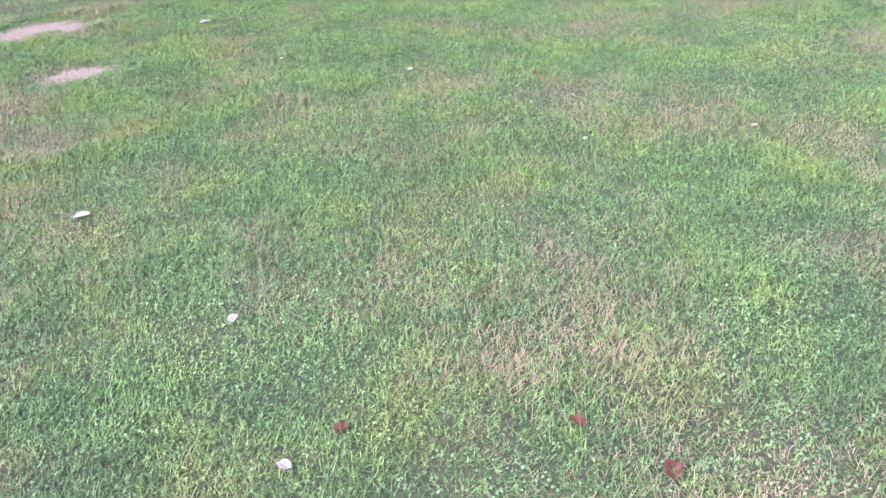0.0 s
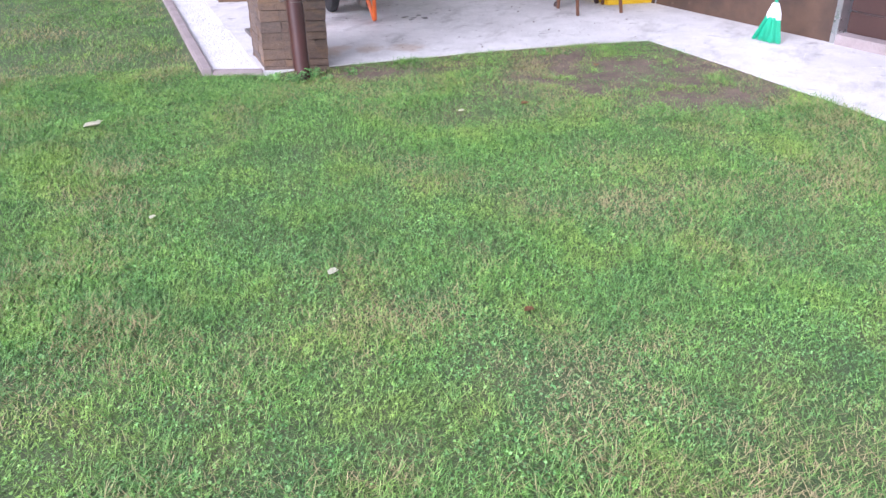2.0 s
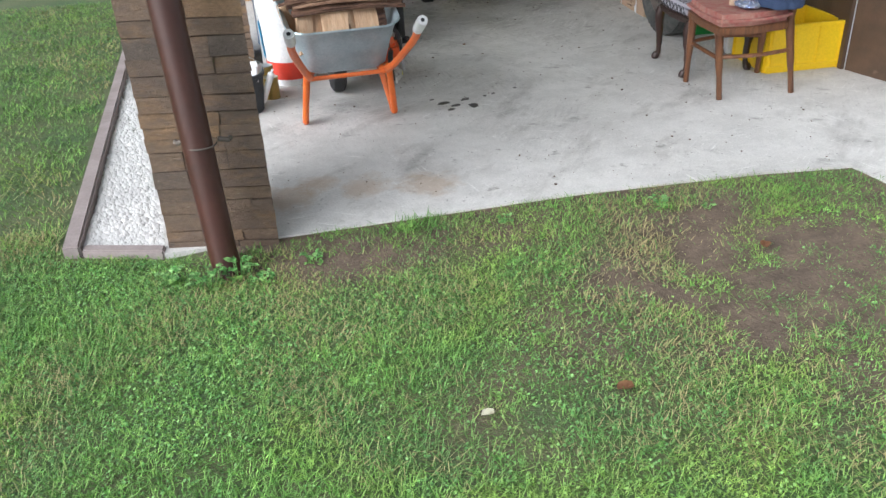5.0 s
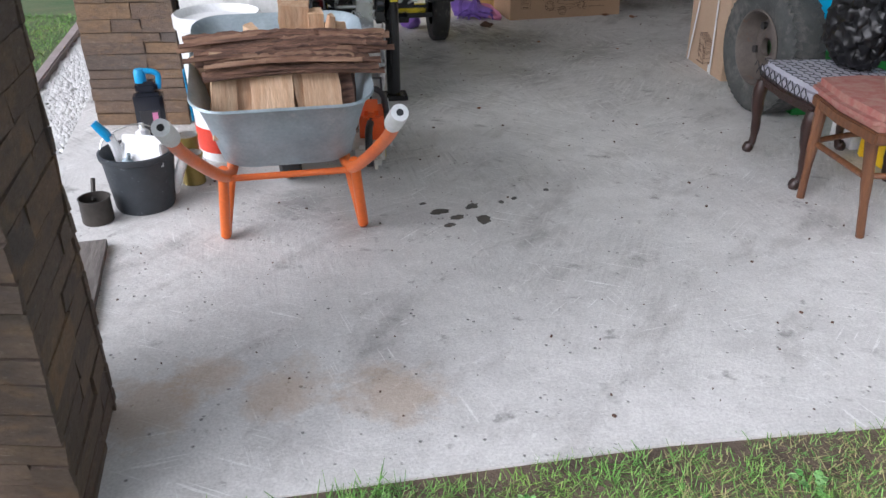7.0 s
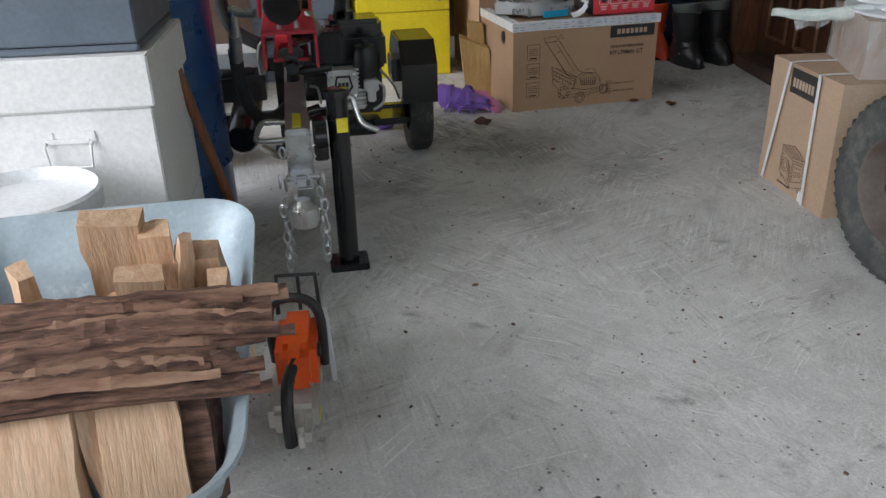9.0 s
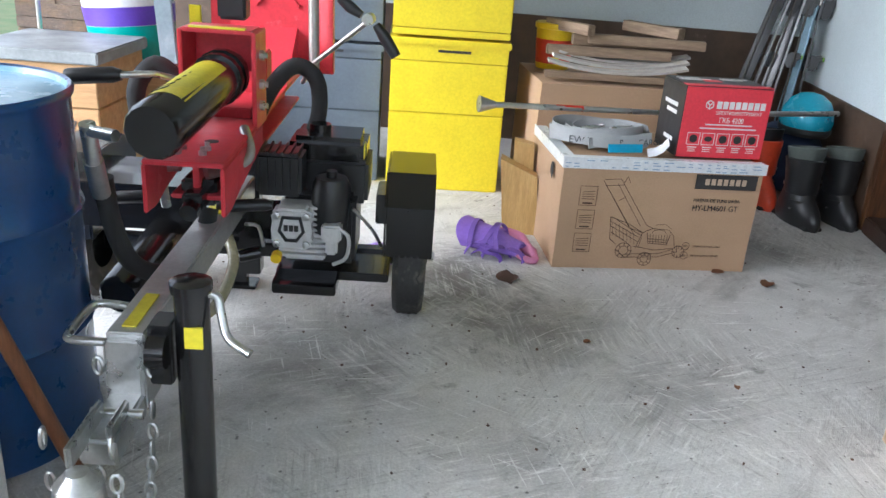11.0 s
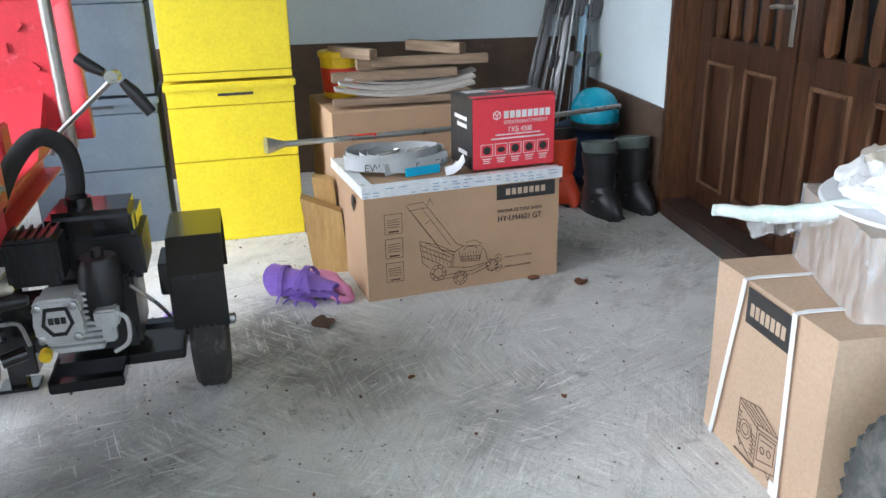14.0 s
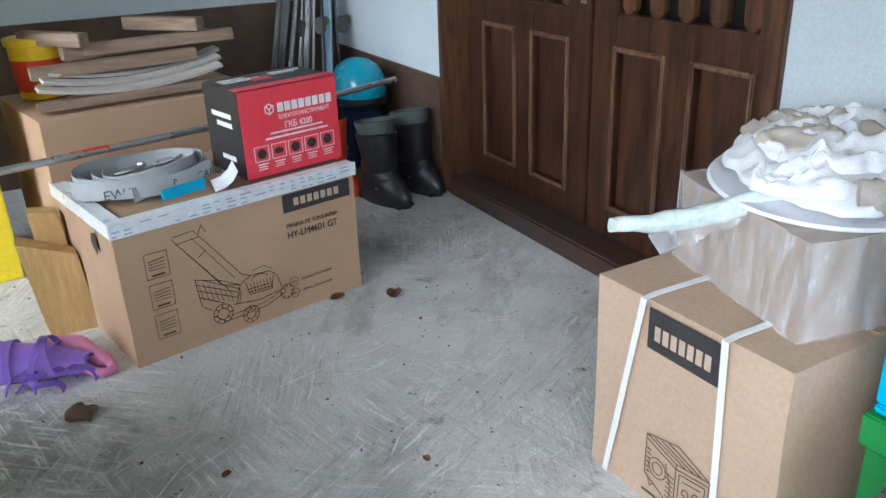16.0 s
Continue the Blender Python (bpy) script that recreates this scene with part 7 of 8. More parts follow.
lathe(bm, [(0.125, 0.0), (0.137, 0.02), (0.136, 0.045), (0.12, 0.04)], 28, Matrix.Diagonal((1.0, 1.15, 1, 1)), caps=False)
part("trim", bm, BLACKPL, helmet, "black padded rim")
bm = B()
for x in (-0.05, 0.05):
    add_box(bm, (x, -0.115, 0.12), (0.03, 0.05, 0.012), Matrix.Rotation(radians(35), 3, "X"))
part("vent", bm, PRINTBLACK, sh)


def ski(base, top, material, accent, label, width=0.13, twist=0.0):
    b, tp = Vector(base), Vector(top)
    L = (tp - b).length
    m = Matrix.Translation(b) @ (tp - b).to_track_quat("Z", "Y").to_matrix().to_4x4() @ Matrix.Rotation(radians(twist), 4, "Z")
    t = thing("ski", label, "ski", m, "skis in the corner")
    bm = B()
    n = 18
    prev = None
    for k in range(n + 1):
        u = k / n
        w = width * (0.5 - 0.12 * math.sin(u * 3.14)) * (1 if u < 0.93 else max(0.15, math.sqrt(max(0, 1 - ((u - 0.93) / 0.07) ** 2))))
        z, y = u * L, (0.25 * (u - 0.88) ** 2 * 10 if u > 0.88 else 0)
        ring = [bm.verts.new(q) for q in ((-w, y - 0.006, z), (w, y - 0.006, z), (w, y + 0.006, z), (-w, y + 0.006, z))]
        if prev:
            for q in range(4):
                bm.faces.new((prev[q], prev[(q + 1) % 4], ring[(q + 1) % 4], ring[q]))
        else:
            bm.faces.new(ring[::-1])
        prev = ring
    bm.faces.new(prev)
    part("blade", bm, material, t)
    for z, w, h in ((0.68, 0.6, 0.16), (0.25, 0.55, 0.1)):
        bm = B()
        add_box(bm, (0, -0.0075, L * z), (width * w, 0.004, L * h))
        part("graphic", bm, accent, t)
    for z, h in ((0.40, 0.09), (0.58, 0.11)):
        bm = B()
        add_box(bm, (0, -0.035, L * z), (0.06, 0.06, h))
        add_box(bm, (0, -0.06, L * z + h * 0.3), (0.045, 0.05, h * 0.5))
        bd = part("binding", bm, BLACKPL, t, "black ski binding", bevel=0.012)
        bm = B()
        add_box(bm, (0, -0.087, L * z + h * 0.3), (0.04, 0.008, h * 0.25))
        part("binding_clip", bm, SKIGREEN if z < 0.5 else STEEL, bd)


for base, tip, top, accent, label, w, tw in (
        ((2.44, 6.52, 0.0), (2.86, 6.69, 1.72), SKIBLACK, SKIGREEN, "black ski with lime green print leaning in the corner", 0.09, 40),
        ((2.50, 6.46, 0.0), (2.90, 6.67, 1.70), SKIWHITE, SKIBLACK, "silver ski with black print leaning in the corner", 0.075, -35),
        ((2.58, 6.43, 0.0), (2.93, 6.65, 1.66), SKIBLACK, STEEL, "black ski leaning in the corner", 0.08, 25),
        ((2.67, 6.46, 0.0), (2.92, 6.62, 1.71), SKIWHITE, SKIBLACK, "silver ski with black print leaning in the corner", 0.07, -55),
        ((2.77, 6.45, 0.0), (2.945, 6.62, 1.68), SKIBLUE, SKIRED, "pale blue ski with red print leaning in the corner", 0.085, -15),
        ((2.86, 6.47, 0.0), (2.95, 6.60, 1.69), SKIBLACK, SKIBLUE, "black and blue ski leaning in the corner", 0.08, -70)):
    ski(base, tip, top, accent, label, width=w, twist=tw)
for x, y, ry in ((2.40, 6.40, 14), (2.55, 6.34, 11), (2.73, 6.36, 6)):
    pole = thing("ski_pole", "dark ski pole leaning in the corner", "ski pole", pose(x, y, 0, -9, ry, 0), "ski poles")
    bm = B()
    sweep(bm, [(0, 0, 0), (0, 0, 1.15)], 0.007, 8)
    part("shaft", bm, SOOT, pole)
    bm = B()
    lathe(bm, [(0.01, 0.06), (0.045, 0.065), (0.01, 0.075)], 14)
    part("basket", bm, BLACKPL, pole)
    bm = B()
    sweep(bm, [(0, 0, 1.06), (0, 0, 1.12), (0, 0.01, 1.2)], [0.012, 0.017, 0.015], 10)
    part("grip", bm, BLACKPL, pole)

# ---- roller skate guards on the floor ----
guard = thing("protective_pads", "lilac and pink plastic protective pads in a heap", "pads", pose(1.15, 4.63, 0, 0, 0, -16))
def open_cuff(x0, x1, r0, r1, wall):
    """A bent plastic shell lying on its side: a thick-walled tube with one open end and a slit."""
    bm = B()
    rows = []
    for x, r in ((x1, r1 - wall), (x0 + 0.01, r0 - wall), (x0, r0 - wall * 0.5), (x0 + 0.004, r0), ((x0 + x1) / 2, (r0 + r1) / 2 * 0.96), (x1, r1)):
        rows.append([bm.verts.new((x + 0.012 * math.sin(a * 2), r * 1.1 * math.cos(a), 0.006 + r + r * 0.9 * math.sin(a))) for a in (radians(70 + 320 * q / 18) for q in range(19))])
    for a, b in zip(rows, rows[1:]):
        for q in range(18):
            bm.faces.new((a[q], a[q + 1], b[q + 1], b[q]))
    return bm


part("shell", open_cuff(-0.14, 0.04, 0.072, 0.055, 0.012), PURPLE, guard, "lilac moulded shell", smooth=50)
part("shell", open_cuff(0.02, 0.13, 0.052, 0.034, 0.01), PURPLE, guard, "lilac moulded shell", smooth=50)
for x, y, turn, up in ((0.04, -0.05, 35, 0.05), (0.09, -0.03, -30, 0.045), (-0.03, -0.06, 15, 0.06), (0.12, 0.03, 60, 0.05), (0.0, -0.085, -15, 0.03)):
    bm = B()
    ribbon(bm, [(-0.07 + 0.014 * q, 0.016 * math.sin(q * 0.9), 0.006 + up * math.sin(math.pi * q / 10) ** 0.7) for q in range(11)], 0.022, 0.004, (0, 1, 0.25))
    part("strap", bm, PADDARK, guard, "darker violet strap", m=pose(x, y, 0.004, 0, 0, turn))
for x, tip in ((-0.08, 0.0), (-0.02, 0.03), (0.035, -0.02)):
    bm = B()
    ribbon(bm, [(x + tip * math.sin(a), 0.078 * math.cos(a), 0.066 + 0.069 * math.sin(a)) for a in (radians(-10 + 20 * q) for q in range(11))], 0.02, 0.004, (1, 0, 0))
    part("strap", bm, PADDARK, guard, "darker violet strap")
bm = B()
sweep(bm, [(-0.02, 0.10, 0.05), (0.06, 0.09, 0.06), (0.13, 0.04, 0.045), (0.19, -0.01, 0.02), (0.16, -0.04, 0.018), (0.11, -0.01, 0.03)], [0.03, 0.032, 0.026, 0.016, 0.014, 0.016], 14, smooth_steps=4)
rough_up(bm, 0.006, 30)
part("cuff", bm, PINK, guard, "pink padded cuff", smooth=60)
pad2 = B()
bmesh.ops.create_icosphere(pad2, subdivisions=3, radius=1.0)
for v in pad2.verts:
    p = v.co.copy()
    v.co = Vector((p.x * 0.07, p.y * 0.06, p.z * 0.05 + 0.05)) + noise.noise_vector(p * 3) * 0.01
    v.co.z = max(v.co.z, 0)
single("protective_pad", pad2, PURPLE, "lilac protective pad behind the splitter wheel", "pads", pose(0.70, 4.35, 0))

# ---- chainsaw beside the wheelbarrow ----
saw = thing("chainsaw", "orange and grey chainsaw standing on the concrete", "chainsaw", pose(0.50, 2.05, 0, 0, 0, 2))
bm = B()
add_box(bm, (0.0, 0.02, 0.13), (0.10, 0.20, 0.14))
add_box(bm, (0.0, -0.08, 0.15), (0.07, 0.08, 0.11))
part("housing", bm, SAWORANGE, saw, "orange engine housing", bevel=0.022)
bm = B()
add_box(bm, (-0.01, -0.03, 0.045), (0.12, 0.26, 0.08))
add_box(bm, (0.012, -0.18, 0.04), (0.045, 0.1, 0.06))
part("tank", bm, SAWPALE, saw, "pale grey tank", bevel=0.016)
bm = B()
sweep(bm, [(0.0, -0.09, 0.17), (-0.012, -0.17, 0.16), (-0.014, -0.215, 0.10), (-0.012, -0.225, 0.03)], 0.015, 10, smooth_steps=4)
part("rear_handle", bm, BLACKPL, saw)
bm = B()
sweep(bm, [(-0.07, 0.09, 0.06), (-0.07, 0.08, 0.22), (0.0, 0.07, 0.255), (0.055, 0.05, 0.22), (0.06, 0.03, 0.08)], 0.013, 10, smooth_steps=5)
part("front_handle", bm, BLACKPL, saw)
bm = B()
sweep(bm, [(-0.06, 0.16, 0.16), (-0.055, 0.165, 0.27), (0.045, 0.165, 0.27), (0.05, 0.16, 0.16)], 0.006, 8)
sweep(bm, [(0.0, 0.165, 0.27), (0.0, 0.16, 0.17)], 0.005, 8)
part("hand_guard", bm, BLACKPL, saw)
bm = B()
add_box(bm, (0.035, 0.32, 0.06), (0.006, 0.42, 0.055))
part("bar", bm, ZINC, saw, bevel=0.002)
bm = B()
lathe(bm, [(0.017, 0), (0.017, 0.006)], 16, pose(0.052, -0.03, 0.16, 0, 90, 0))
part("cap", bm, BLACKPL, saw)
bm = B()
add_box(bm, (0.052, -0.13, 0.045), (0.002, 0.03, 0.02))
part("sticker", bm, YELLOWLABEL, saw)
bm = B()
add_box(bm, (0, 0, 0.1), (0.012, 0.05, 0.2))
single("white_board_piece", bm, WHITEPL, "narrow white board standing beside the chainsaw", "board", pose(0.575, 2.14, 0, 0, -3, 5), bevel=0.002)


# ---- log splitter on wheels ----
SP = thing("log_splitter", "towable petrol log splitter with red beam and black engine", "log splitter", pose(0.33, 3.93, 0, 0, 0, 6.5))


def sp(name, material, label="", bevel=0.0, boxes=(), tubes=(), parent=None, smooth=35):
    """One splitter part out of boxes (centre, size, turn about x, y, z) and tubes (points, radius)."""
    bm = B()
    for b in boxes:
        add_box(bm, b[0], b[1], Euler([radians(a) for a in b[2]]).to_matrix() if len(b) > 2 else None)
    if bevel:
        bmesh.ops.bevel(bm, geom=bm.edges[:], offset=bevel, segments=2, affect="EDGES", clamp_overlap=True)
    for pts, r, *more in tubes:
        sweep(bm, pts, r, 14, smooth_steps=more[0] if more else 0)
    return part(name, bm, material, parent or SP, label, smooth=smooth)


beam = sp("splitting_beam", REDPAINT, "red painted splitting beam", 0.003, boxes=(((0, 0.03, 0.693), (0.15, 1.30, 0.014)), ((0, 0.03, 0.64), (0.016, 1.30, 0.10)), ((0, 0.03, 0.59), (0.13, 1.30, 0.012))))
sp("beam_plate", REDPAINT, "flat red mounting plate", 0.003, boxes=(((0, -0.49, 0.7065), (0.19, 0.48, 0.012)), ((0.0, -0.1, 0.719), (0.11, 0.24, 0.03))))
for s in (-1, 1):
    bm = B()
    prism(bm, [(-0.73, 0.70), (-0.25, 0.70), (-0.25, 0.64), (-0.58, 0.60), (-0.66, 0.575), (-0.73, 0.58)], s * 0.092 - 0.005, s * 0.092 + 0.005, pose(0, 0, 0, 90, 0, 90))
    part("beam_flange", bm, REDPAINT, SP, "red side flange", bevel=0.003)
for x in (-0.03, 0.03):
    for y in (-0.66, -0.615):
        bm = B()
        lathe(bm, [(0.010, 0.7125), (0.010, 0.723), (0.006, 0.724), (0.006, 0.733)], 6, pose(x, y, 0))
        part("bolt", bm, ZINC, beam)
bm = B()
lathe(bm, [(0.018, 0.7127), (0.018, 0.7137)], 16, pose(0.02, -0.53, 0))
part("bolt_hole", bm, PRINTBLACK, beam)
cyl = sp("hydraulic_cylinder", BLACKPAINT, "gloss black hydraulic cylinder", tubes=(([(-0.012, -0.90, 0.822), (-0.01, -0.885, 0.823), (-0.008, -0.3, 0.838), (-0.006, -0.22, 0.84)], [0.058, 0.064, 0.064, 0.06]),))
bm = B()
sweep(bm, [(-0.011, -0.80, 0.825), (-0.008, -0.42, 0.835)], 0.0648, 24, caps=False)
for f in list(bm.faces):
    c = f.calc_center_median()
    if c.x > 0.03 or c.z < 0.815:
        bm.faces.remove(f)
bmesh.ops.delete(bm, geom=[v for v in bm.verts if not v.link_faces], context="VERTS")
part("warning_label", bm, YELLOWLABEL, cyl, "yellow warning label")
bm = B()
for k in range(7):
    add_box(bm, (-0.03, -0.76 + 0.045 * k, 0.888), (0.04, 0.012, 0.002), Matrix.Rotation(radians(-22), 3, "Y"))
part("label_print", bm, PRINTBLACK, cyl)
sp("cylinder_ring", BLACKPAINT, tubes=(([(-0.008, -0.36, 0.836), (-0.008, -0.33, 0.836)], 0.072), ([(-0.009, -0.30, 0.837), (-0.008, -0.27, 0.837)], 0.074)))
yoke = sp("cylinder_yoke", REDPAINT, "red welded cylinder yoke", 0.003, boxes=(((-0.108, -0.26, 0.83), (0.012, 0.15, 0.27)), ((0.09, -0.26, 0.83), (0.012, 0.15, 0.27)), ((-0.009, -0.27, 0.963), (0.19, 0.12, 0.012)), ((-0.009, -0.19, 0.90), (0.19, 0.012, 0.12))))
bm = B()
add_box(bm, (-0.009, -0.318, 0.9715), (0.15, 0.022, 0.005))
part("label", bm, YELLOWLABEL, yoke, "yellow label strip")
for z in (0.76, 0.82, 0.9):
    bm = B()
    lathe(bm, [(0.014, 0.0), (0.014, 0.012), (0.008, 0.014), (0.008, 0.022)], 6, pose(0.096, -0.28, z, 0, 90, 0))
    part("bolt", bm, ZINC, yoke)
sp("cylinder_rod", ZINC, tubes=(([(-0.008, -0.22, 0.84), (-0.008, 0.02, 0.84)], 0.026),))
sp("push_block", REDPAINT, "red ram pusher", 0.006, boxes=(((-0.005, 0.06, 0.78), (0.13, 0.09, 0.17)),))
sp("square_cap", BLACKPL, boxes=(((-0.03, -0.02, 1.0), (0.085, 0.075, 0.075)),), bevel=0.008)
# splitting plate: flat centre with flared rim and raised slots
bm = B()
c0 = [(-0.235, 0.72), (0.215, 0.72), (0.205, 1.19), (0.165, 1.235), (-0.195, 1.235), (-0.235, 1.19)]
c1 = [(-0.17, 0.76), (0.155, 0.76), (0.15, 1.15), (0.14, 1.175), (-0.16, 1.175), (-0.175, 1.15)]
front = [bm.verts.new((x, 0.52, z)) for x, z in c0]
inner = [bm.verts.new((x, 0.55, z)) for x, z in c1]
backv = [bm.verts.new((x, 0.575, z)) for x, z in c0]
for k in range(6):
    j = (k + 1) % 6
    bm.faces.new((front[k], front[j], inner[j], inner[k]))
    bm.faces.new((front[j], front[k], backv[k], backv[j]))
bm.faces.new(inner)
bm.faces.new(backv[::-1])
plate = part("splitting_plate", bm, REDPAINT, SP, "red plate with flared rim", smooth=0)
for x, z, a in ((-0.075, 1.09, 40), (0.04, 1.095, -45), (-0.01, 1.03, 85), (-0.07, 0.965, -40), (0.07, 0.965, 45)):
    bm = B()
    add_box(bm, (x, 0.545, z), (0.032, 0.014, 0.014), Matrix.Rotation(radians(a), 3, "Y"))
    part("cleat", bm, REDPAINT, plate, "worn raised cleat", bevel=0.002)
bm = B()
prism(bm, [(0.30, 0.70), (0.55, 0.70), (0.55, 0.88)], -0.075, 0.075, pose(0, 0, 0, 90, 0, 90))
part("gusset", bm, REDPAINT, SP, smooth=0)
sp("guard_tube", STEEL, "bare steel upright tube", tubes=(([(0.15, 0.48, 0.70), (0.14, 0.48, 1.27)], 0.02),))
sp("guard_cap", BLACKPL, tubes=(([(0.14, 0.48, 1.265), (0.14, 0.48, 1.285)], 0.02),))
arm = sp("log_cradle", GALV, "grey steel log cradle arm", 0.004, boxes=(((-0.265, 0.05, 1.0), (0.055, 0.012, 0.40), (0, -4, 0)), ((-0.228, 0.06, 1.12), (0.02, 0.012, 0.1))))
sp("cradle_edge", BLACKPL, boxes=(((-0.235, 0.045, 1.165), (0.115, 0.02, 0.016), (0, 38, 0)),), bevel=0.004)
# levers
sp("control_lever", STEEL, "bent control lever rod", tubes=(([(0.16, 0.1, 0.76), (0.20, 0.08, 0.83), (0.378, -0.02, 0.985)], 0.008),))
lev = sp("lever_grip", BLACKPL, "black rubber lever grip", tubes=(([(0.40, -0.025, 0.975), (0.425, -0.03, 0.945), (0.465, -0.03, 0.885)], [0.013, 0.019, 0.017]), ([(0.355, -0.02, 1.0), (0.32, -0.015, 1.02), (0.29, -0.01, 1.045)], [0.012, 0.018, 0.016])))
sp("lever_hub", ZINC, tubes=(([(0.375, -0.05, 0.99), (0.38, 0.0, 0.99)], 0.018),))
sp("lever_grip", BLACKPL, "black rubber lever grip", tubes=(([(-0.37, -0.45, 0.84), (-0.36, -0.45, 0.84), (-0.25, -0.44, 0.85), (-0.23, -0.44, 0.85)], [0.018, 0.021, 0.021, 0.014]),))
sp("lever_rod", ZINC, tubes=(([(-0.235, -0.44, 0.85), (-0.15, -0.42, 0.855), (-0.10, -0.36, 0.83)], 0.009),))
sp("lever_grip", BLACKPL, "black rubber grip", tubes=(([(0.0, -0.42, 0.50), (0.02, -0.42, 0.50), (0.13, -0.4, 0.505), (0.15, -0.4, 0.505)], [0.013, 0.018, 0.018, 0.012]),))
sp("lever_grip", BLACKPL, "black rubber grip", tubes=(([(-0.30, -0.4, 0.50), (-0.28, -0.4, 0.50), (-0.17, -0.4, 0.51), (-0.15, -0.4, 0.51)], [0.013, 0.018, 0.018, 0.012]),))
# hoses and fittings
sp("hydraulic_hose", SLEEVE, "sleeved black hydraulic hose", tubes=(([(0.03, -0.35, 0.60), (0.05, -0.22, 0.66), (0.09, -0.08, 0.77), (0.15, 0.0, 0.83), (0.215, 0.02, 0.79), (0.225, 0.02, 0.68), (0.19, 0.0, 0.57)], 0.026, 6),))
sp("hydraulic_hose", SLEEVE, "sleeved black hydraulic hose", tubes=(([(-0.19, -0.72, 0.66), (-0.185, -0.7, 0.54), (-0.16, -0.66, 0.42), (-0.10, -0.6, 0.37), (-0.02, -0.55, 0.42), (0.0, -0.5, 0.52)], 0.024, 6),))
sp("hydraulic_hose", SLEEVE, "sleeved black hydraulic hose", tubes=(([(-0.13, -0.25, 0.80), (-0.2, -0.25, 0.85), (-0.25, -0.28, 0.78), (-0.22, -0.3, 0.66), (-0.12, -0.35, 0.6)], 0.026, 6),))
sp("hose_fitting", ZINC, "zinc-plated hose fitting", tubes=(([(-0.10, -0.86, 0.80), (-0.165, -0.83, 0.80)], 0.014), ([(-0.17, -0.83, 0.815), (-0.175, -0.80, 0.72)], 0.018), ([(-0.176, -0.80, 0.725), (-0.185, -0.75, 0.63)], 0.022)))
sp("hose_fitting", ZINC, "zinc-plated elbow", tubes=(([(0.055, -0.55, 0.655), (0.095, -0.5, 0.655), (0.105, -0.47, 0.68), (0.075, -0.4, 0.72)], 0.014, 4), ([(0.02, -0.60, 0.65), (0.06, -0.57, 0.655)], 0.018)))
sp("hose_fitting", ZINC, "zinc-plated elbow", tubes=(([(-0.055, -0.56, 0.65), (-0.10, -0.55, 0.64), (-0.115, -0.52, 0.59), (-0.115, -0.5, 0.52)], 0.013, 4),))
sp("control_valve", BLACKPAINT, "black control valve block", 0.008, boxes=(((0.0, -0.55, 0.595), (0.09, 0.10, 0.07)), ((0.0, -0.63, 0.59), (0.05, 0.08, 0.05))), tubes=(([(0.0, -0.70, 0.575), (0.0, -0.6, 0.59)], [0.022, 0.026]),))
sp("clear_hose", CLEARHOSE, "amber ribbed suction hose", tubes=(([(0.0, -0.3, 0.36), (0.03, -0.38, 0.30), (0.0, -0.5, 0.22), (-0.08, -0.5, 0.19), (-0.15, -0.42, 0.20)], 0.016, 6),))
sp("oil_tank", BLACKPAINT, "black cylindrical tank", tubes=(([(-0.215, -0.62, 0.30), (-0.213, -0.605, 0.302), (-0.2, -0.15, 0.34), (-0.2, -0.12, 0.34)], [0.05, 0.06, 0.06, 0.055]),))
# frame, axle, wheels, fenders
sp("tow_beam", ALU, "bare metal square tow beam", 0.004, boxes=(((0.0, -0.62, 0.452), (0.075, 1.08, 0.075)),))
sp("axle_frame", BLACKPAINT, "black axle and frame", 0.004, boxes=(((0, 0.03, 0.20), (0.98, 0.05, 0.05)), ((0, 0.0, 0.45), (0.5, 0.06, 0.06)), ((0.0, 0.03, 0.34), (0.07, 0.07, 0.46)), ((0.45, 0.0, 0.40), (0.05, 0.16, 0.10)), ((-0.3, -0.1, 0.42), (0.36, 0.3, 0.14)), ((0.3, -0.05, 0.2), (0.36, 0.26, 0.03))))
sp("support_leg", BLACKPAINT, "black support leg with foot plate", 0.003, boxes=(((-0.066, 0.15, 0.22), (0.05, 0.05, 0.44)), ((-0.066, 0.15, 0.006), (0.12, 0.09, 0.012))))
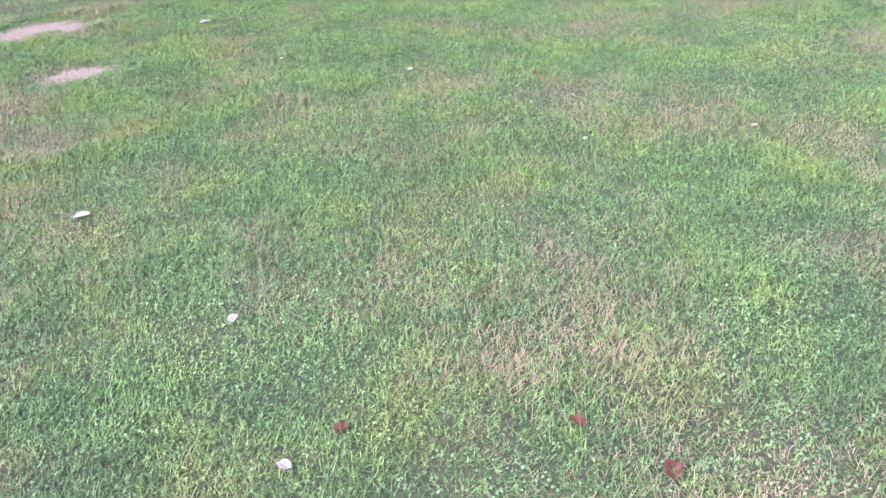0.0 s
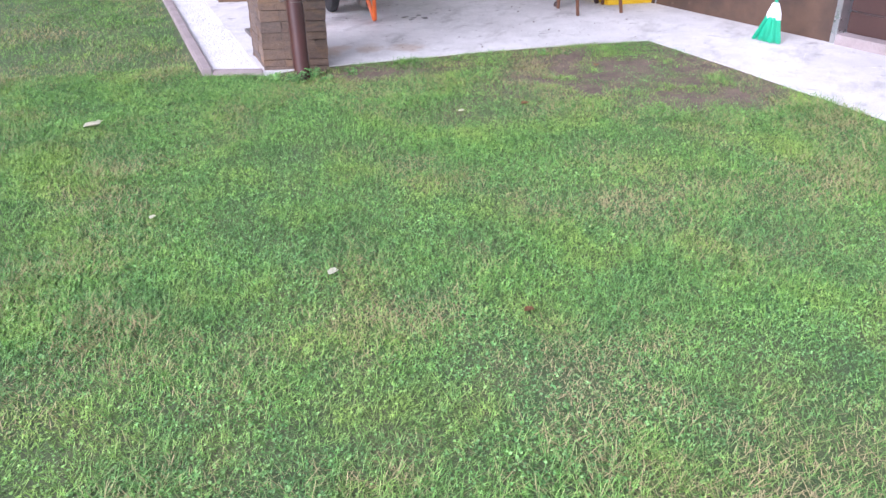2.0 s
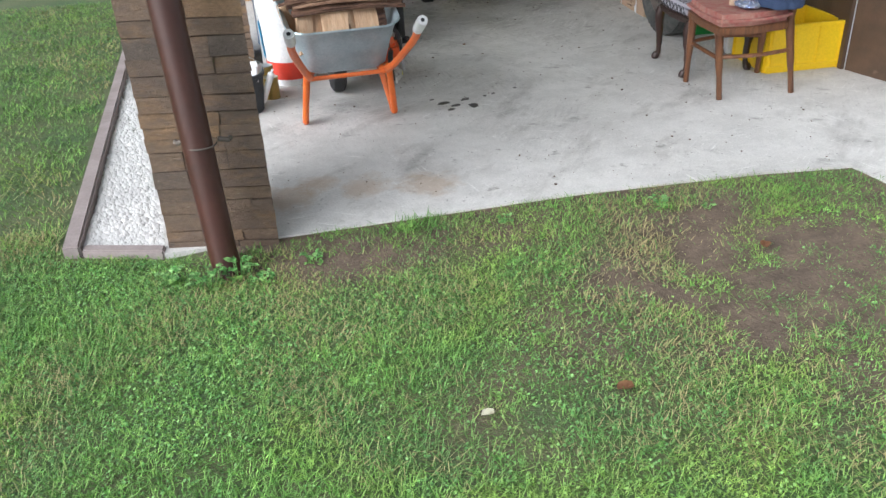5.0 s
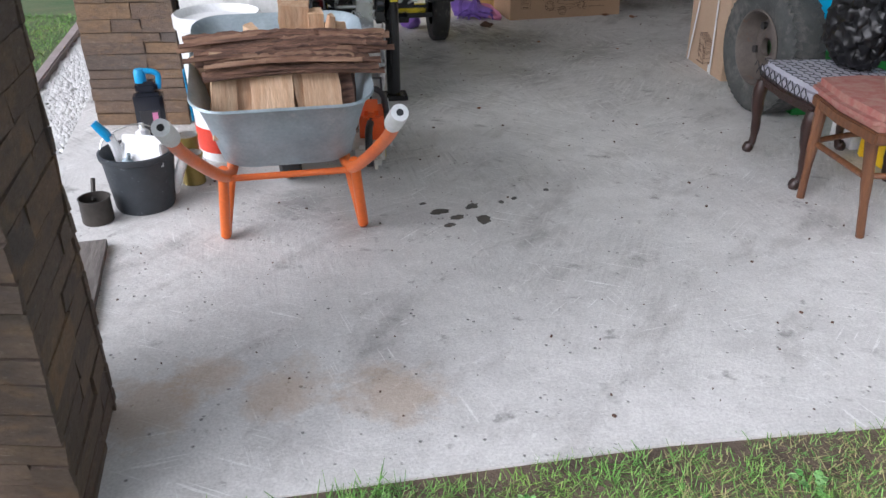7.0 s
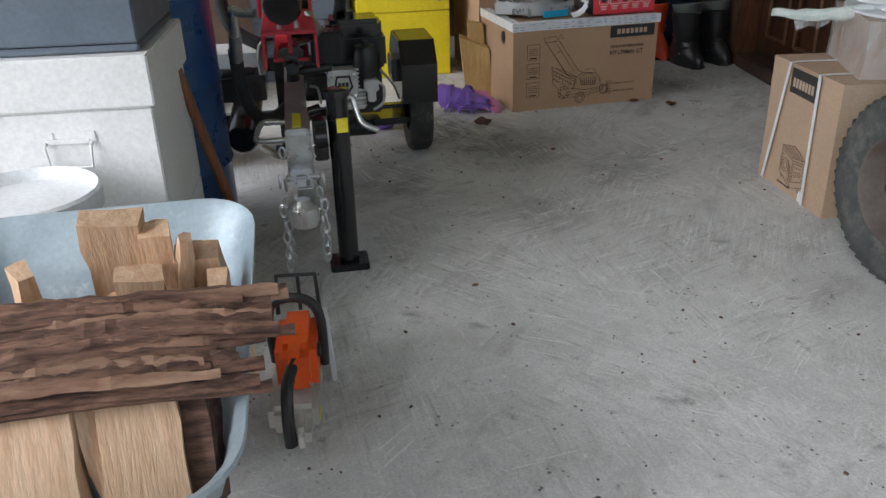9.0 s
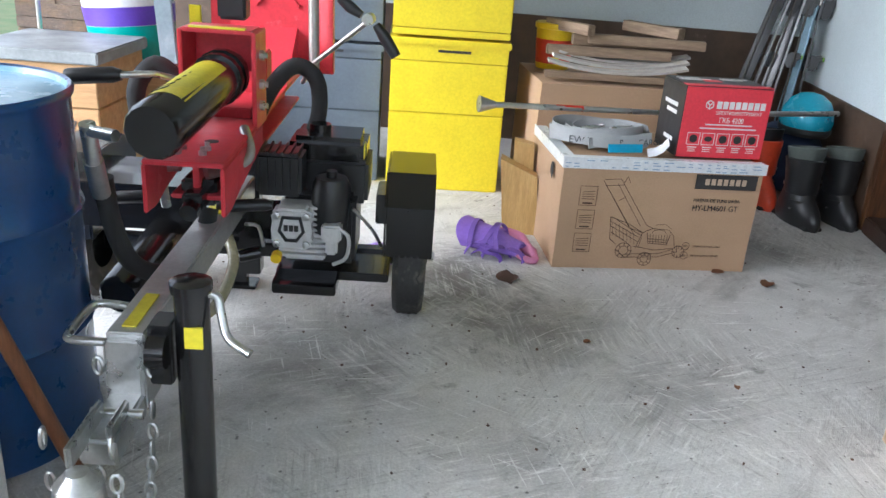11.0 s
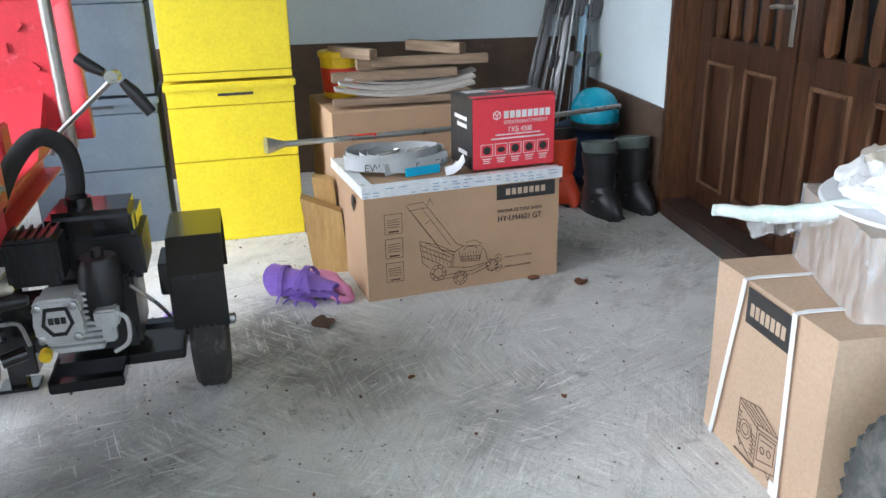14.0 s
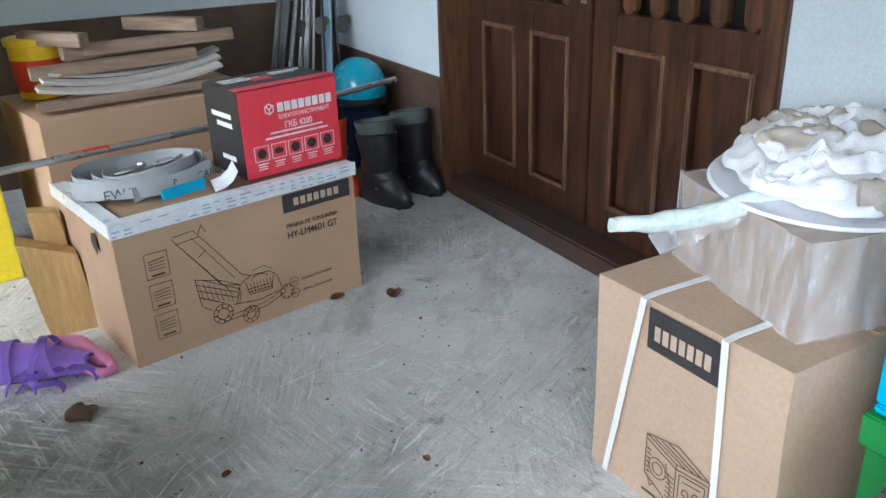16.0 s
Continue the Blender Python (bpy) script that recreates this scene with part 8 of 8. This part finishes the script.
for s in (-1, 1):
    bm = B()
    lathe(bm, [(0.105, -0.045), (0.15, -0.055), (0.19, -0.05), (0.203, -0.035), (0.205, 0.0), (0.203, 0.035), (0.19, 0.05), (0.15, 0.055), (0.105, 0.045)], 48, pose(s * 0.545, 0.03, 0.205, 0, 90, 0), caps=False)
    tyre = part("wheel", bm, DUSTYRUBBER, SP, "black trailer tyre with zigzag tread")
    for j in range(4):
        bm = B()
        n = 72
        for k in range(n):
            a0, a1 = 6.283 * k / n, 6.283 * (k + 1) / n
            x0, x1 = (0.005 if k % 2 else -0.005), (-0.005 if k % 2 else 0.005)
            xc = s * 0.545 - 0.03 + 0.02 * j
            q = [(xc + x0 - 0.003, a0), (xc + x0 + 0.003, a0), (xc + x1 + 0.003, a1), (xc + x1 - 0.003, a1)]
            bm.faces.new([bm.verts.new((x, 0.03 + 0.2063 * math.cos(a), 0.205 + 0.2063 * math.sin(a))) for x, a in q])
        part("tread_groove", bm, PRINTBLACK, tyre, smooth=0)
    bm = B()
    lathe(bm, [(0.108, -0.046), (0.1, -0.03), (0.04, -0.02), (0.03, -0.06), (0.001, -0.06)], 28, pose(s * 0.545, 0.03, 0.205, 0, -90 * s, 0), caps=False)
    part("rim", bm, BLACKPAINT if s > 0 else ZINC, tyre)
    bm = B()
    lathe(bm, [(0.018, 0.0), (0.018, 0.02), (0.01, 0.024)], 12, pose(s * 0.605, 0.03, 0.205, 0, 90 * s, 0))
    part("axle_nut", bm, ZINC, tyre)
    bm = B()
    outer = [(-0.19, 0.27), (-0.20, 0.44), (-0.12, 0.53), (0.14, 0.53), (0.24, 0.44), (0.25, 0.30)]
    ribbon(bm, [(s * 0.54, 0.03 + y, z) for y, z in outer], 0.15, 0.006, (1, 0, 0))
    part("fender", bm, BLACKPAINT, SP, "black sheet-metal fender", smooth=0)
    bm = B()
    prism(bm, [(y + 0.03, z) for y, z in outer], s * 0.46 - 0.003, s * 0.46 + 0.003, pose(0, 0, 0, 90, 0, 90))
    part("fender_side", bm, BLACKPAINT, SP, smooth=0)
# engine
sp("engine_block", BLACKPL, "black engine shroud and crankcase", 0.012, boxes=(((0.26, -0.08, 0.36), (0.22, 0.24, 0.22)), ((0.30, -0.02, 0.50), (0.2, 0.22, 0.14))))
sp("fuel_tank", BLACKPAINT, "black fuel tank with cap", 0.02, boxes=(((0.27, -0.02, 0.59), (0.24, 0.2, 0.09)),), tubes=(([(0.24, -0.05, 0.63), (0.24, -0.05, 0.665)], 0.034),))
sp("air_filter", BLACKPL, "ribbed black air filter box", 0.01, boxes=(((0.145, -0.22, 0.555), (0.135, 0.12, 0.13)),))
sp("filter_ribs", BLACKPL, boxes=tuple(((0.09 + 0.022 * k, -0.22, 0.622), (0.006, 0.12, 0.012)) for k in range(6)) + tuple(((0.09 + 0.022 * k, -0.281, 0.56), (0.006, 0.01, 0.1)) for k in range(6)))
sp("canister", BLACKPL, "black canister", tubes=(([(0.295, -0.26, 0.385), (0.295, -0.26, 0.40), (0.30, -0.26, 0.53), (0.30, -0.26, 0.555)], [0.05, 0.056, 0.058, 0.046]), ([(0.30, -0.26, 0.55), (0.30, -0.26, 0.575)], 0.016)))
bm = B()
prism(bm, [(0.108, 0.31), (0.125, 0.292), (0.215, 0.292), (0.232, 0.31), (0.222, 0.35), (0.232, 0.398), (0.215, 0.416), (0.125, 0.416), (0.108, 0.398), (0.118, 0.35)], 0.235, 0.298, pose(0, 0, 0, 90, 0, 0))
valve = part("valve_cover", bm, CASTALU, SP, "bright cast aluminium valve cover", bevel=0.008)
for x, z in ((0.127, 0.398), (0.213, 0.398), (0.127, 0.31), (0.213, 0.31)):
    bm = B()
    lathe(bm, [(0.011, 0.0), (0.011, 0.012), (0.006, 0.014)], 8, pose(x, -0.296, z, 90, 0, 0))
    part("cover_bolt", bm, ZINC, valve)
bm = B()
stroke(bm, [(0.145, 0.392), (0.195, 0.392), (0.205, 0.35), (0.185, 0.322), (0.155, 0.322), (0.135, 0.35), (0.145, 0.392)], 0.008, 0.006)
part("cover_rib", bm, BLACKPL, valve, m=pose(0, -0.299, 0))
bm = B()
bars(bm, [(0.148, 0.35, 0.012, 0.018), (0.163, 0.35, 0.012, 0.018), (0.178, 0.35, 0.012, 0.018)], 0.003)
part("cover_mark", bm, BLACKPL, valve, m=pose(0, -0.2995, 0))
head = sp("cylinder_head", CASTALU, "finned aluminium cylinder head", 0.004, boxes=(((0.20, -0.21, 0.32), (0.12, 0.05, 0.17)),))
for k in range(10):
    sp("fin", CASTALU, bevel=0.002, boxes=(((0.195, -0.22, 0.255 + 0.017 * k), (0.14, 0.07, 0.008)),), parent=head)
sp("carburettor", CASTALU, "dull carburettor with hoses", 0.006, boxes=(((0.285, -0.27, 0.345), (0.06, 0.05, 0.05)), ((0.285, -0.27, 0.30), (0.035, 0.035, 0.05))), tubes=(([(0.30, -0.28, 0.36), (0.335, -0.29, 0.34), (0.33, -0.28, 0.27), (0.29, -0.27, 0.24)], 0.006, 4),))
sp("oil_cap", YELLOWPL, "yellow oil filler cap", tubes=(([(0.125, -0.28, 0.265), (0.125, -0.305, 0.262)], 0.016),))
sp("engine_tray", BLACKPAINT, "black engine tray", 0.002, boxes=(((0.225, -0.22, 0.19), (0.19, 0.16, 0.006)), ((0.225, -0.30, 0.20), (0.19, 0.005, 0.03)), ((0.13, -0.22, 0.205), (0.005, 0.16, 0.035)), ((0.32, -0.22, 0.205), (0.005, 0.16, 0.035))))
sp("hydraulic_pump", BLACKPAINT, "black pump and coupling", 0.006, boxes=(((0.085, -0.15, 0.37), (0.10, 0.1, 0.1)),), tubes=(([(0.02, -0.28, 0.40), (0.02, -0.18, 0.38)], 0.03), ([(0.03, -0.3, 0.30), (0.09, -0.28, 0.31)], 0.02)))
sp("engine_badge", YELLOWLABEL, boxes=(((0.385, -0.10, 0.60), (0.004, 0.06, 0.04)),))
for rod in ([(0.06, -0.34, 0.42), (0.09, -0.30, 0.40), (0.10, -0.28, 0.33)], [(0.24, -0.3, 0.43), (0.26, -0.29, 0.46), (0.29, -0.3, 0.43)], [(0.36, -0.2, 0.44), (0.42, -0.16, 0.36), (0.45, -0.1, 0.28)]):
    sp("linkage", ZINC, "small zinc rod", tubes=((rod, 0.0055, 3),))
# the bright cylinder head and what is bolted to it stand a little proud of the block
for ob in SP.children:
    if ob.name.split(".")[0] in ("valve_cover", "cylinder_head", "carburettor", "oil_cap"):
        ob.matrix_basis = Matrix.Translation((0.025, -0.05, 0.06))
# tow end: bracket, coupler, chains, jack, drawbar loop
sp("beam_label", YELLOWLABEL, "yellow warning label", boxes=(((0.0, -1.06, 0.4912), (0.028, 0.15, 0.003)),))
sp("beam_label", YELLOWLABEL, "yellow warning label", boxes=(((0.0, -0.42, 0.4912), (0.05, 0.08, 0.003)),))
sp("end_bracket", ZINC, "bright zinc end bracket", 0.004, boxes=(((0.0, -1.165, 0.40), (0.065, 0.02, 0.16)), ((-0.036, -1.13, 0.40), (0.008, 0.09, 0.15)), ((0.036, -1.13, 0.40), (0.008, 0.09, 0.15))))
coup = sp("coupler", ZINC, "zinc-plated ball coupler", 0.006, boxes=(((0.0, -1.25, 0.335), (0.07, 0.17, 0.055)), ((-0.02, -1.33, 0.375), (0.012, 0.16, 0.05)), ((0.02, -1.28, 0.37), (0.012, 0.10, 0.04))), tubes=(([(0, -1.42, 0.28), (0, -1.42, 0.30), (0, -1.42, 0.335), (0, -1.42, 0.36)], [0.04, 0.045, 0.042, 0.02]), ([(-0.045, -1.24, 0.36), (0.055, -1.24, 0.36)], 0.01)))
jack = sp("jack_post", BLACKPAINT, "black jack post", tubes=(([(0.13, -1.152, 0.03), (0.13, -1.152, 0.585)], 0.034), ([(0.13, -1.152, 0.585), (0.13, -1.152, 0.605), (0.13, -1.152, 0.61)], [0.04, 0.041, 0.03])))
sp("jack_foot", BLACKPAINT, "black foot plate", 0.004, boxes=(((0.13, -1.152, 0.012), (0.13, 0.11, 0.024)),))
sp("jack_bracket", BLACKPAINT, "black pivot bracket", 0.004, boxes=(((0.07, -1.14, 0.45), (0.045, 0.07, 0.13)),), tubes=(([(0.055, -1.19, 0.47), (0.09, -1.19, 0.47)], 0.034),))
sp("jack_crank", ZINC, "bent zinc crank handle", tubes=(([(0.15, -1.15, 0.58), (0.178, -1.15, 0.575), (0.188, -1.16, 0.54), (0.205, -1.18, 0.50), (0.25, -1.20, 0.48)], 0.009, 4),))
sp("jack_label", YELLOWLABEL, boxes=(((0.14, -1.1845, 0.50), (0.035, 0.006, 0.045)),))
sp("drawbar_loop", ZINC, "bent zinc hose loop", tubes=(([(-0.03, -1.02, 0.475), (-0.09, -1.015, 0.478), (-0.115, -1.03, 0.475), (-0.13, -1.10, 0.455), (-0.12, -1.125, 0.45), (-0.04, -1.13, 0.45)], 0.009, 5),))
rnd = random.Random(8)
for k, (x0, y0, x1, y1) in enumerate(((-0.052, -1.17, -0.06, -1.40), (0.05, -1.17, 0.062, -1.42))):
    n = 26
    for q in range(n):
        u = q / (n - 1)
        x, y = x0 + (x1 - x0) * u, y0 + (y1 - y0) * u
        z = 0.42 - 0.36 * math.sin(u * 3.14) ** 0.6 * (1.0 if k == 0 else 0.85)
        bm = B()
        ring = [(0.0095 * math.cos(a), 0, 0.019 * math.sin(a)) for a in (6.283 * i / 10 for i in range(11))]
        sweep(bm, ring, 0.0042, 6, caps=False)
        part("chain_link", bm, ZINC, SP, m=pose(x, y, max(z, 0.02), 0, 0, 90 * (q % 2) + rnd.uniform(-15, 15)))
